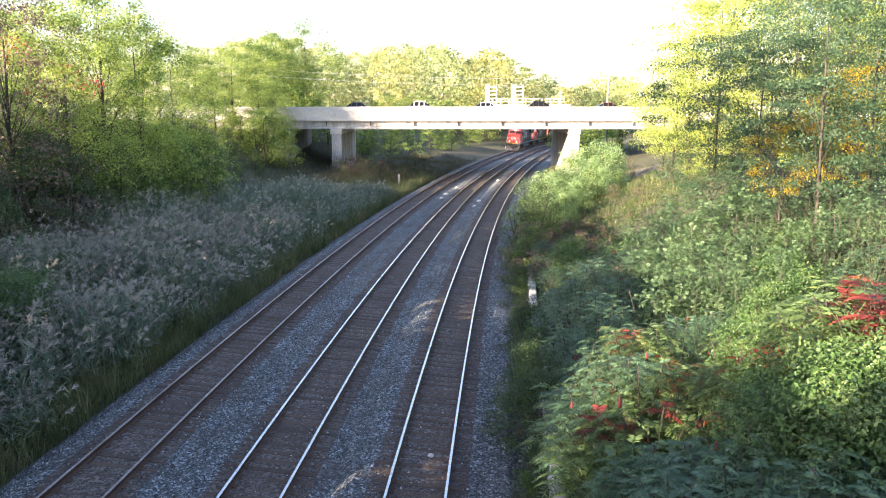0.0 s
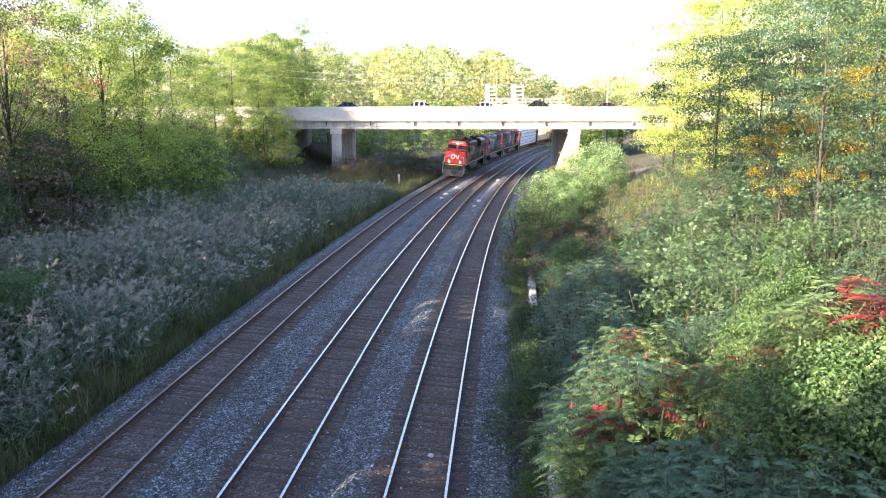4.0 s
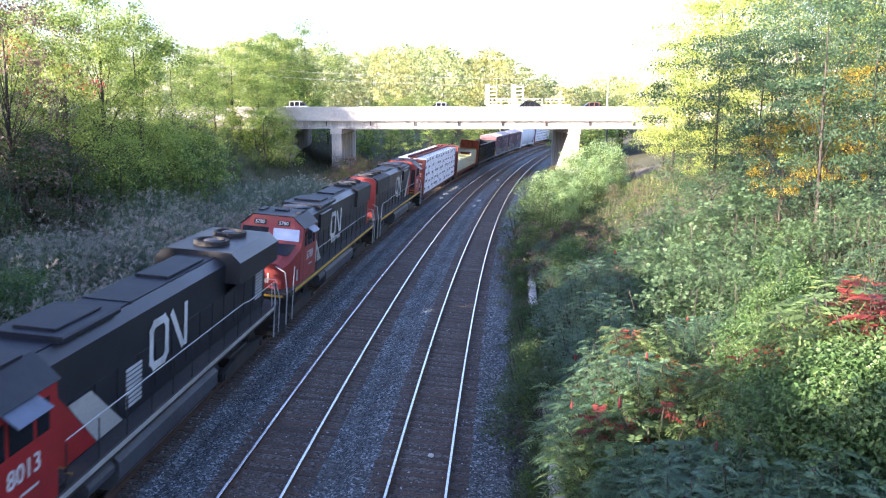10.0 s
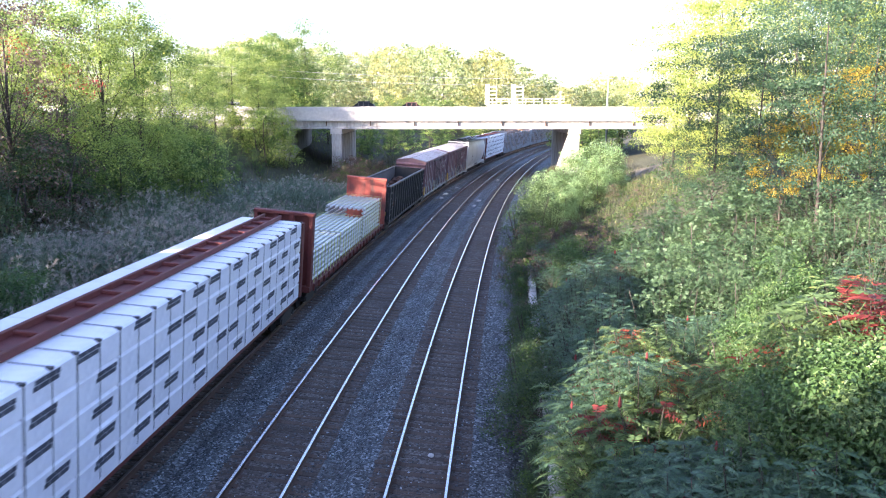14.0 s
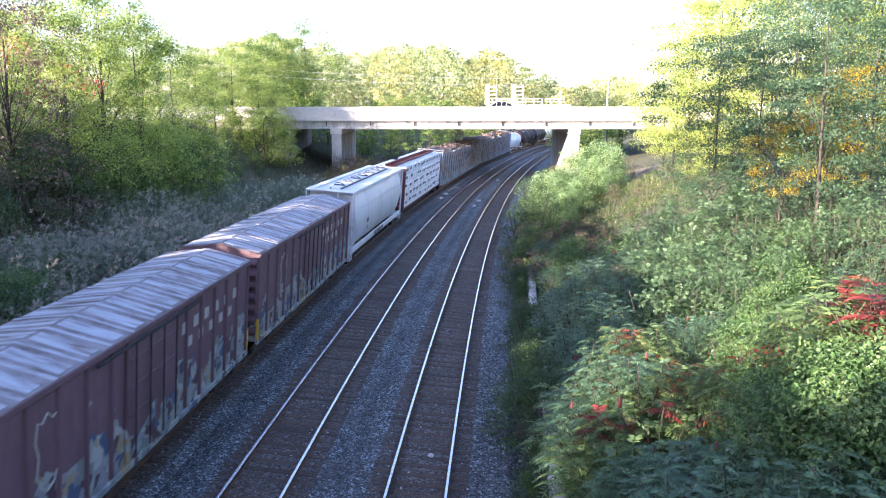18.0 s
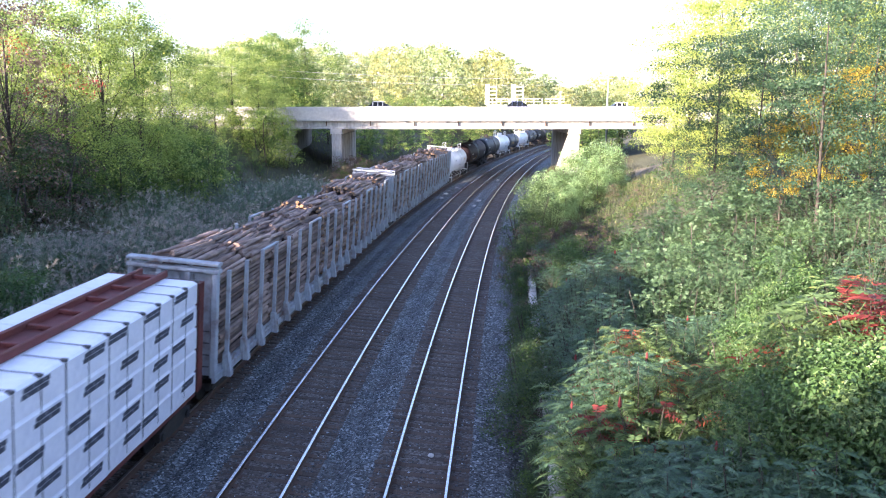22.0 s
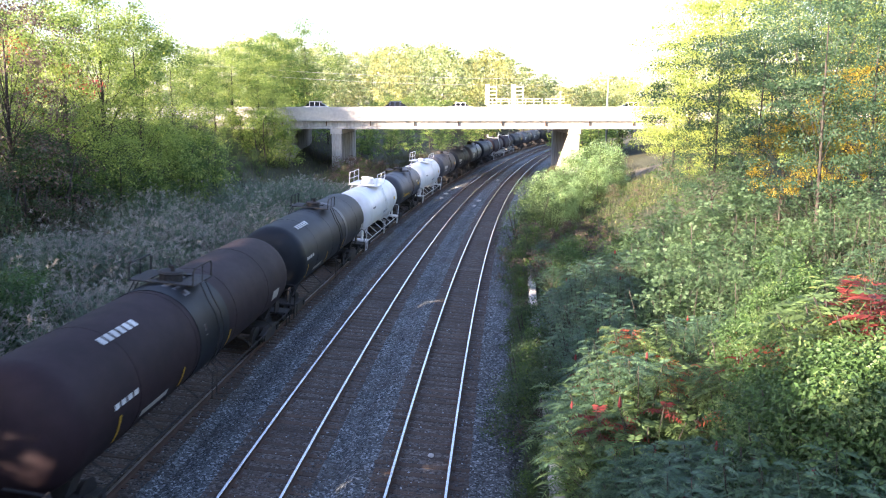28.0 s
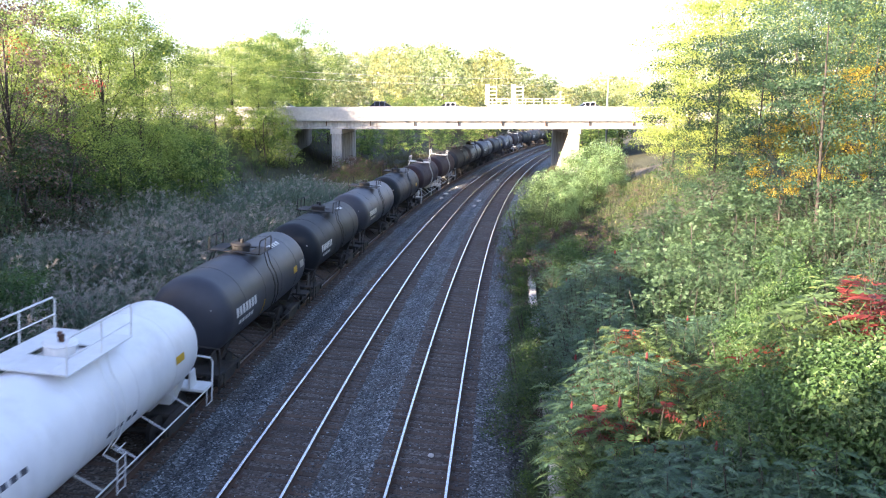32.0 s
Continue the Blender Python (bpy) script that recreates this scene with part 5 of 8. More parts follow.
def tank_wagon(label, half, radius, skin, rails, marks, crown="box", band=None):
    w = thing("tank_wagon", label, "tank wagon", "wagons of the train")
    L = half - 0.85
    cz = 1.12 + radius
    n = 32
    prof = [(-L, 0.05), (-L + 0.04, radius * 0.45), (-L + 0.14, radius * 0.72), (-L + 0.32, radius * 0.9), (-L + 0.6, radius * 0.985), (-L + 0.85, radius)]
    prof = prof + [(-x, r) for x, r in reversed(prof)]
    shell = part("shell", Geo().lathe(prof, n, 0, (0, 0, cz)), skin, w, smooth=True)
    for x in (-L * 0.62, -L * 0.2, L * 0.2, L * 0.62):
        part("weld_seam", Geo().lathe([(x - 0.02, radius - 0.01), (x - 0.02, radius + 0.008), (x + 0.02, radius + 0.008), (x + 0.02, radius - 0.01)], n, 0, (0, 0, cz)), skin, shell, smooth=True)
    dr, dh = (0.42, 0.52) if "drum-shaped" in label else (0.36, 0.30)
    part("dome", Geo().lathe([(cz + radius - 0.12, dr), (cz + radius + dh - 0.1, dr), (cz + radius + dh - 0.06, dr + 0.05), (cz + radius + dh, dr), (cz + radius + dh + 0.05, 0.08)], 18, 2), skin if crown != "box" else M_FRAME, shell, "valve dome", smooth=True)
    z = cz + radius + 0.04
    for vx, vy, vh, vr in ((0.12, 0.1, 0.46, 0.07), (-0.15, -0.1, 0.42, 0.06)):
        part("valve", Geo().cyl((vx, vy, z + 0.28), (vx, vy, z + vh), vr, 8), M_FRAME if crown == "box" else M_SCRAP, shell)
    pm = rails
    hx, hr = (0.75, 0.55) if crown == "box" else (1.5, 0.86)
    g = Geo()
    for s in (-1, 1):
        g.box(-hx, hx, s * 0.5, s * 1.05, z, z + 0.04, 0.01)
    g.box(-hx, -0.5, -0.5, 0.5, z, z + 0.04).box(0.5, hx, -0.5, 0.5, z, z + 0.04)
    plat = part("platform", g, pm, w)
    for s in (-1, 1):
        g = Geo()
        g.tube([(-hx, s * 1.0, z), (-hx, s * 1.0, z + hr - 0.1), (0.1 - hx, s * 1.0, z + hr), (hx - 0.1, s * 1.0, z + hr), (hx, s * 1.0, z + hr - 0.1), (hx, s * 1.0, z)], 0.026, 6)
        if crown != "box":
            g.tube([(-hx, s * 1.0, z + 0.4), (hx, s * 1.0, z + 0.4)], 0.02, 5)
        g.cyl((0.0, s * 1.0, z), (0.0, s * 1.0, z + hr), 0.02, 5)
        part("guard_rail", g, pm, plat)
        g = Geo()
        for dx in (-0.2, 0.2):
            pts = [(dx, s * 1.02, z)]
            for k in range(6):
                a = radians(40 - k * 16)
                pts.append((dx, s * (radius + 0.1) * math.cos(a), cz + (radius + 0.1) * math.sin(a)))
            pts += [(dx, s * 1.5, 1.4), (dx, s * 1.5, 0.55)]
            g.tube(pts, 0.02, 5)
        for k in range(5):
            g.cyl((-0.2, s * 1.5, 0.6 + 0.28 * k), (0.2, s * 1.5, 0.6 + 0.28 * k), 0.016, 5)
        part("ladder", g, pm, w)
        part("side_rail", Geo().tube([(-L - 0.3, s * 1.48, 1.0), (L + 0.3, s * 1.48, 1.0)], 0.022, 5), pm, w)
        for k in range(6):
            x = -L * 0.75 + k * L * 0.3
            part("strut", Geo().cyl((x, s * 1.48, 1.0), (x + 0.25, s * (radius * 0.62), cz - radius * 0.74), 0.022, 5), pm, w)
    for sx in (-1, 1):
        part("end_platform", Geo().box(sx * (L - 0.2), sx * (half - 0.3), -1.45, 1.45, 0.95, 1.05, 0.02).box(sx * (L - 1.6), sx * (half - 0.3), -0.35, 0.35, 0.7, 1.15, 0.04), pm if pm is not M_FRAME else M_FRAME, w)
        part("saddle", Geo().prism([(-1.15, 1.7), (-0.9, 1.0), (0.9, 1.0), (1.15, 1.7), (0.75, 1.32), (0, 1.16), (-0.75, 1.32)], 0, sx * (L - 1.45), sx * (L - 0.95)), pm, w)
        for s in (-1, 1):
            part("bracket", Geo().prism([(0.0, 0), (0.6, 0), (0.55, 0.55), (0.2, 0.6)], 1, s * 1.0, s * 1.06), pm, w, m=pose(sx * (L - 0.35) if sx > 0 else sx * (L - 0.35) - 0.6, 0, 1.05))
            g = Geo()
            xa, xb = sx * (L - 0.25), sx * (half - 0.32)
            g.tube([(xb, s * 1.45, 0.4), (xb, s * 1.45, 1.75), (xb - sx * 0.1, s * 1.4, 1.9), (xb - sx * 0.1, s * 0.4, 1.95)], 0.028, 6)
            g.tube([(xb, s * 1.45, 0.42), (xb - sx * 0.45, s * 1.45, 0.42), (xb - sx * 0.45, s * 1.45, 1.0)], 0.02, 5)
            part("grab_rail", g, pm, w)
        bogie(w, sx * (half - 2.1))
    couplers(w, half)

    def patch(name, x0, x1, a0, a1, material):
        """A plate that follows the shell between two angles above the horizontal, on the +y side."""
        g = Geo()
        k = 4
        for i in range(k):
            p, q = radians(a0 + (a1 - a0) * i / k), radians(a0 + (a1 - a0) * (i + 1) / k)
            r = radius + 0.012
            slab(g, (x0, r * math.cos(p), cz + r * math.sin(p)), (x0, r * math.cos(q), cz + r * math.sin(q)), (x1, r * math.cos(q), cz + r * math.sin(q)), (x1, r * math.cos(p), cz + r * math.sin(p)), 0.004)
        part(name, g, material, shell)
    for kind, x, a, ww, hh in marks:
        if kind == "bars":
            for k in range(int(ww / 0.32)):
                patch("lettering", x - 0.32 * k, x - 0.32 * k + 0.22, a, a + hh, M_MARK)
        elif kind == "grey":
            for k in range(int(ww / 0.32)):
                patch("lettering", x - 0.32 * k, x - 0.32 * k + 0.2, a, a + hh, M_PRINT)
        elif kind == "yellow":
            patch("marking", x, x + ww, a, a + hh, M_YELLOW)
        elif kind == "amber":
            for k in range(int(ww / 0.22)):
                patch("lettering", x - 0.22 * k, x - 0.22 * k + 0.15, a, a + hh, M_YELLOW)
        elif kind == "spill":
            patch("spill_stain", x, x + ww, a, a + hh, M_SPILL)
        elif kind == "plate":
            patch("data_plate", x, x + ww, a, a + hh, M_BEIGE)
    if band:
        part("shell_band", Geo().lathe([(band[0], radius), (band[0], radius + 0.02), (band[1], radius + 0.02), (band[1], radius)], n, 0, (0, 0, cz)), band[2], shell, smooth=True)
    # number on the leading end of the tank
    if marks:
        g = Geo()
        for k in range(5):
            xx = L - 0.12
            g.box(xx, xx + 0.02, 0.15 + 0.15 * k, 0.26 + 0.15 * k, cz + 0.35, cz + 0.47)
        part("end_lettering", g, M_PRINT if skin is M_TANK_WHITE else M_MARK, shell, m=pose(-0.02, 0, 0))
    return w


movers = []


def couple(ob, a, b):
    """Puts a vehicle between two stations of the train, counted from the bend's zero."""
    movers.append((ob, (a + b) / 2))
    return ob


couple(locomotive("leading red and black diesel locomotive with lit headlights", "8013", True, True, M_RED, M_BEIGE), 152.5, 174.5)
couple(locomotive("second red and black diesel locomotive, older and dusty", "5780", False, False, M_RED_OLD, M_YELLOW), 174.5, 196.6)
rear_loco = couple(locomotive("third diesel locomotive running backwards, red hood end first", "5786", False, False, M_RED_OLD, M_YELLOW), 196.6, 218.8)
couple(centre_beam("oxide red centre-beam wagon loaded with white-wrapped timber", 12.4), 218.8, 243.6)
couple(bulkhead_flat("rusty red bulkhead flat wagon with strapped pale bars", 11.1), 243.6, 265.8)
couple(gondola("black ribbed gondola wagon with rusty scrap inside", 9.15), 265.8, 284.1)
couple(boxcar("faded purple-brown boxcar with sprayed patches and worn roof", 8.3), 284.1, 300.7)
couple(boxcar("second purple-brown boxcar with rusty patched roof", 8.7), 300.7, 318.1)
couple(hopper("pale grey covered hopper wagon with round sides", 9.95), 318.1, 338.0)
couple(centre_beam("second centre-beam wagon, its timber partly unloaded", 12.0), 338.0, 362.0)
couple(log_wagon("pale grey log wagon heaped with bark-covered logs", 18.15, 3), 362.0, 398.3)
couple(log_wagon("pale grey log wagon with logs in uneven piles", 18.45, 9), 398.3, 435.2)
_white_marks = [("grey", 4.2, 12, 1.0, 5), ("grey", 0.2, -18, 1.6, 5), ("yellow", -4.0, 2, 0.55, 9)]
_dark_marks = [("bars", 4.2, 0, 2.4, 13), ("bars", 3.9, -12, 1.7, 6), ("bars", -1.7, 60, 1.7, 8), ("yellow", -3.4, 0, 0.5, 11), ("plate", -4.5, 2, 0.6, 12), ("yellow", 1.2, -28, 0.1, 24)]
_big_marks = [("bars", 5.6, 58, 2.0, 9), ("bars", 6.5, 4, 1.4, 5), ("yellow", 6.4, -30, 0.1, 26), ("yellow", 2.6, -30, 0.1, 22), ("plate", 3.6, -26, 1.6, 7), ("yellow", -1.2, -30, 0.1, 22), ("plate", -6.8, -18, 0.8, 14)]
couple(tank_wagon("white tank wagon with white railings", 7.6, 1.42, M_TANK_WHITE, M_WHITE, _white_marks, "drum"), 435.2, 450.4)
couple(tank_wagon("long rust-brown tank wagon with black fittings", 9.5, 1.58, M_TANK_BROWN, M_FRAME, _big_marks + [("spill", -0.9, 62, 0.5, 26), ("spill", 0.5, 58, 0.4, 30), ("spill", 0.9, 8, 0.14, 16)], band=(-0.95, 1.5, M_TANK_BLACK)), 450.4, 469.4)
couple(tank_wagon("long black tank wagon with yellow marks", 8.4, 1.58, M_TANK_BLACK, M_FRAME, _big_marks, band=(-2.0, -1.5, M_TANK_GREY)), 469.4, 486.2)
couple(tank_wagon("white tank wagon with a drum-shaped dome", 6.6, 1.46, M_TANK_WHITE, M_WHITE, _white_marks, "drum"), 486.2, 499.4)
couple(tank_wagon("dark grey tank wagon with yellow and white plates", 6.45, 1.42, M_TANK_GREY, M_FRAME, [("amber", 3.9, -14, 2.2, 8), ("yellow", 4.4, -26, 0.1, 28), ("bars", -1.7, 60, 1.7, 8), ("yellow", -3.4, 0, 0.5, 11), ("plate", -4.5, 2, 0.6, 12), ("yellow", 1.2, -28, 0.1, 24), ("bars", -2.6, 14, 0.7, 6)]), 499.4, 512.3)
couple(tank_wagon("clean white tank wagon with a square railing", 6.55, 1.40, M_TANK_WHITE, M_WHITE, _white_marks, "drum"), 512.3, 525.4)
couple(tank_wagon("dark grey tank wagon with white lettering", 6.3, 1.44, M_TANK_GREY, M_FRAME, _dark_marks), 525.4, 537.9)
couple(tank_wagon("black tank wagon with a pale plate", 6.3, 1.40, M_TANK_BLACK, M_FRAME, _dark_marks[:3]), 537.9, 550.6)
_grey = couple(tank_wagon("dark grey tank wagon in a row of tanks", 6.45, 1.42, M_TANK_GREY, M_FRAME, _dark_marks[:3]), 550.6, 563.5)
_black = couple(tank_wagon("black tank wagon in a row of tanks", 6.45, 1.42, M_TANK_BLACK, M_FRAME, _dark_marks[2:4]), 563.5, 576.4)
_railed = couple(tank_wagon("brown-grey tank wagon with pale railings", 6.45, 1.40, M_TANK_BROWN, M_STEELBAR, []), 576.4, 589.4)
for _i in range(14):
    _src = (_railed, _black, _grey, _grey, _black, _grey)[_i % 6]
    movers.append((copy_thing(_src, pose(0, 0, 0)), 589.4 + 12.9 * (_i + 0.5)))
# ---------------------------------------------------------------- plants
def np_mesh(name, quads, mats, index=None):
    """A mesh of loose quads from an (n, 4, 3) array."""
    quads = np.asarray(quads, np.float32)
    n = len(quads)
    me = bpy.data.meshes.new(name)
    me.vertices.add(n * 4)
    me.vertices.foreach_set("co", quads.reshape(-1))
    me.loops.add(n * 4)
    me.loops.foreach_set("vertex_index", np.arange(n * 4, dtype=np.int32))
    me.polygons.add(n)
    me.polygons.foreach_set("loop_start", np.arange(0, n * 4, 4, dtype=np.int32))
    for m in mats:
        me.materials.append(m)
    if index is not None:
        me.polygons.foreach_set("material_index", np.asarray(index, np.int32))
    me.update(calc_edges=True)
    return me


def unit(a):
    return a / (np.linalg.norm(a, axis=-1, keepdims=True) + 1e-9)


def leaf_quads(rng, c, size, out=None, slim=0.6, fine=False):
    """Leaves at the centres c, facing mostly outwards and up: lozenges, or fine ones with two rounded halves folded at the rib."""
    n = len(c)
    nor = rng.normal(size=(n, 3)) * 0.62 + np.array([0, 0, 0.55])
    if out is not None:
        nor = nor + unit(out) * 0.85
    nor = unit(nor)
    t = unit(np.cross(nor, rng.normal(size=(n, 3))))
    b = np.cross(nor, t)
    ln = size * rng.uniform(0.65, 1.3, (n, 1))
    w = ln * slim
    if fine:
        a, e = c - t * ln / 2, c + t * ln / 2 - nor * ln * 0.12
        halves = []
        for k in (-1, 1):
            p, q = c + b * k * w * 0.5 - t * ln * 0.22 + nor * ln * 0.1, c + b * k * w * 0.42 + t * ln * 0.14 + nor * ln * 0.07
            halves.append(np.stack([a, p, q, e] if k < 0 else [e, q, p, a], 1))
        return np.concatenate(halves)
    return np.stack([c - t * ln / 2, c + b * w / 2 - t * ln * 0.05 + nor * ln * 0.05, c + t * ln / 2 - nor * ln * 0.08, c - b * w / 2 - t * ln * 0.05 + nor * ln * 0.05], 1)


def frond_quads(rng, base, way, length, pairs, leaflet, slim=0.3, droop=0.35):
    """Feather-like leaves: paired leaflets along a drooping stalk."""
    n = len(base)
    way = unit(way)
    side = unit(np.cross(way, np.array([0, 0, 1.0])) + rng.normal(size=(n, 3)) * 0.15)
    nor = np.cross(side, way)
    ln = length * rng.uniform(0.7, 1.2, (n, 1))
    out = []
    for k in range(pairs):
        u = 0.18 + 0.8 * k / max(1, pairs - 1)
        p = base + way * ln * u - np.array([0, 0, 1.0]) * droop * ln * u * u
        f = math.sin(math.pi * min(0.95, 0.22 + 0.72 * u)) ** 0.6
        for s in (-1, 1):
            d = unit(side * s + way * 0.45 - np.array([0, 0, 0.28]) + rng.normal(size=(n, 3)) * 0.12)
            ll = leaflet * f * rng.uniform(0.8, 1.15, (n, 1))
            w = unit(np.cross(d, nor)) * ll * slim / 2
            out.append(np.stack([p, p + d * ll * 0.4 + w, p + d * ll, p + d * ll * 0.4 - w], 1))
    st = base + way * ln * 0.55 - np.array([0, 0, 1.0]) * droop * ln * 0.3
    tip = base + way * ln - np.array([0, 0, 1.0]) * droop * ln
    w = side * 0.006
    out.append(np.stack([base - w, base + w, st + w, st - w], 1))
    out.append(np.stack([st - w, st + w, tip + w * 0.4, tip - w * 0.4], 1))
    return np.concatenate(out)


M_LEAF = {
    "yellow_green": leaf_material("leaf_yellow_green", (0.125, 0.18, 0.045), (0.275, 0.35, 0.095), (0.37, 0.37, 0.09), 0.06, glow=0.5),
    "green": leaf_material("leaf_green", (0.059, 0.109, 0.028), (0.117, 0.187, 0.044), (0.216, 0.260, 0.055), 0.06, glow=0.45),
    "deep": leaf_material("leaf_deep_green", (0.033, 0.062, 0.026), (0.073, 0.116, 0.043), (0.111, 0.104, 0.048), 0.06),
    "blue_green": leaf_material("leaf_locust", (0.035, 0.074, 0.039), (0.073, 0.130, 0.061), (0.139, 0.184, 0.069), 0.03, glow=0.4),
    "young_locust": leaf_material("leaf_young_locust", (0.052, 0.101, 0.048), (0.104, 0.171, 0.074), (0.153, 0.209, 0.074), 0.03, glow=0.26),
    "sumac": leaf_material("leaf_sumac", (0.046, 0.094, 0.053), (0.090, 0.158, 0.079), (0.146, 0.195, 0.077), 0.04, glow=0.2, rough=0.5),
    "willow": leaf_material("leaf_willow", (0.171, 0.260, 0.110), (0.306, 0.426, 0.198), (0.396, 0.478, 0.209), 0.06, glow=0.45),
    # sunlight put into a paler sumac leaf; also lit clumps on vine, willow
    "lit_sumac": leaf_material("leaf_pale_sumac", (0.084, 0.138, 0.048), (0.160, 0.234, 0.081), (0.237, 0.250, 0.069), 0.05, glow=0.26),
    "vine": leaf_material("leaf_vine", (0.035, 0.075, 0.024), (0.073, 0.138, 0.039), (0.139, 0.184, 0.048), 0.04, glow=0.26, rough=0.45),
    "red": leaf_material("leaf_red", (0.14, 0.03, 0.026), (0.27, 0.055, 0.042), (0.40, 0.17, 0.05), 0.3, glow=0.35),
    "orange": leaf_material("leaf_orange", (0.36, 0.24, 0.035), (0.54, 0.40, 0.06), (0.5, 0.46, 0.07), 0.1, glow=0.45),
    "yellow": leaf_material("leaf_yellow", (0.21, 0.27, 0.06), (0.38, 0.44, 0.10), (0.52, 0.45, 0.08), 0.05, glow=0.42),
    # distant woods: pale haze put into these two leaf colours
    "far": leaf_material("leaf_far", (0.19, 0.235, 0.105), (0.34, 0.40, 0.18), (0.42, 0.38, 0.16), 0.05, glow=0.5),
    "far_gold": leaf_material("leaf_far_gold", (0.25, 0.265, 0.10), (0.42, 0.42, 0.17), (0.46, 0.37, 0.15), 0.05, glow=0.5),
    "brown": leaf_material("leaf_brown", (0.085, 0.065, 0.05), (0.17, 0.12, 0.08), (0.10, 0.12, 0.05), 0.1, glow=0.15),
}
M_REED = leaf_material("reed_leaf", (0.085, 0.125, 0.08), (0.17, 0.22, 0.14), (0.24, 0.245, 0.155), 0.1, glow=0.25)
M_PLUME = leaf_material("reed_plume", (0.235, 0.21, 0.18), (0.40, 0.365, 0.315), glow=0.3, rough=0.9)
M_GRASS = leaf_material("tall_grass", (0.055, 0.075, 0.025), (0.135, 0.155, 0.06), (0.22, 0.18, 0.09), 0.15, glow=0.25)
M_WEED = leaf_material("dry_weeds", (0.055, 0.05, 0.028), (0.12, 0.105, 0.06), (0.055, 0.08, 0.03), 0.3, glow=0.15)


def skeleton_of(rng, h, base, radius, k, lean, shape):
    """Where the leaf clumps of a crown sit, and the limbs that carry them."""
    tips = []
    for i in range(k):
        u = (i + 0.5) / k
        z = base + (h - base) * u ** 0.9
        f = (math.sin(math.pi * min(1, 0.12 + 0.83 * u)) ** 0.7) if shape == "round" else (1.05 - 0.75 * u) if shape == "bush" else (0.55 + 0.5 * math.sin(math.pi * u))
        r = radius * f * (rng.uniform(0.62, 1.08) if i % 4 else rng.uniform(0.1, 0.6))
        a = i * 2.399 + rng.uniform(-0.5, 0.5)
        tips.append((r * math.cos(a) + lean[0] * u, r * math.sin(a) + lean[1] * u, z + rng.uniform(-0.4, 0.4)))
    return tips


def wood(rng, h, girth, tips, lean, stems=1):
    g = Geo()
    for j in range(stems):
        o = Vector((0, 0, 0)) if stems == 1 else Vector((rng.uniform(-0.5, 0.5), rng.uniform(-0.5, 0.5), 0))
        pts, rs = [], []
        for i in range(6):
            u = i / 5
            pts.append(o * (1 + 2 * u) + Vector((lean[0] * u + 0.16 * math.sin(2.3 * u + j), lean[1] * u + 0.14 * math.cos(3 * u + j), -0.3 + (h * 0.86 + 0.3) * u)))
            rs.append(girth * (1.15 - u) ** 1.1 + 0.015)
        g.tube(pts, rs, 6)
    for t in tips[::2]:
        t = Vector(t)
        u = max(0.12, min(0.8, (t.z / h) * 0.72))
        b = Vector((lean[0] * u, lean[1] * u, h * 0.86 * u))
        mid = b.lerp(t, 0.55) + Vector((0, 0, 0.08 * h * 0.3))
        r = girth * 0.30 * (1.1 - u)
        g.tube([b, mid, t], [r, r * 0.6, 0.012], 4)
    return g


def crown_quads(rng, tips, clump, per, size, kind, flat=0.62, fine=False):
    """Leaves in puffs round the limb ends: most of them lie on the upper skin of a puff, so that its underside stays in shade."""
    tips = np.array(tips)
    big = rng.uniform(0.6, 1.35, len(tips))
    c, r = np.repeat(tips, per, 0), np.repeat(big, per)[:, None] * clump
    way = unit(rng.normal(size=c.shape))
    if kind == "frond":
        off = way * r * rng.uniform(0.2, 1.0, (len(c), 1)) * np.array([1, 1, 0.6])
        go = unit(off + np.array([0, 0, 0.25]) + rng.normal(size=c.shape) * 0.35)
        return frond_quads(rng, c + off * 0.7, go, size * 3.4, 5, size * 1.12, 0.46, 0.5)
    low = (way[:, 2] < 0) & (rng.random(len(c)) < 0.6)
    way[low, 2] *= -1
    off = way * r * rng.uniform(0.12, 1.0, (len(c), 1)) ** 0.33 * np.array([1.0, 1.0, flat])
    off = off + rng.normal(size=c.shape) * 0.10
    return leaf_quads(rng, c + off, size, off, fine=fine)


def tree(name, label, seed, h, base, radius, k, per, clump, size, leaf, kind="leaf", shape="round", girth=0.2, stems=1, accent=None, share=0.0, lean=(0, 0), flat=0.62, fine=False):
    """Trunk and limbs in one mesh, crown of many leaves in another."""
    rng = np.random.default_rng(seed)
    tips = skeleton_of(rng, h, base, radius, k, lean, shape)
    t = thing(name, label, "tree" if h > 4 else "shrub", "")
    tr = wood(rng, h, girth, tips, lean, stems).data("trunk", M_BARK)
    tr.polygons.foreach_set("use_smooth", [True] * len(tr.polygons))
    ob = new("trunk", tr)
    ob.parent = t
    q = crown_quads(rng, tips, clump, per, size, kind, flat, fine)
    idx = None
    mats = [M_LEAF[leaf]]
    if accent:
        mats.append(M_LEAF[accent])
        cen = q.mean(1)
        spots = np.array(tips)[rng.permutation(k)[:max(1, int(k * share))]]
        d = np.min(np.linalg.norm(cen[:, None] - spots[None], axis=2), axis=1) if len(q) * len(spots) < 4e6 else np.full(len(q), 9.0)
        idx = (d < clump * 0.75).astype(np.int32)
    ob = new("crown", np_mesh("crown", q, mats, idx))
    ob.parent = t
    return t


M_STEM = surface("dark_stem", (0.05, 0.042, 0.032), 0.9, grain=30, amount=0.4, bump=0.3, bump_scale=60)


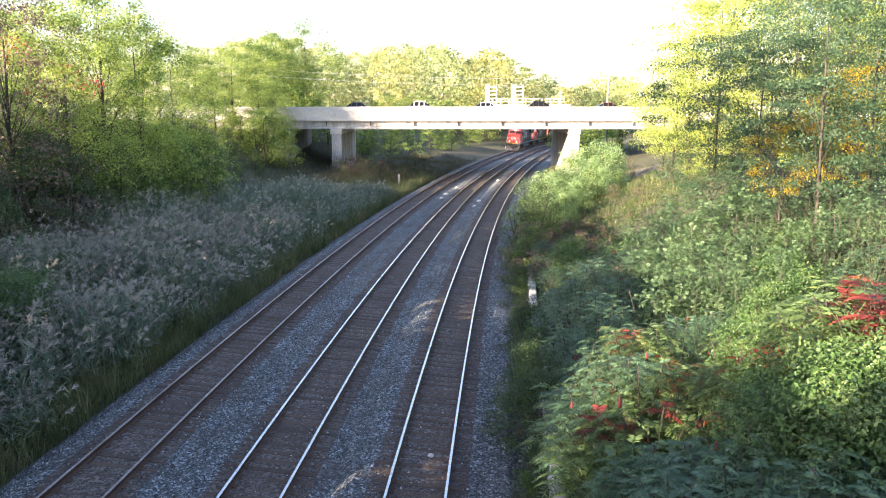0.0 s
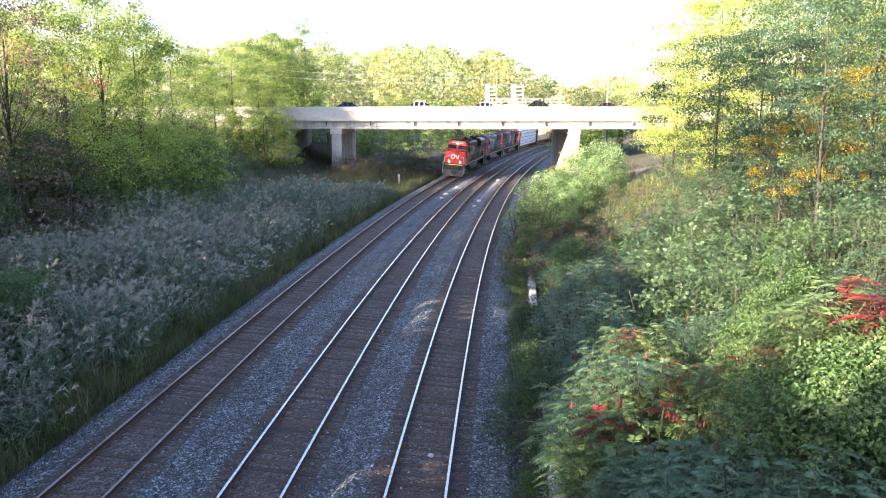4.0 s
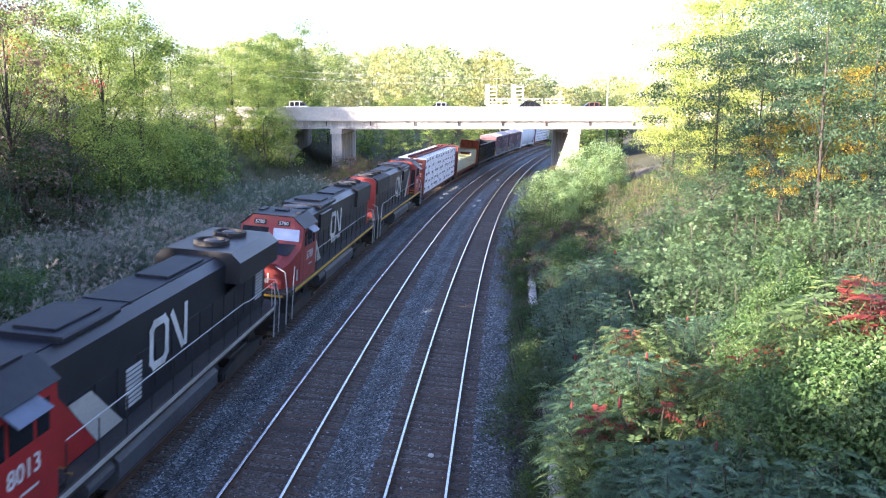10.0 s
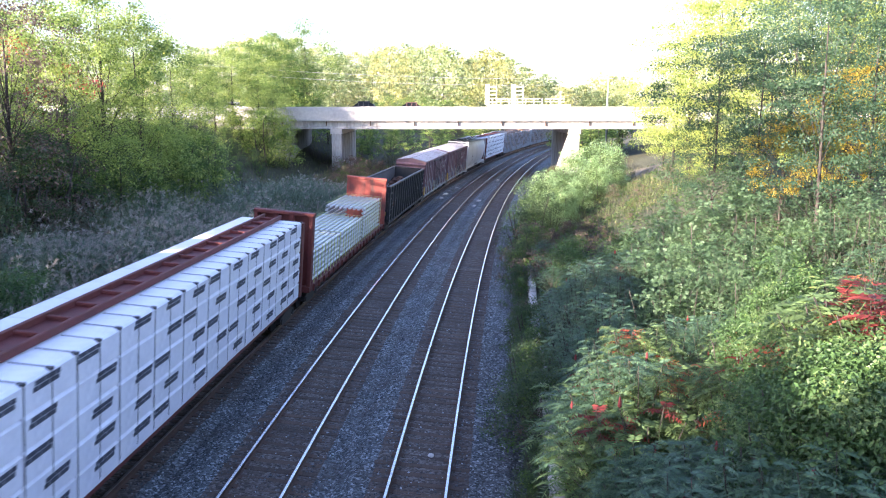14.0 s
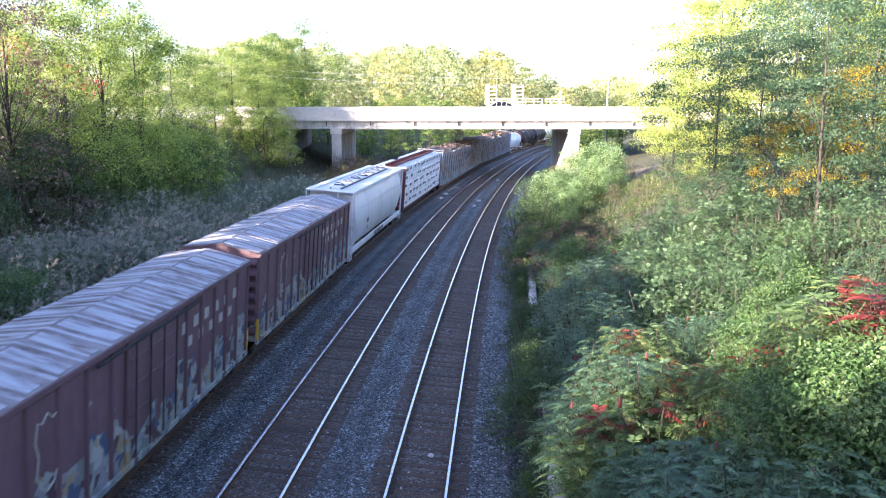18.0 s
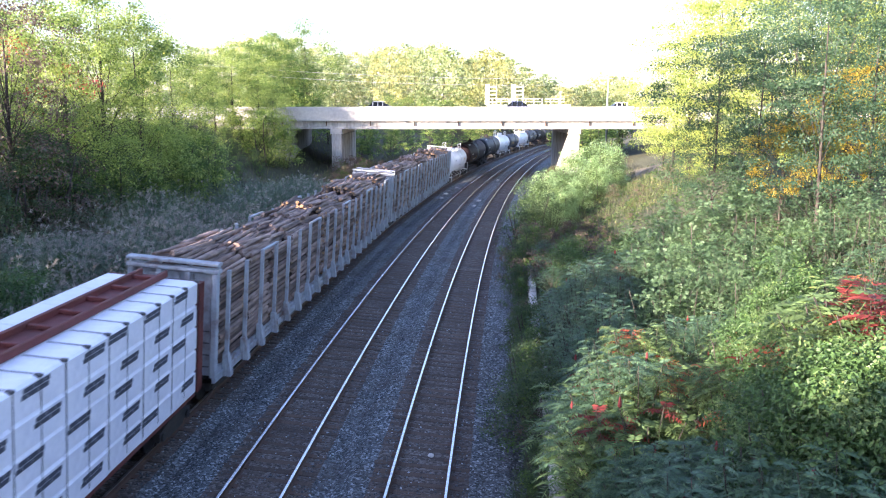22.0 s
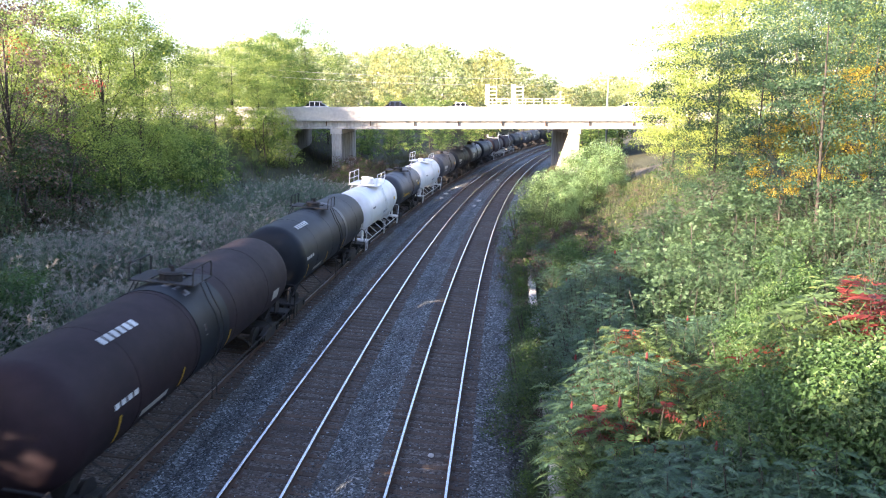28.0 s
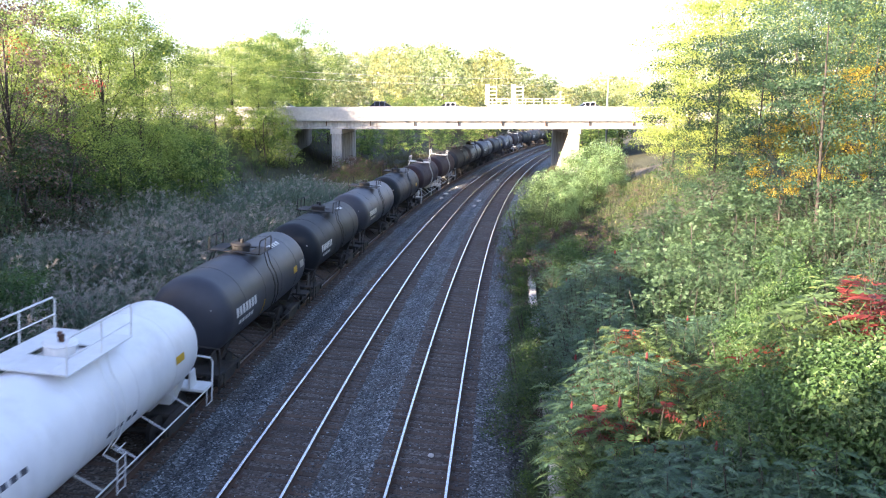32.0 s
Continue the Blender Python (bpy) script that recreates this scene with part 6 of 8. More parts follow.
def sumac(seed, h, leaf, accent_share, label, fronds=10, wide=0.5):
    """Several bare leaning stems, each with a rosette of long feather-like leaves."""
    rng = np.random.default_rng(seed)
    t = thing("sumac_shrub", label, "shrub", "sumac on the bank")
    g = Geo()
    bs, ws, cones = [], [], []
    for i in range(14):
        a = i * 2.4 + rng.uniform(-0.4, 0.4)
        r = (0.10 + 0.9 * (i / 13) ** 0.7) * h * wide
        top = Vector((r * math.cos(a), r * math.sin(a), h * (1.0 - 0.45 * (i / 13) ** 1.6) * rng.uniform(0.86, 1.0)))
        mid = Vector((top.x * 0.35, top.y * 0.35, top.z * 0.55))
        g.tube([(top.x * 0.1, top.y * 0.1, -0.2), mid, top], [0.024, 0.017, 0.01], 4)
        for j in range(fronds):
            w = 2.4 * j + rng.uniform(-0.4, 0.4)
            bs.append(tuple(top - Vector((0, 0, 0.045 * j))))
            ws.append((math.cos(w), math.sin(w), 0.55 - 0.06 * j + rng.uniform(-0.2, 0.2)))
        for j in range(6):
            w = rng.uniform(0, 6.28)
            p = Vector((top.x * 0.3, top.y * 0.3, 0.3)).lerp(top, rng.uniform(0.25, 0.92))
            bs.append(tuple(p))
            ws.append((math.cos(w), math.sin(w), rng.uniform(-0.2, 0.5)))
        if rng.random() < 0.05:
            cones.append(top)
    part("trunk", g, M_STEM, t, smooth=True)
    q = frond_quads(rng, np.array(bs), np.array(ws), 0.56, 9, 0.15, 0.3, 0.6)
    n = len(bs)
    spots = np.array(bs)[rng.permutation(n)[:3]]
    near = np.min(np.linalg.norm(np.array(bs)[:, None] - spots[None], axis=2), axis=1)
    red = near < np.quantile(near, accent_share) if accent_share else np.zeros(n, bool)
    idx = np.tile(red, 20).astype(np.int32)
    ob = new("foliage", np_mesh("foliage", q, [M_LEAF[leaf], M_LEAF["red"]], idx))
    ob.parent = t
    for c in cones[:4]:
        part("seed_cone", Geo().lathe([(0, 0.01), (0.04, 0.035), (0.12, 0.03), (0.2, 0.008)], 7, 2, (c.x, c.y, c.z)), M_CONE, t, "dark red seed cone")
    return t


M_CONE = surface("sumac_seed", (0.14, 0.02, 0.02), 0.95, grain=60, amount=0.4, bump=0.8, bump_scale=90)


class Stand:
    """Hands out copies of a few built plants: the first call of each uses the plant itself."""

    def __init__(self, plants):
        self.plants, self.used, self.i = plants, set(), 0

    def put(self, x, y, z, scale=1.0, turn=None, label=""):
        p = self.plants[self.i % len(self.plants)]
        self.i += 1
        turn = (self.i * 137.5) % 360 if turn is None else turn
        m = pose(x, y, z, 0, 0, turn) @ Matrix.Scale(scale, 4)
        if p.name in self.used:
            ob = copy_thing(p, pose(0, 0, 0))
            ob.matrix_basis = m
        else:
            self.used.add(p.name)
            ob = p
            ob.matrix_basis = m
        return tagged(ob, label)


ash = Stand([tree("ash_tree", "tall broadleaf tree turning yellow-green on the embankment", 11 + i, 13, 1.6, 4.5, 62, 330, 1.15, 0.135, "yellow_green", girth=0.13, accent="green", share=0.25) for i in range(3)])
elm = Stand([tree("elm_tree", "green broadleaf tree with a full rounded crown", 31 + i, 12, 1.4, 4.5, 54, 240, 1.3, 0.165, "green", girth=0.11, accent="yellow_green", share=0.45) for i in range(3)])
thicket = Stand([tree("hawthorn_bush", "dense dark green bush on the embankment slope", 51 + i, 5.0, 0.3, 2.6, 40, 190, 0.85, 0.12, "deep", shape="bush", girth=0.07, stems=3, accent="green", share=0.22) for i in range(3)])
gold = Stand([tree("golden_bush", "yellow-green bush with thin arching branches", 61 + i, 4.6, 0.3, 2.3, 34, 140, 0.85, 0.15, "yellow_green", shape="bush", girth=0.05, stems=3, accent="green", share=0.4) for i in range(2)])
red_maple = Stand([tree("maple_tree", "maple with sparse brown leaves and patches of red", 71, 12, 6.0, 4.0, 44, 130, 1.0, 0.14, "brown", girth=0.15, accent="red", share=0.25)])
locust = Stand([tree("locust_tree", "slender locust tree with fine feathered blue-green leaves", 81 + i, 13, 3.2, 4.4, 50, 330, 1.25, 0.115, "blue_green", shape="loose", girth=0.085, flat=0.34) for i in range(3)])
young_locust = Stand([tree("young_locust", "young locust bush with pale feathered leaves down to the ground", 85 + i, 5.0, 0.3, 1.9, 64, 12, 0.55, 0.105, "young_locust", kind="frond", shape="bush", girth=0.022, stems=2) for i in range(2)])
yellow_tree = Stand([tree("yellow_maple", "bright yellow autumn tree behind the locusts", 91 + i, 12, 1.5, 4.3, 56, 260, 1.3, 0.15, "yellow", girth=0.12, accent="yellow_green", share=0.4) for i in range(2)])
amber = Stand([tree("amber_maple", "small maple with glowing orange and yellow leaves", 95, 12, 6.0, 4.2, 36, 220, 1.1, 0.16, "orange", girth=0.14, accent="yellow", share=0.4)])
willow = Stand([tree("willow_bush", "pale green willow bush beside the track", 101 + i, 4.2, 0.1, 2.2, 44, 170, 0.72, 0.13, "willow", shape="bush", girth=0.03, stems=3, accent="lit_sumac", share=0.3) for i in range(2)])
brush = Stand([tree("bramble_bush", "low brown and green bramble bush", 111 + i, 1.7, 0.1, 1.5, 24, 90, 0.4, 0.10, "brown", shape="bush", girth=0.03, stems=3, accent="green", share=0.35) for i in range(2)])
tall_vine = Stand([tree("vine_thicket", "tall thicket overgrown with broad-leaved bright green vine", 125 + i, 5.4, 0.2, 1.9, 74, 100, 0.62, 0.105, "vine", shape="bush", girth=0.03, stems=3, accent="lit_sumac", share=0.1, fine=True) for i in range(2)])
vine = Stand([tree("vine_bush", "leafy bright green bush with broad leaves", 121 + i, 3.4, 0.1, 2.0, 52, 100, 0.62, 0.12, "vine", shape="bush", girth=0.02, stems=3, accent="lit_sumac", share=0.1) for i in range(2)])
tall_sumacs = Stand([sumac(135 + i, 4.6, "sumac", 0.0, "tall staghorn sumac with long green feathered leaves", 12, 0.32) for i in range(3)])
tall_pale_sumacs = Stand([sumac(145 + i, 4.4, "lit_sumac", 0.08, "tall sumac, sunlight put into pale green leaves, orange tips", 12, 0.32) for i in range(2)])
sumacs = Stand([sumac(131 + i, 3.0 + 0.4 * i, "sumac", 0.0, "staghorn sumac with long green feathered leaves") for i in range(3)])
pale_sumacs = Stand([sumac(141 + i, 2.8, "lit_sumac", 0.10, "sumac, sunlight put into pale leaves, red at the tips") for i in range(2)])
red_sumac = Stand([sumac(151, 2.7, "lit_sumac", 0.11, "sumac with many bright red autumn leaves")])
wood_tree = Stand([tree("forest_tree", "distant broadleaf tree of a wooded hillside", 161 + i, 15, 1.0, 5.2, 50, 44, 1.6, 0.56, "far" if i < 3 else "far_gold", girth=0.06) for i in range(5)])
# out-of-view trees with oversized leaves, added to cast dense shade
shade_tree = Stand([tree("spreading_tree", "unseen broadleaf tree added to shade the line and banks", 171 + i, 12, 1.4, 4.6, 50, 50, 1.3, 0.62, "green", girth=0.2) for i in range(2)])
far_thicket = Stand([tree("far_bush", "dense green bush on the slope beyond the bridge", 181 + i, 5.0, 0.2, 2.7, 30, 44, 0.95, 0.28, "green", shape="bush", girth=0.08, stems=3, accent="yellow_green", share=0.4) for i in range(2)])


russet = Stand([tree("russet_bush", "brown and dull red bush among the green thicket", 191, 4.4, 0.2, 2.3, 40, 140, 0.75, 0.12, "brown", shape="bush", girth=0.05, stems=3, accent="deep", share=0.45)])


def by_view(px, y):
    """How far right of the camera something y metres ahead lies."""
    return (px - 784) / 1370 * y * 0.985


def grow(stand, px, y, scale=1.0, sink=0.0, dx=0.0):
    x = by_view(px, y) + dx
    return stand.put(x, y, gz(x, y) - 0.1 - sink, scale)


def reach(stand, px, y, v, tall, sink=0.1, turn=None):
    """A plant in a given direction and y metres ahead, as tall as it must be to show its top at height v."""
    x = by_view(px, y)
    top = EYE[2] - y * math.tan(radians(10.41) + math.atan((v - 441) / 1370))
    x *= (y * math.cos(radians(10.41)) - (top - EYE[2]) * math.sin(radians(10.41))) / (y * 0.985)
    z = gz(x, y) - sink
    return stand.put(x, y, z, max(0.3, (top - z) / tall), turn)


# the slope beyond the reeds: tall trees, then bushes towards the reeds
for px, y, v in ((165, 56, -40), (235, 62, 15), (95, 52, 5), (300, 74, 70), (-70, 56, -60), (130, 66, -30), (275, 84, 62), (405, 101, 82), (455, 102, 110), (375, 98, 120), (480, 103, 155)):
    reach(ash, px, y, v, 13.6)
for px, y, v in ((20, 62, 20), (345, 100, 92), (480, 140, 50), (540, 142, 36), (440, 128, 70), (235, 140, 60), (150, 110, 110), (-30, 80, 0)):
    reach(elm, px, y, v, 12.6)
reach(red_maple, -8, 46, -20, 12.6)
rng = np.random.default_rng(5)
for px, y, v in ((30, 45, 300), (110, 48, 268), (185, 54, 250), (-40, 40, 290), (60, 56, 225), (250, 62, 262), (160, 62, 215), (235, 70, 225), (320, 72, 262), (20, 66, 190),
                 (370, 80, 262), (410, 86, 250), (330, 84, 215), (450, 93, 262), (480, 98, 268), (445, 101, 235), (500, 101, 285), (400, 95, 225), (90, 66, 205), (-20, 54, 220), (290, 66, 300), (140, 50, 320), (205, 56, 310), (330, 70, 275), (375, 78, 285), (420, 82, 290), (300, 76, 235), (345, 86, 240), (460, 90, 300)):
    reach(thicket, px, y, v, 5.5)
for px, y, v in ((265, 66, 215), (310, 68, 228), (350, 72, 225), (330, 66, 285), (385, 72, 290), (500, 100, 225), (470, 98, 190), (275, 62, 310), (500, 82, 322), (410, 98, 190)):
    reach(gold, px, y, v, 5.0)
for px, y, v in ((42, 46, 235), (80, 48, 225), (5, 44, 290), (95, 44, 355)):
    reach(russet, px, y, v, 4.8)
for px, y, v in ((28, 30, 470), (8, 28, 500), (55, 33, 490), (110, 36, 452)):
    reach(vine, px, y, v, 3.8)
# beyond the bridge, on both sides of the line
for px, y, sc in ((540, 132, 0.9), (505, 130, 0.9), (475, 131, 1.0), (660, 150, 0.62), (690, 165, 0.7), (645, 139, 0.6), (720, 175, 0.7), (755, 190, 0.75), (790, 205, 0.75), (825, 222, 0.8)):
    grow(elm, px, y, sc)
# last five are added to block light from behind the left span
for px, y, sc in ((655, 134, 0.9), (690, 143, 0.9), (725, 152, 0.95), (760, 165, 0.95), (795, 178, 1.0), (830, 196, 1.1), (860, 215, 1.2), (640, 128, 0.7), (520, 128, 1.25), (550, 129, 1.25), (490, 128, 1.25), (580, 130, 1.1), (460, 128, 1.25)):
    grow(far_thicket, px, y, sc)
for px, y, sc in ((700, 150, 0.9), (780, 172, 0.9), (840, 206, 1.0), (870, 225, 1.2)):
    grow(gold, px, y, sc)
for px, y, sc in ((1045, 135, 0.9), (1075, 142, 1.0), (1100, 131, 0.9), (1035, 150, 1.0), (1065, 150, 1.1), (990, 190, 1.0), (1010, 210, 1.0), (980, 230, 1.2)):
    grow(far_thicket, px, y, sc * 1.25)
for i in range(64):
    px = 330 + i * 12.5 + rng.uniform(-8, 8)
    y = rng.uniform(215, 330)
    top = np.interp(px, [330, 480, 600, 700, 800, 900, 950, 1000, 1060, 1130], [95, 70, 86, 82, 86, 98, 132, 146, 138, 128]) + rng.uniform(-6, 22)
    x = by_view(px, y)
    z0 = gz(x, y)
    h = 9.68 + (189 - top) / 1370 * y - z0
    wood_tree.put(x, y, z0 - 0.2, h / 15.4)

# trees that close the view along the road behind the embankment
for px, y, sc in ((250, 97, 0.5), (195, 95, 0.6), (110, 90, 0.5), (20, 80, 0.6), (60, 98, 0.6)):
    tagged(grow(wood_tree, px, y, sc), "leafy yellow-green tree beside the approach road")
# the bank beside the third track: pale willows by the bridge, weeds, then sumac, locust and vines towards the camera
for px, y, v in ((1048, 72, 250), (1085, 76, 258), (1015, 68, 268), (990, 66, 300), (1060, 66, 285), (962, 62, 306), (1025, 63, 312), (975, 58, 345), (1090, 69, 300), (1005, 60, 335)):
    reach(willow, px, y, v, 4.6, 0.25)
for px, y, v in ((945, 57, 318), (935, 52, 352), (940, 47, 395), (925, 44, 430)):
    reach(thicket, px, y, v, 5.5)
for px, y, v in ((935, 50, 400), (965, 50, 405), (1000, 52, 392), (1040, 54, 388), (1075, 56, 382), (955, 44, 440), (990, 45, 432), (1030, 47, 415), (1065, 50, 402), (1100, 58, 372), (1115, 52, 385), (1140, 56, 368), (1090, 47, 410), (930, 43, 455), (970, 40, 462)):
    reach(brush, px, y, v, 1.9)
for px, y, v in ((1085, 62, 352), (1130, 58, 345), (1180, 60, 338)):
    reach(russet, px, y, v, 4.8)
# low cover all over the near bank
_brng = random.Random(8)
_s = -10.0
while _s < 24:
    _lat = 9.2 + _brng.uniform(0, 0.5)
    while _lat < 21:
        s, lat = _s + _brng.uniform(-0.7, 0.7), _lat + _brng.uniform(-0.5, 0.5)
        k = _brng.random()
        (sumacs if k < 0.6 else vine if k < 0.8 else brush).put(*place(s, lat, -0.15), _brng.uniform(0.5, 0.7))
        _lat += 2.3
    _s += 2.3
# dark sumac round the end of the wall
for px, y, v in ((1008, 27, 478), (1030, 26, 462), (1060, 27, 440), (1095, 28, 425), (1030, 23.5, 520), (1065, 23.5, 492), (1100, 25, 470), (1135, 27, 442), (1020, 22, 560), (1055, 21, 560), (1080, 22, 520)):
    reach(tall_sumacs, px, y, v, 4.75)
# pale young locusts above them
for px, y, v in ((1130, 31, 400), (1165, 30, 392), (1205, 29, 372), (1250, 28, 360), (1300, 28, 340), (1350, 27, 345), (1140, 27, 440), (1190, 26, 432), (1240, 25, 425), (1290, 24, 420), (1340, 24, 410), (1400, 25, 390), (1450, 24, 372), (1510, 23, 350), (1560, 22, 345),
                 (1170, 23, 478), (1225, 22.5, 470), (1280, 22, 462), (1330, 21, 470), (1385, 21, 440), (1180, 34, 350), (1235, 33, 338), (1440, 28, 330), (1530, 27, 318)):
    reach(young_locust, px, y, v, 5.2)
# sumac with sunlight put into its paler leaf colour, and orange tips
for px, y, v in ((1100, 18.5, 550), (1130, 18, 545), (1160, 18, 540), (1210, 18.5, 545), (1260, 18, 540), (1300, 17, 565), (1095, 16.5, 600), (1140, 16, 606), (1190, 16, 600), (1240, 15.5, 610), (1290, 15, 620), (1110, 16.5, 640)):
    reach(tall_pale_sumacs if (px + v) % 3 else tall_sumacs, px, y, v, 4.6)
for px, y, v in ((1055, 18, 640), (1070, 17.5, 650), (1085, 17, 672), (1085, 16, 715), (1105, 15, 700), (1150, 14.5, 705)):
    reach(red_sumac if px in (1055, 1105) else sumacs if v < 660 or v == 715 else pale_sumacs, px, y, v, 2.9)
# vine thicket and the sumac that reddens above it
for px, y, v in ((1365, 12.5, 655), (1400, 12, 625), (1450, 11.5, 612), (1505, 11, 615), (1560, 10.5, 600), (1390, 11, 690), (1440, 10.5, 672), (1500, 10, 676), (1555, 9.6, 672), (1610, 10, 600)):
    reach(tall_vine, px, y, v, 5.7)
for px, y, v in ((1500, 13.5, 482), (1565, 13, 474), (1600, 12.5, 480), (1330, 14.5, 615)):
    reach(red_sumac, px, y, v, 2.85)
for px, y, v in ((1440, 14.5, 508), (1530, 14.5, 450), (1470, 13.2, 545)):
    reach(tall_pale_sumacs, px, y, v, 4.5)
for px, y, v in ((1385, 17, 500), (1345, 17, 520), (1425, 17, 470), (1370, 14.5, 570), (1320, 15.5, 560)):
    reach(tall_vine, px, y, v, 5.7)
# shaded sumac nearest to the camera, in the darker leaf colour
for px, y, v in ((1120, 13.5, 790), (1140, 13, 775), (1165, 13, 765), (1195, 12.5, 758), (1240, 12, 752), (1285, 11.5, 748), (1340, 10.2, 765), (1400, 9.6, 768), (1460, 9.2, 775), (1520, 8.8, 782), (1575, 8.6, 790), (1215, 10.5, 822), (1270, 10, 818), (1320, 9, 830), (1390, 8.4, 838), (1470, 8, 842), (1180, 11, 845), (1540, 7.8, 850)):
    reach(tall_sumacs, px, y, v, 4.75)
# tall locusts, with yellow and amber crowns showing between them
for px, y, v in ((1362, 33, 40), (1478, 27, -60), (1415, 37, -20), (1580, 28, -80), (1275, 38, 70), (1640, 26, -60)):
    reach(locust, px, y, v, 13.4)
for px, y, v in ((1235, 62, -10), (1285, 58, -40), (1205, 68, 60), (1260, 52, 215), (1330, 60, -30), (1225, 56, 240), (1380, 56, -20), (1440, 58, -40), (1300, 50, 230), (1180, 76, 135), (1520, 55, -60)):
    reach(yellow_tree, px, y, v, 12.6)
for px, y, v in ((1395, 31.5, 215), (1510, 31, 120), (1555, 32, 90), (1485, 30.5, 215), (1400, 40, 205)):
    reach(amber, px, y, v, 12.6)
for s, lat, sc in ((70, 40, 1.1), (82, 46, 1.1), (46, 36, 1.2), (30, 37, 1.2), (20, 36, 1.2), (58, 40, 1.2)):
    elm.put(*place(s, lat, -0.2), sc)
# embankment goes on beside and behind the camera; unseen trees added to shade line
for s, lat, sc in ((10, -25, 0.98), (0, -21, 1.08), (-12, -24, 1.1), (-24, -20, 0.8), (-36, -25, 1.08), (-50, -21, 1.15), (4, -33, 0.75), (-16, -35, 0.65), (-40, -36, 0.7), (18, -38, 0.65), (-66, -26, 1.0)):
    shade_tree.put(*place(s, lat, -0.2), sc)
# bushes out of view, added to stop low sun reaching the tracks
for i in range(14):
    far_thicket.put(*place(-62 + i * 5.2, -19.0 - 2.5 * (i % 2), -0.2), 1.4, label="unseen bush added on the embankment to shade the line")
# heights of these added trees shape the sun patches on the bank
for x, y, sc in ((-22, 8, 1.0), (-25, 3, 1.0), (-33, -1, 0.95), (-20, 14, 0.95), (-29, 10, 0.95), (-40, 6, 0.65), (-21, -4.5, 1.13), (-19, -1, 0.86), (-24, -11, 1.25), (-25, -7.5, 1.18), (-27, 34, 0.85), (-30, 27, 1.0), (-26, 26, 0.85), (-33, 36, 0.85)):
    shade_tree.put(x, y, gz(x, y) - 0.2, sc)
# high crowns out of view, added to keep sun off the locusts
poplar = Stand([tree("poplar_tree", "unseen tall tree added to shade the locusts", 201 + i, 24, 19.0, 3.4, 44, 90, 1.2, 0.4, "green", girth=0.25) for i in range(2)])
for x, y, sc in ((-24.5, 9, 0.97), (-25, 13, 1.0), (-27, 17, 0.98)):
    poplar.put(x, y, gz(x, y) - 0.2, sc)
# more added trees out of view, tall enough to shade the left shrubs
for x, y, top in ((-42, 44, 16.5), (-45, 37, 17), (-39, 37, 15.5), (-46, 52, 17), (-40, 31, 14.5), (-49, 58, 17), (-50, 44, 18), (-36, 31, 13.5), (-52, 66, 17)):
    shade_tree.put(x, y, gz(x, y) - 0.2, (top - gz(x, y)) / 12.4)
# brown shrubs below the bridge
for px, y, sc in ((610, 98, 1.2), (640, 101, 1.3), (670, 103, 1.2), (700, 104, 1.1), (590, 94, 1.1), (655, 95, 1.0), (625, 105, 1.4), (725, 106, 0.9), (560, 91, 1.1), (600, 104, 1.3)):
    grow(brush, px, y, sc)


for px, y, v in ((942, 31, 528), (948, 26, 575), (946, 24.2, 606), (952, 21.5, 645)):
    reach(thicket, px, y, v, 5.5)
# small bushes in front of the wall and stems that lean over it
_brng = random.Random(31)
for i in range(15):
    s = -4 + i * 2.35 + _brng.uniform(-0.5, 0.5)
    (thicket if i % 3 else brush).put(*place(s, 7.25 + _brng.uniform(-0.25, 0.3), -0.1), _brng.uniform(0.28, 0.4) * (1 if i % 3 else 1.7))
for i in range(8):
    sumacs.put(*place(0.5 + i * 3.4 + _brng.uniform(-0.6, 0.6), 8.45 + _brng.uniform(-0.2, 0.2), -0.1), _brng.uniform(0.45, 0.62))


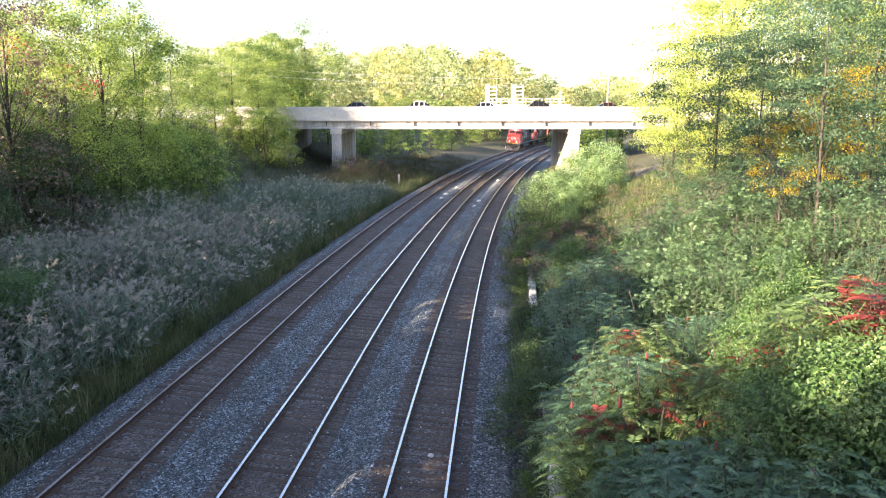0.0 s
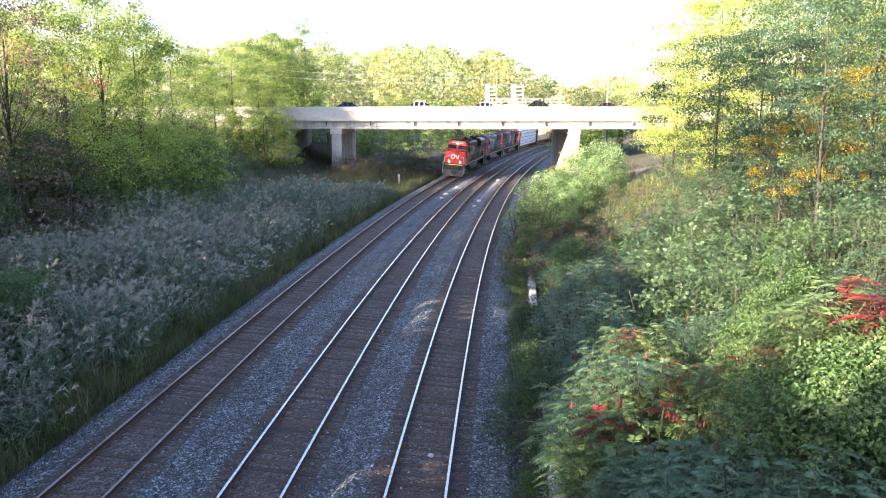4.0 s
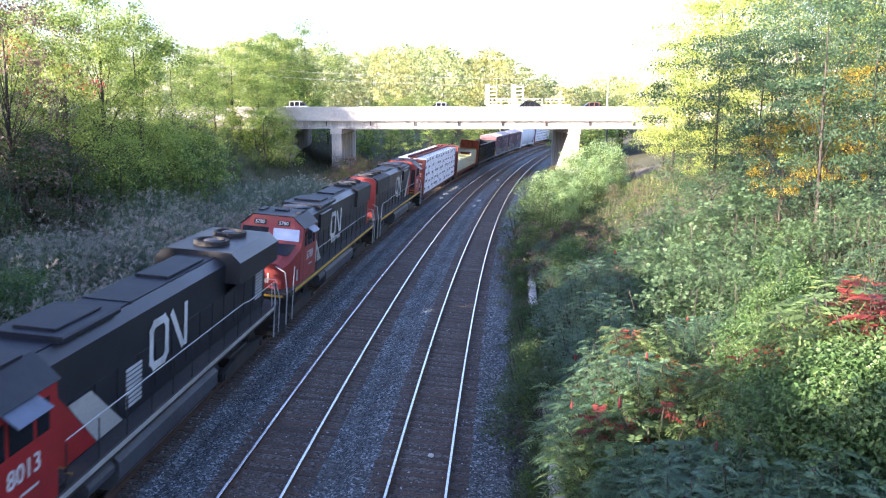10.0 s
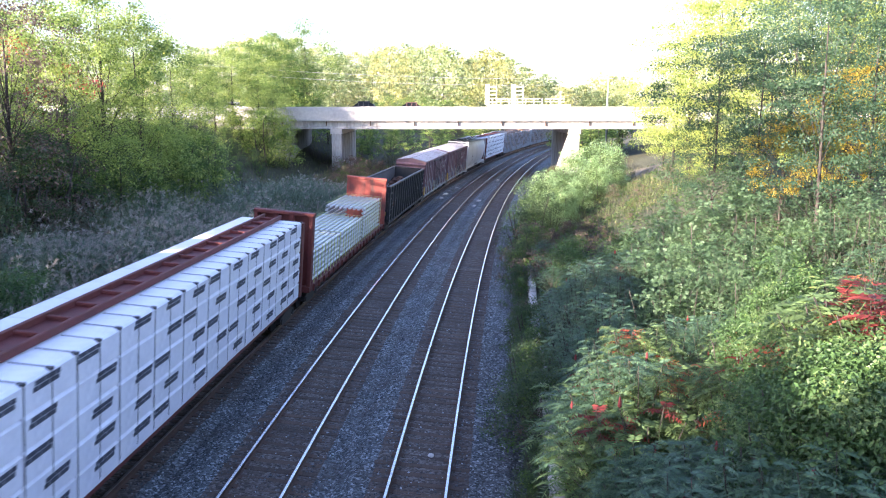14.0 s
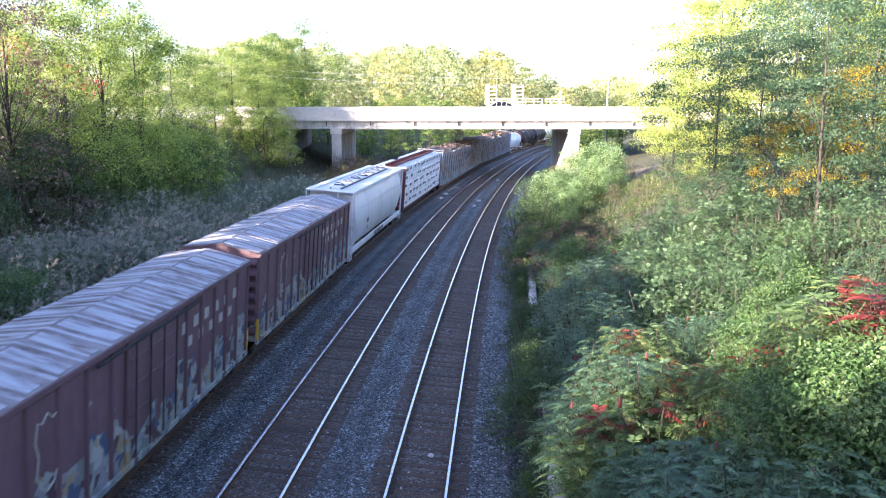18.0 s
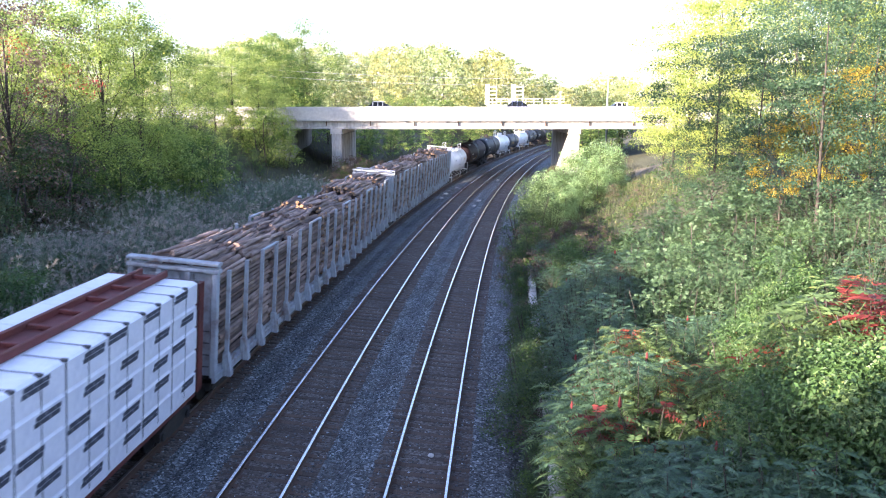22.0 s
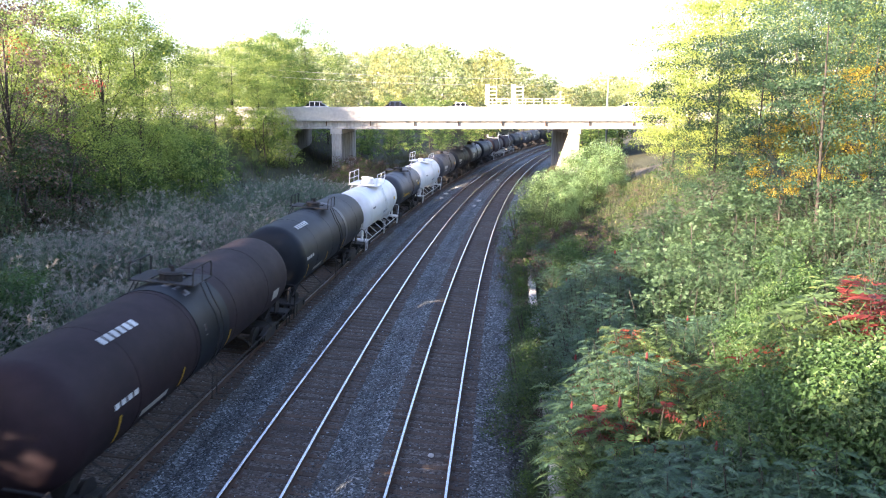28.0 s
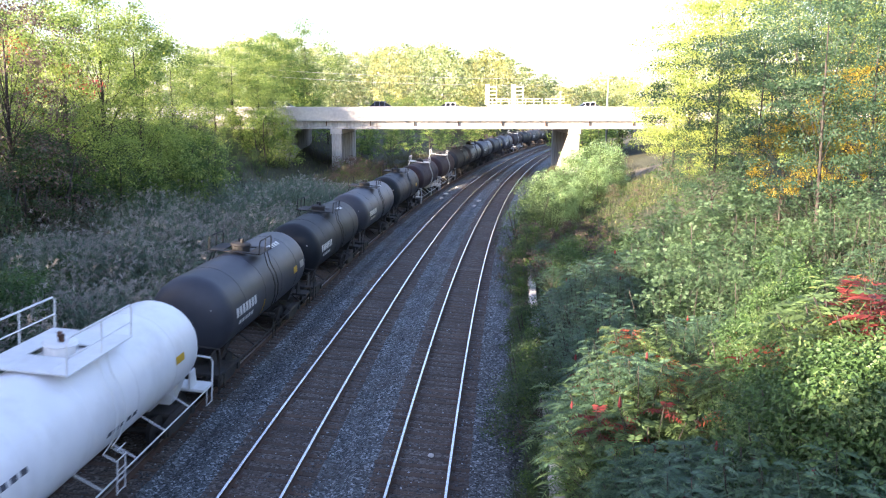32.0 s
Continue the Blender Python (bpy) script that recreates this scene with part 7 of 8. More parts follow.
# reeds, grass and weeds
def reeds():
    rng = np.random.default_rng(3)
    quads, idx = [], []
    n = 13000
    s = rng.uniform(-8, 66, n)
    wide = np.interp(s, [-8, 20, 40, 52, 66], [10.5, 12.0, 15.0, 11.0, 3.5])
    lat = -(8.0 + wide * rng.random(n) ** 0.8)
    lat = lat + 0.35 * np.sin(s * 0.9) * (lat > -9)
    x = np.interp(s, _ss, _xs) + lat * np.cos(np.interp(s, _ss, _th))
    y = np.interp(s, _ss, _ys) - lat * np.sin(np.interp(s, _ss, _th))
    z = ground_z(x, y)
    h = np.clip(rng.normal(2.35, 0.42, n), 1.3, 3.2) * np.interp(s, [-8, 40, 60, 82], [1.0, 1.0, 0.78, 0.6]) * np.interp(-lat, [8, 9.2], [0.72, 1.0])
    h = h * (1 + 0.13 * np.sin(x * 0.8 + 1.7 * np.sin(y * 0.33)) + 0.10 * np.sin(y * 0.9 - x * 0.4))
    base = np.stack([x, y, z], 1)
    bend = rng.normal(size=(n, 2)) * 0.16 + np.array([0.10, -0.05])
    top = base + np.concatenate([bend * h[:, None], h[:, None]], 1)
    sd = unit(np.concatenate([rng.normal(size=(n, 2)), np.zeros((n, 1))], 1))
    quads.append(np.stack([base - sd * 0.008, base + sd * 0.008, top + sd * 0.004, top - sd * 0.004], 1))
    idx.append(np.zeros(n))
    for k in range(7):
        u = rng.uniform(0.25, 0.97, (n, 1))
        p = base + (top - base) * u
        a = rng.uniform(0, 6.28, n)
        d = np.stack([np.cos(a), np.sin(a), rng.uniform(0.3, 1.0, n)], 1)
        d = unit(d)
        ln = rng.uniform(0.42, 0.75, (n, 1))
        w = unit(np.cross(d, [0, 0, 1.0])) * 0.026
        m = p + d * ln * 0.55
        e = p + d * ln * 0.9 - np.array([0, 0, 0.22]) * ln
        quads += [np.stack([p - w * 0.5, p + w * 0.5, m + w, m - w], 1), np.stack([m - w, m + w, e + w * 0.1, e - w * 0.1], 1)]
        idx += [np.zeros(n), np.zeros(n)]
    has = rng.random(n) < np.interp(s, [-8, 30, 42, 66], [0.97, 0.85, 0.2, 0.1]) * np.interp(-lat, [8, 14, 18], [1.0, 0.9, 0.3])
    t2, m2 = top[has], has.sum()
    lean = unit(np.concatenate([bend[has] + rng.normal(size=(m2, 2)) * 0.1, np.full((m2, 1), 0.35)], 1))
    for k in range(20):
        u = k / 19
        p = t2 + lean * (0.36 * u) - np.array([0, 0, 0.14]) * u * u - np.array([0, 0, 0.06])
        d = unit(lean * 0.7 + rng.normal(size=(m2, 3)) * 0.26 + np.array([0.15, 0, -0.25]))
        ln = 0.24 * (1 - 0.45 * u) * rng.uniform(0.7, 1.2, (m2, 1))
        w = unit(np.cross(d, rng.normal(size=(m2, 3)))) * 0.017
        quads.append(np.stack([p, p + d * ln * 0.5 + w, p + d * ln, p + d * ln * 0.5 - w], 1))
        idx.append(np.ones(m2))
    ob = new("reed_bed", np_mesh("reed_bed", np.concatenate(quads), [M_REED, M_PLUME], np.concatenate(idx)))
    return tagged(ob, "stand of tall reeds with grey-purple feathery plumes", "reeds", "", "stuff")


def blades(name, label, material, n, s0, s1, l0, l1, h0, h1, width, seed, category="grass"):
    rng = np.random.default_rng(seed)
    s, lat = rng.uniform(s0, s1, n), rng.uniform(l0, l1, n)
    x = np.interp(s, _ss, _xs) + lat * np.cos(np.interp(s, _ss, _th))
    y = np.interp(s, _ss, _ys) - lat * np.sin(np.interp(s, _ss, _th))
    keep = noise_mask(x, y, rng)
    x, y = x[keep], y[keep]
    n = len(x)
    b = np.stack([x, y, ground_z(x, y) - 0.03], 1)
    h = rng.uniform(h0, h1, (n, 1))
    lean = np.concatenate([rng.normal(size=(n, 2)) * 0.28, np.ones((n, 1))], 1)
    m = b + lean * h * np.array([0.4, 0.4, 0.6])
    e = b + lean * h * np.array([1.1, 1.1, 1.0])
    w = unit(np.concatenate([rng.normal(size=(n, 2)), np.zeros((n, 1))], 1)) * width
    q = np.concatenate([np.stack([b - w, b + w, m + w * 0.8, m - w * 0.8], 1), np.stack([m - w * 0.8, m + w * 0.8, e + w * 0.1, e - w * 0.1], 1)])
    return tagged(new(name, np_mesh(name, q, [material])), label, category, "", "stuff")


def noise_mask(x, y, rng):
    v = np.sin(x * 0.9 + 1.3 * np.sin(y * 0.37)) + np.sin(y * 0.8 + 1.1 * np.sin(x * 0.5)) + rng.normal(size=len(x)) * 0.9
    return v > -0.9


reeds()
blades("tall_grass", "dark green tall grass along the ballast edge", M_GRASS, 26000, -10, 90, -9.4, -7.35, 0.5, 1.35, 0.012, 21)
blades("meadow_grass", "green grass and low reeds near the bridge", M_GRASS, 16000, 40, 96, -20, -7.6, 0.6, 1.5, 0.016, 22)
blades("dry_weeds", "brown dry weeds and grasses below the bridge", M_WEED, 14000, 66, 130, -20, -7.6, 0.3, 1.0, 0.02, 23, "weeds")
blades("bank_weeds", "green and straw weeds on the bank", M_GRASS, 16000, 34, 100, 7.4, 18, 0.3, 0.8, 0.012, 24, "weeds")
blades("bank_dry_weeds", "straw-coloured weeds on the bank", M_WEED, 5000, 30, 110, 7.0, 20, 0.3, 0.9, 0.012, 25, "weeds")
blades("slope_grass", "rough grass on the embankment slope", M_GRASS, 20000, -10, 130, -42, -16, 0.3, 0.9, 0.02, 26)


def carpet():
    """Low leafy undergrowth that covers the soil of the bank."""
    rng = np.random.default_rng(41)
    n = 46000
    s, lat = rng.uniform(-14, 54, n), 8.2 + 13 * rng.random(n) ** 1.25
    x = np.interp(s, _ss, _xs) + lat * np.cos(np.interp(s, _ss, _th))
    y = np.interp(s, _ss, _ys) - lat * np.sin(np.interp(s, _ss, _th))
    hump = 0.35 + 0.3 * np.sin(x * 1.7) * np.sin(y * 1.3)
    c = np.stack([x, y, ground_z(x, y) + hump * rng.random(n) ** 0.6], 1)
    q = leaf_quads(rng, c, 0.17, np.tile(np.array([[0.0, 0.0, 1.0]]), (n, 1)))
    return tagged(new("undergrowth", np_mesh("undergrowth", q, [M_LEAF["deep"], M_LEAF["green"]], (rng.random(n) < 0.3).astype(np.int32))), "low leafy undergrowth covering the bank", "undergrowth", "", "stuff")


carpet()
# ---------------------------------------------------------------- beside the line and on the bridge
def retaining_wall():
    w = thing("retaining_wall", "low pale concrete wall at the foot of the bank", "wall")
    rng = random.Random(3)
    s = -12.0
    while s < 26:
        ln = rng.choice((2.4, 2.4, 1.8))
        x, y, t = line_at(s + ln / 2)
        px, py, _ = at_line(s + ln / 2, 7.75 + rng.uniform(-0.03, 0.03))
        top = 0.45 + rng.uniform(-0.2, 0.12)
        part("wall_block", Geo().box(-0.17, 0.17, -ln / 2 + 0.02, ln / 2 - 0.02, -0.9, top, 0.04), M_CONC_OLD, w, m=pose(px, py, 0, 0, rng.uniform(-2, 2), -math.degrees(t)))
        s += ln
    return w


retaining_wall()

M_SIGNAL = surface("white_signal_steel", (0.72, 0.72, 0.70), 0.5, amount=0.06, dirt=(0.4, 0.38, 0.35), bump=0)
M_GALVPOLE = surface("grey_pole_steel", (0.42, 0.43, 0.44), 0.5, 0.4, amount=0.1, bump=0)


def signal_gantry():
    """Cantilever signal structure beyond the bridge: walkway with railings and two caged masts."""
    y = 129.0
    g0 = thing("signal_gantry", "white steel railway signal gantry beyond the bridge", "signal gantry", m=pose(0, y, 0))
    part("mast", Geo().box(20.2, 20.7, -0.25, 0.25, -0.8, 10.1, 0.04), M_SIGNAL, g0)
    part("walkway", Geo().box(7.2, 20.8, -0.5, 0.5, 9.75, 10.0, 0.03), M_SIGNAL, g0)
    for z in (10.45, 10.9):
        part("handrail", Geo().box(7.6, 15.9, -0.52, -0.45, z, z + 0.1), M_SIGNAL, g0)
        part("handrail", Geo().box(16.6, 19.8, -0.52, -0.45, z, z + 0.1), M_SIGNAL, g0)
    for i in range(9):
        part("rail_post", Geo().box(8.0 + 1.35 * i, 8.12 + 1.35 * i, -0.52, -0.44, 10.0, 11.0), M_SIGNAL, g0)
    for x in (6.9, 11.2):
        c = part("signal_cage", Geo().box(x, x + 0.7, 0.2, 0.5, 10.0, 13.3, 0.03).box(x + 0.5, x + 0.62, -0.5, -0.4, 10.0, 12.9).box(x + 1.75, x + 1.87, -0.5, -0.4, 10.0, 12.9), M_SIGNAL, g0, "caged signal mast")
        for k in range(5):
            part("cage_bar", Geo().box(x + 0.5, x + 1.87, -0.52, -0.42, 10.3 + 0.62 * k, 10.46 + 0.62 * k), M_SIGNAL, c)
    part("finial", Geo().cyl((19.2, 0, 10.0), (19.2, 0, 12.2), 0.08, 6), M_SIGNAL, g0)
    return g0


signal_gantry()


def lamp_pole(x, y, z, h, label):
    p = thing("utility_pole", label, "utility pole", m=pose(x, y, z))
    part("shaft", Geo().tube([(0, 0, 0), (0, 0, h * 0.6), (0, 0, h)], [0.16, 0.13, 0.09], 10), M_GALVPOLE, p)
    part("cross_arm", Geo().box(-0.9, 0.9, -0.06, 0.06, h - 0.5, h - 0.38), M_GALVPOLE, p)
    part("collar", Geo().lathe([(0.0, 0.3), (0.05, 0.3), (0.3, 0.17), (0.3, 0.05)], 10, 2), M_GALVPOLE, p)
    return p


lamp_pole(26.6, 127.5, gz(26.6, 127.5), 14.6 - gz(26.6, 127.5), "tall grey steel pole behind the bridge")
lamp_pole(-47, 129, gz(-47, 129), 17.5 - gz(-47, 129), "tall grey pole among the roadside trees")


def wire(a, b, sag, label):
    g = Geo()
    a, b = Vector(a), Vector(b)
    pts = []
    for i in range(15):
        u = i / 14
        q = a.lerp(b, u)
        q.z -= sag * 4 * u * (1 - u)
        pts.append(q)
    w = thing("overhead_wire", label, "wire", "wires along the road")
    part("cable", g.tube(pts, 0.022, 5), M_GALVPOLE, w)


for _a, _b, _sg in (((-47, 128.8, 17.0), (26.6, 127.3, 14.1), 0.9), ((-47, 129.2, 21.0), (-14, 250, 22.0), 1.5), ((-47, 128.8, 16.2), (26.6, 127.3, 13.3), 1.2), ((-47, 129.4, 22.0), (-10, 250, 24.5), 1.5)):
    wire(_a, _b, _sg, "thin overhead wire sagging between poles")


def marker_post():
    p = thing("marker_post", "short white post beside the track", "post", m=pose(*place(81, -10.6)))
    part("shaft", Geo().box(-0.1, 0.1, -0.1, 0.1, -0.3, 1.35, 0.02), M_CONC, p)
    part("cap", Geo().prism([(-0.12, -0.12), (0.12, -0.12), (0.12, 0.12), (-0.12, 0.12)], 2, 1.354, 1.42, 0.02), M_CONC, p)


marker_post()


def boulder(s, lat, r, seed):
    rng = random.Random(seed)
    g = Geo().lathe([(-0.5 * r, 0.3 * r), (-0.3 * r, 0.9 * r), (0.1 * r, r), (0.45 * r, 0.6 * r), (0.55 * r, 0.1 * r)], 9, 2)
    g.v = [(x * rng.uniform(0.8, 1.2), y * rng.uniform(0.8, 1.2), z) for x, y, z in g.v]
    me = auto_smooth(g.data("boulder", M_CONC), 25)
    ob = new("boulder", me)
    x, y, _ = at_line(s, lat)
    ob.matrix_basis = pose(x, y, -0.12)
    tagged(ob, "pale stone lying on the ballast", "stone", "pale stones by the track")


for _s, _l, _r, _k in ((68, -2.3, 0.3, 1), (62, 2.1, 0.28, 2), (75, -2.0, 0.25, 3), (64, -2.2, 0.22, 4), (1, 4.3, 0.1, 5), (58, 2.0, 0.2, 6), (86, 2.0, 0.25, 7)):
    boulder(_s, _l, _r, _k)

# road on both sides of the bridge
for _x0, _x1 in ((-160.0, BX0), (BX1, 220.0)):
    sheet("road", *(lambda g: (g.v, g.f))(Geo().box(_x0, _x1, BY0 + 0.6, BY1 - 0.6, 8.0, 8.82)), M_ASPHALT, label="asphalt road leading to the bridge")

# footpath on the bank
_pv, _pf = [], []
for _i in range(12):
    _s = 52 + _i * 2.4
    for _o in (0.0, 1.3, 2.6):
        _x, _y, _z = place(_s, 17.5 + 0.12 * _i + _o, 0.06)
        _pv.append((_x, _y, _z))
for _i in range(11):
    for _j in range(2):
        _pf.append((_i * 3 + _j, _i * 3 + _j + 1, _i * 3 + _j + 4, _i * 3 + _j + 3))
M_PATH = surface("pale_gravel_path", (0.13, 0.11, 0.075), 0.95, grain=8, amount=0.2, bump=0.4)
sheet("pavement", _pv, _pf, M_PATH, label="pale gravel footpath on the bank")


# ---------------------------------------------------------------- cars on the bridge
def paint(name, c):
    return surface(name, c, 0.3, grain=2, amount=0.03, dirt_amount=0.1, bump=0, spec=0.6)


M_TYRE = surface("tyre_rubber", (0.015, 0.015, 0.015), 0.8, bump=0)
CAR_PAINT = {"dark blue": paint("dark_blue_car_paint", (0.03, 0.045, 0.09)), "white": paint("white_car_paint", (0.75, 0.75, 0.75)), "silver": paint("silver_car_paint", (0.4, 0.42, 0.45)),
             "black": paint("black_car_paint", (0.02, 0.02, 0.022)), "brown": paint("brown_car_paint", (0.12, 0.06, 0.05))}


def road_car(colour, label, tall=0.0):
    """A saloon or estate; its bonnet points to -x."""
    c = thing("car", label, "car", "cars crossing the bridge")
    m = CAR_PAINT[colour]
    g = Geo()
    def ring(x, w, z0, z1):
        return [(x, -w, z0), (x, -w * 1.02, (z0 + z1) / 2), (x, -w * 0.93, z1), (x, w * 0.93, z1), (x, w * 1.02, (z0 + z1) / 2), (x, w, z0)]
    loft(g, [ring(-2.25, 0.7, 0.3, 0.62), ring(-2.1, 0.84, 0.22, 0.74), ring(-1.0, 0.88, 0.2, 0.92), ring(1.5, 0.88, 0.2, 0.96), ring(2.1, 0.84, 0.24, 0.92 + tall * 0.3), ring(2.25, 0.74, 0.36, 0.8)])
    body = part("body", g, m, c, smooth=True)
    g = Geo()
    h = 1.46 + tall
    loft(g, [[(-1.05, -0.78, 0.9), (-1.05, 0.78, 0.9), (-1.0, 0.76, 0.94), (-1.0, -0.76, 0.94)], [(-0.25, -0.66, 0.9), (-0.25, 0.66, 0.9), (-0.2, 0.6, h - 0.04), (-0.2, -0.6, h - 0.04)],
             [(0.9, -0.68, 0.9), (0.9, 0.68, 0.9), (0.95, 0.6, h), (0.95, -0.6, h)], [(1.95 + tall * 0.5, -0.74, 0.9), (1.95 + tall * 0.5, 0.74, 0.9), (1.7 + tall * 0.9, 0.6 , 0.98 + tall * 1.4), (1.7 + tall * 0.9, -0.6, 0.98 + tall * 1.4)]])
    part("glasshouse", g, M_GLASS, c, "dark glass", smooth=True)
    part("roof", Geo().box(-0.3, 1.2 + tall, -0.64, 0.64, h - 0.07, h + 0.04, 0.03), m, c)
    for x in (-0.28, 0.42, 1.12):
        for s in (-1, 1):
            part("pillar", Geo().prism([(x - 0.05, 0.88), (x + 0.05, 0.88), (x + 0.09, h - 0.05), (x - 0.01, h - 0.05)], 1, s * 0.63, s * 0.72), m, c)
    for x in (-1.35, 1.35):
        for s in (-1, 1):
            w = part("wheel", Geo().lathe([(s * 0.68, 0.1), (s * 0.68, 0.31), (s * 0.86, 0.31), (s * 0.86, 0.2), (s * 0.84, 0.05)], 14, 1, (x, 0, 0.31)), M_TYRE, c, smooth=True)
            part("rim", Geo().lathe([(s * 0.85, 0.02), (s * 0.85, 0.19), (s * 0.865, 0.19), (s * 0.87, 0.02)], 10, 1, (x, 0, 0.31)), M_STEELBAR, w)
    part("tail_lamp", Geo().box(2.2, 2.27, 0.5, 0.75, 0.66, 0.8), M_RED, c)
    part("tail_lamp", Geo().box(2.2, 2.27, -0.75, -0.5, 0.66, 0.8), M_RED, c)
    return c


def deck_x(px):
    return (px - 784) * 0.0802


# where each car is at which second, as marks along the deck
TRAFFIC = [
    ("dark blue", "dark blue saloon car crossing the bridge", 0.0, 0, [(0, 628), (3.4, 622), (6, 520), (8, 380), (12, -60), (32, -700)]),
    ("white", "white estate car queuing on the bridge", 0.15, 0, [(0, 737), (5, 737), (6, 730), (8, 650), (10, 520), (12, 330), (18, -300), (32, -600)]),
    ("silver", "silver saloon car queuing on the bridge", 0.0, 1, [(0, 855), (8, 846), (10, 775), (12, 603), (14, 400), (19, -160), (32, -640)]),
    ("black", "black estate car on the far lane of the bridge", 0.15, 0, [(0, 945), (8, 943), (10, 930), (12, 807), (14, 640), (17, 380), (22, -180), (32, -490)]),
    ("brown", "brown car queuing on the bridge", 0.0, 1, [(0, 1075), (8, 1072), (10, 1050), (12, 858), (14, 722), (17, 470), (22, 0), (32, -480)]),
    ("silver", "silver estate car rolling over the bridge", 0.12, 0, [(0, 1330), (12, 1330), (14, 1190), (17, 960), (19, 805), (21, 700), (23, 638), (25, 600), (28, 555), (30, 520), (32, 495)]),
    ("dark blue", "dark blue estate car rolling over the bridge", 0.12, 0, [(0, 1430), (14, 1400), (17, 1200), (19, 1090), (21, 975), (23, 845), (25, 760), (28, 695), (30, 685), (32, 668)]),
    ("white", "white car stopping on the bridge", 0.0, 1, [(0, 1530), (17, 1400), (19, 1260), (21, 1150), (23, 1040), (25, 905), (28, 810), (30, 797), (32, 792)]),
    ("white", "white saloon car approaching over the bridge", 0.0, 0, [(0, 1640), (21, 1600), (25, 1300), (28, 1110), (30, 1055), (32, 1035)]),
]
road_traffic = []
for _c, _lb, _tall, _lane, _rows in TRAFFIC:
    _ob = road_car(_c, _lb, _tall)
    road_traffic.append((_ob, [(t, pose(deck_x(px), 110.6 + 3.4 * _lane, 8.825)) for t, px in _rows]))
# ---------------------------------------------------------------- sleepers and loose stones
def tie_mesh(seed):
    rng = random.Random(seed)
    g = Geo().prism([(-0.115, -0.19), (0.115, -0.19), (0.115, -0.015), (0.1, 0.0), (-0.1, 0.0), (-0.115, -0.015)], 1, -1.27 + rng.uniform(-0.1, 0.1), 1.27 + rng.uniform(-0.1, 0.1), 0.02)
    g.v = [(x + rng.uniform(-0.012, 0.012), y, z + rng.uniform(-0.008, 0.008)) for x, y, z in g.v]
    for s in (-1, 1):
        g.box(-0.1, 0.1, s * GAUGE / 2 - 0.17, s * GAUGE / 2 + 0.17, 0.0, 0.014)
    me = turned_out(g.data("sleeper", M_TIE))
    me.materials.append(M_RUST)
    for p in me.polygons[-12:]:
        p.material_index = 1
    return me


_ties = [tie_mesh(i) for i in range(5)]
_rng = random.Random(2)
for _c, _tr in zip(TRACKS, track_things):
    _rest = Geo()
    for _i in range(520):
        _s = -14 + _i * 0.53
        _m = car_pose(_s, _c) @ pose(0, _rng.uniform(-0.04, 0.04), -0.176 + _rng.uniform(-0.012, 0.006), 0, 0, _rng.uniform(-1.2, 1.2))
        if _i < 300:
            child("sleeper", _rng.choice(_ties), _tr, _m)
        else:
            _rest.geo(Geo().box(-0.115, 0.115, -1.3, 1.3, -0.19, 0.0), _m)
    _o = part("sleeper_row", _rest, M_TIE, _tr)
    tagged(_o, kind="stuff")


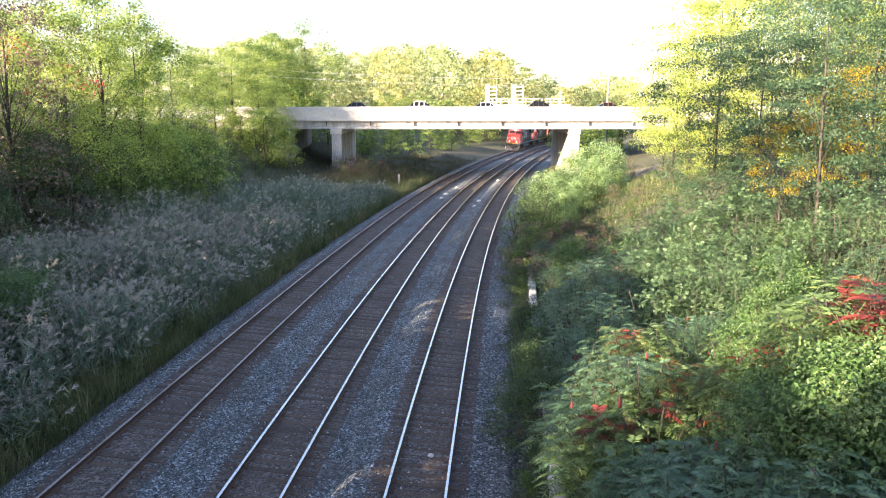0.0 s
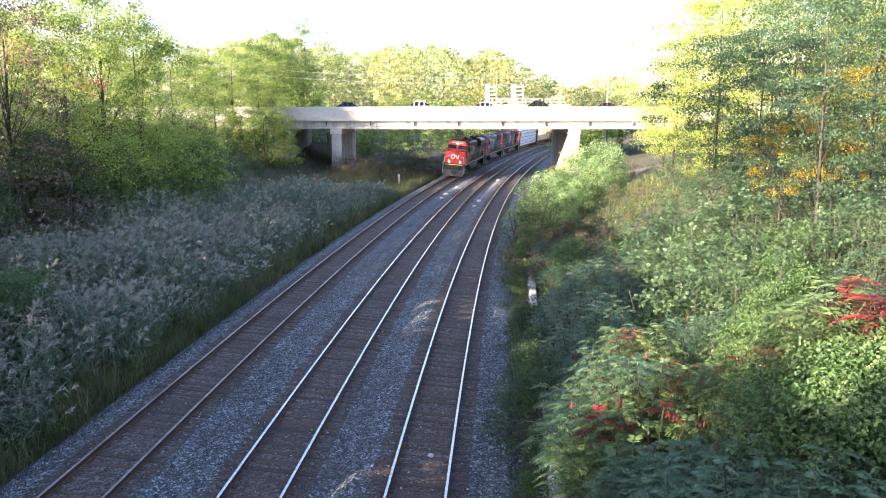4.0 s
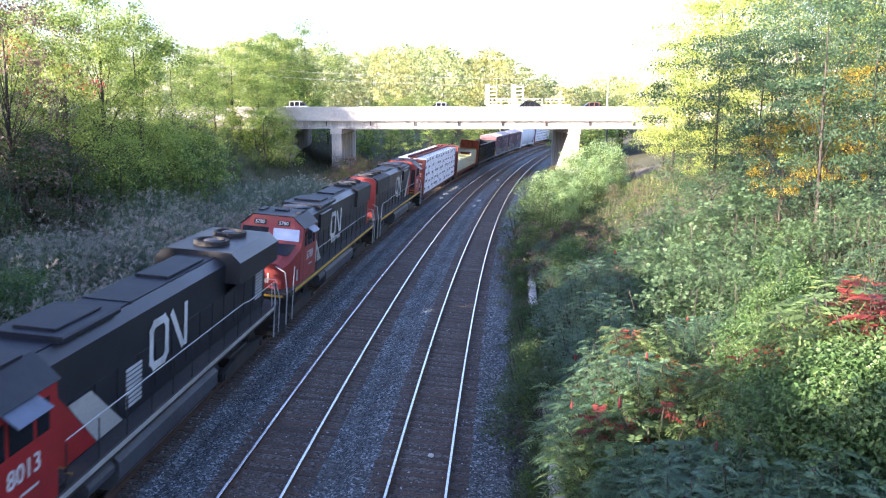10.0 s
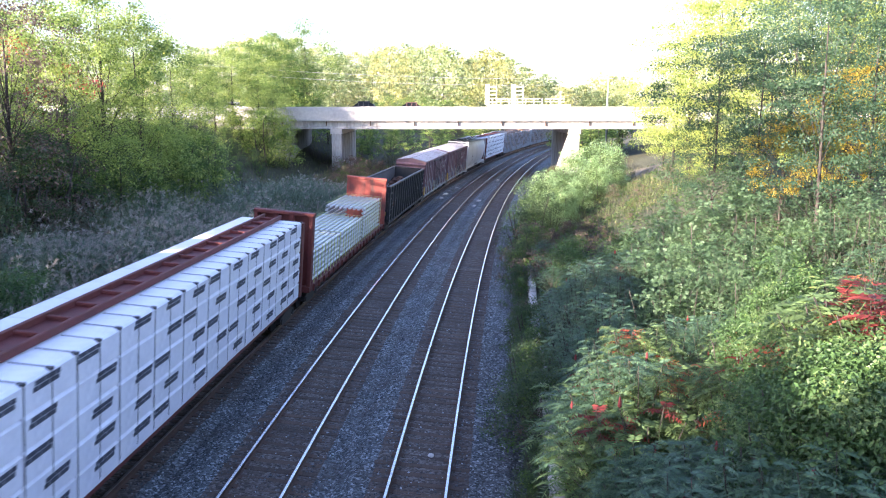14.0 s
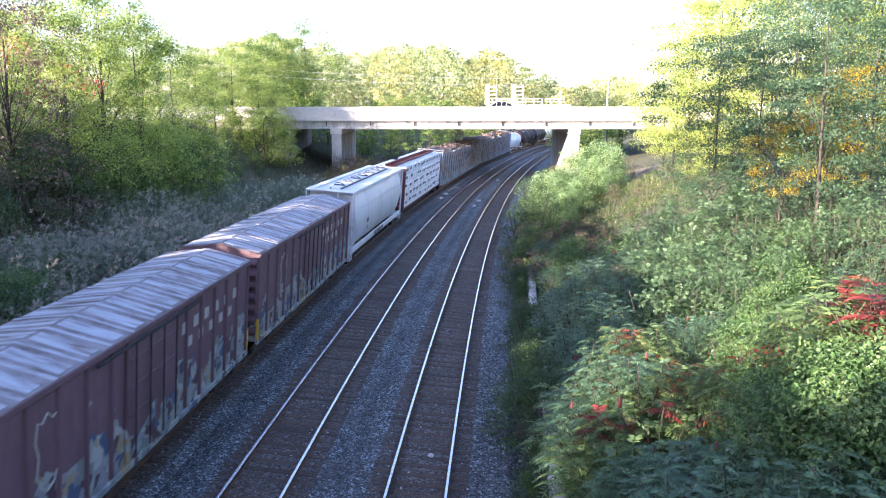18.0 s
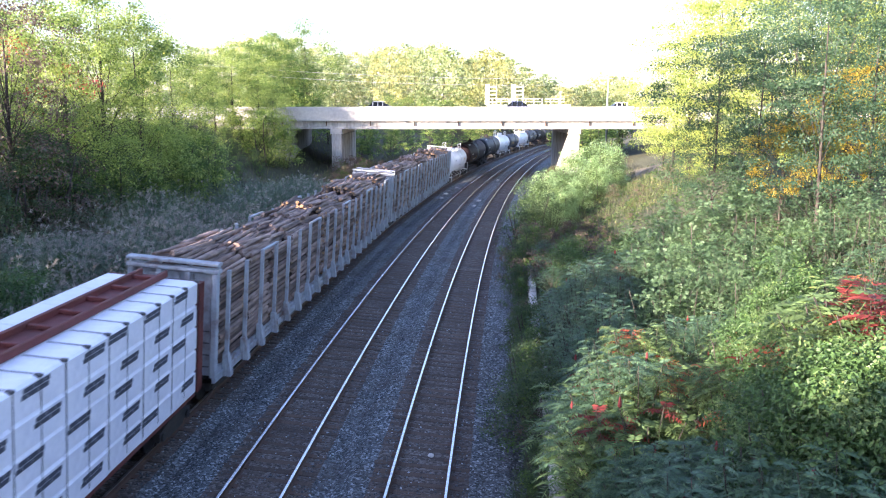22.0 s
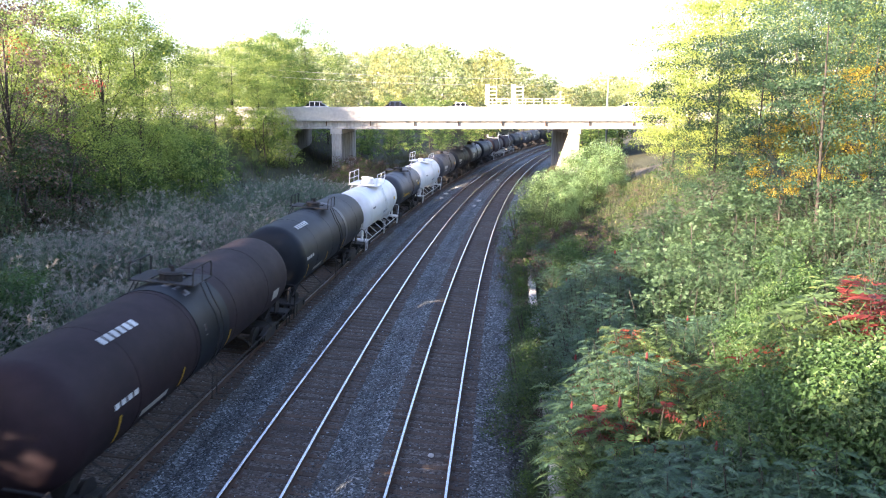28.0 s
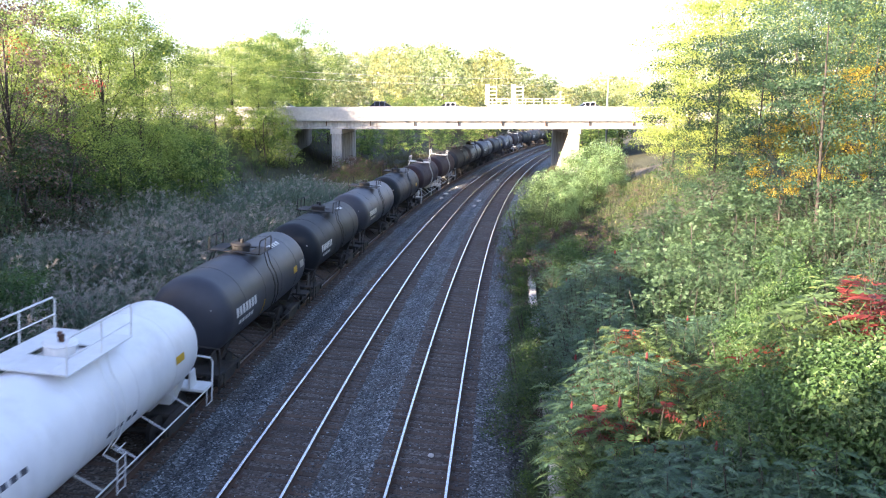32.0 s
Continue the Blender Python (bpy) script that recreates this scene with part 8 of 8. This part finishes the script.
def loose_stones():
    rng = np.random.default_rng(17)
    n = 60000
    s = -7 + 70 * rng.random(n) ** 1.6
    lat = rng.uniform(-7.2, 6.9, n)
    x = np.interp(s, _ss, _xs) + lat * np.cos(np.interp(s, _ss, _th))
    y = np.interp(s, _ss, _ys) - lat * np.sin(np.interp(s, _ss, _th))
    px = np.array([p[0] for p in _prof])
    pz = np.array([p[1] for p in _prof])
    z = np.interp(lat, px, pz) + 0.012
    near = np.min(np.abs(lat[:, None] - np.array(TRACKS)[None]), axis=1)
    keep = (near > 1.3) | ((near < 0.6) & (rng.random(n) < 0.12)) | ((near > 0.86) & (rng.random(n) < 0.4))
    x, y, z = x[keep], y[keep], z[keep]
    n = len(x)
    r = rng.uniform(0.016, 0.038, n) * rng.uniform(0.9, 1.25, n)
    base = np.array([(1, 0, 0), (0, 1, 0), (-1, 0, 0), (0, -1, 0), (0, 0, 0.8), (0, 0, -0.8)], float)
    v = base[None] * rng.uniform(0.6, 1.3, (n, 6, 1)) * r[:, None, None]
    a = rng.uniform(0, 6.28, n)
    ca, sa = np.cos(a)[:, None], np.sin(a)[:, None]
    vx, vy = v[..., 0] * ca - v[..., 1] * sa, v[..., 0] * sa + v[..., 1] * ca
    v = np.stack([vx + x[:, None], vy + y[:, None], v[..., 2] + z[:, None]], -1)
    f = np.array([(0, 1, 4), (1, 2, 4), (2, 3, 4), (3, 0, 4), (1, 0, 5), (2, 1, 5), (3, 2, 5), (0, 3, 5)])
    fs = (f[None] + (np.arange(n) * 6)[:, None, None]).reshape(-1, 3)
    me = bpy.data.meshes.new("loose_stones")
    me.from_pydata(v.reshape(-1, 3).tolist(), [], fs.tolist())
    me.materials.append(M_STONES)
    return tagged(new("loose_stones", me), "loose grey ballast stones between the rails", "stones", "", "stuff")


def island_stone():
    m, n, l, b = nodes_of("loose_stone")
    g = n.new("ShaderNodeNewGeometry")
    r = n.new("ShaderNodeValToRGB")
    e = r.color_ramp.elements
    e[0].color, e[1].color = (0.022, 0.027, 0.028, 1), (0.44, 0.46, 0.47, 1)
    k = e.new(0.8)
    k.color = (0.12, 0.137, 0.143, 1)
    l.new(g.outputs["Random Per Island"], r.inputs[0])
    l.new(r.outputs[0], b.inputs["Base Color"])
    b.inputs["Roughness"].default_value = 0.8
    return m


M_STONES = island_stone()
loose_stones()

SPEED = 16.3
ABOUT = pose(0, 0, 0, 0, 0, 180)


def motions():
    """The train runs along the first track at an even speed, the third engine facing backwards; cars queue over the bridge."""
    for ob, start in movers:
        turn = ABOUT if ob is rear_loco else Matrix.Identity(4)
        walk(ob, [(t, car_pose(start - SPEED * t, TRACKS[0]) @ turn) for t in range(33)])
    for ob, rows in road_traffic:
        walk(ob, rows)


motions()
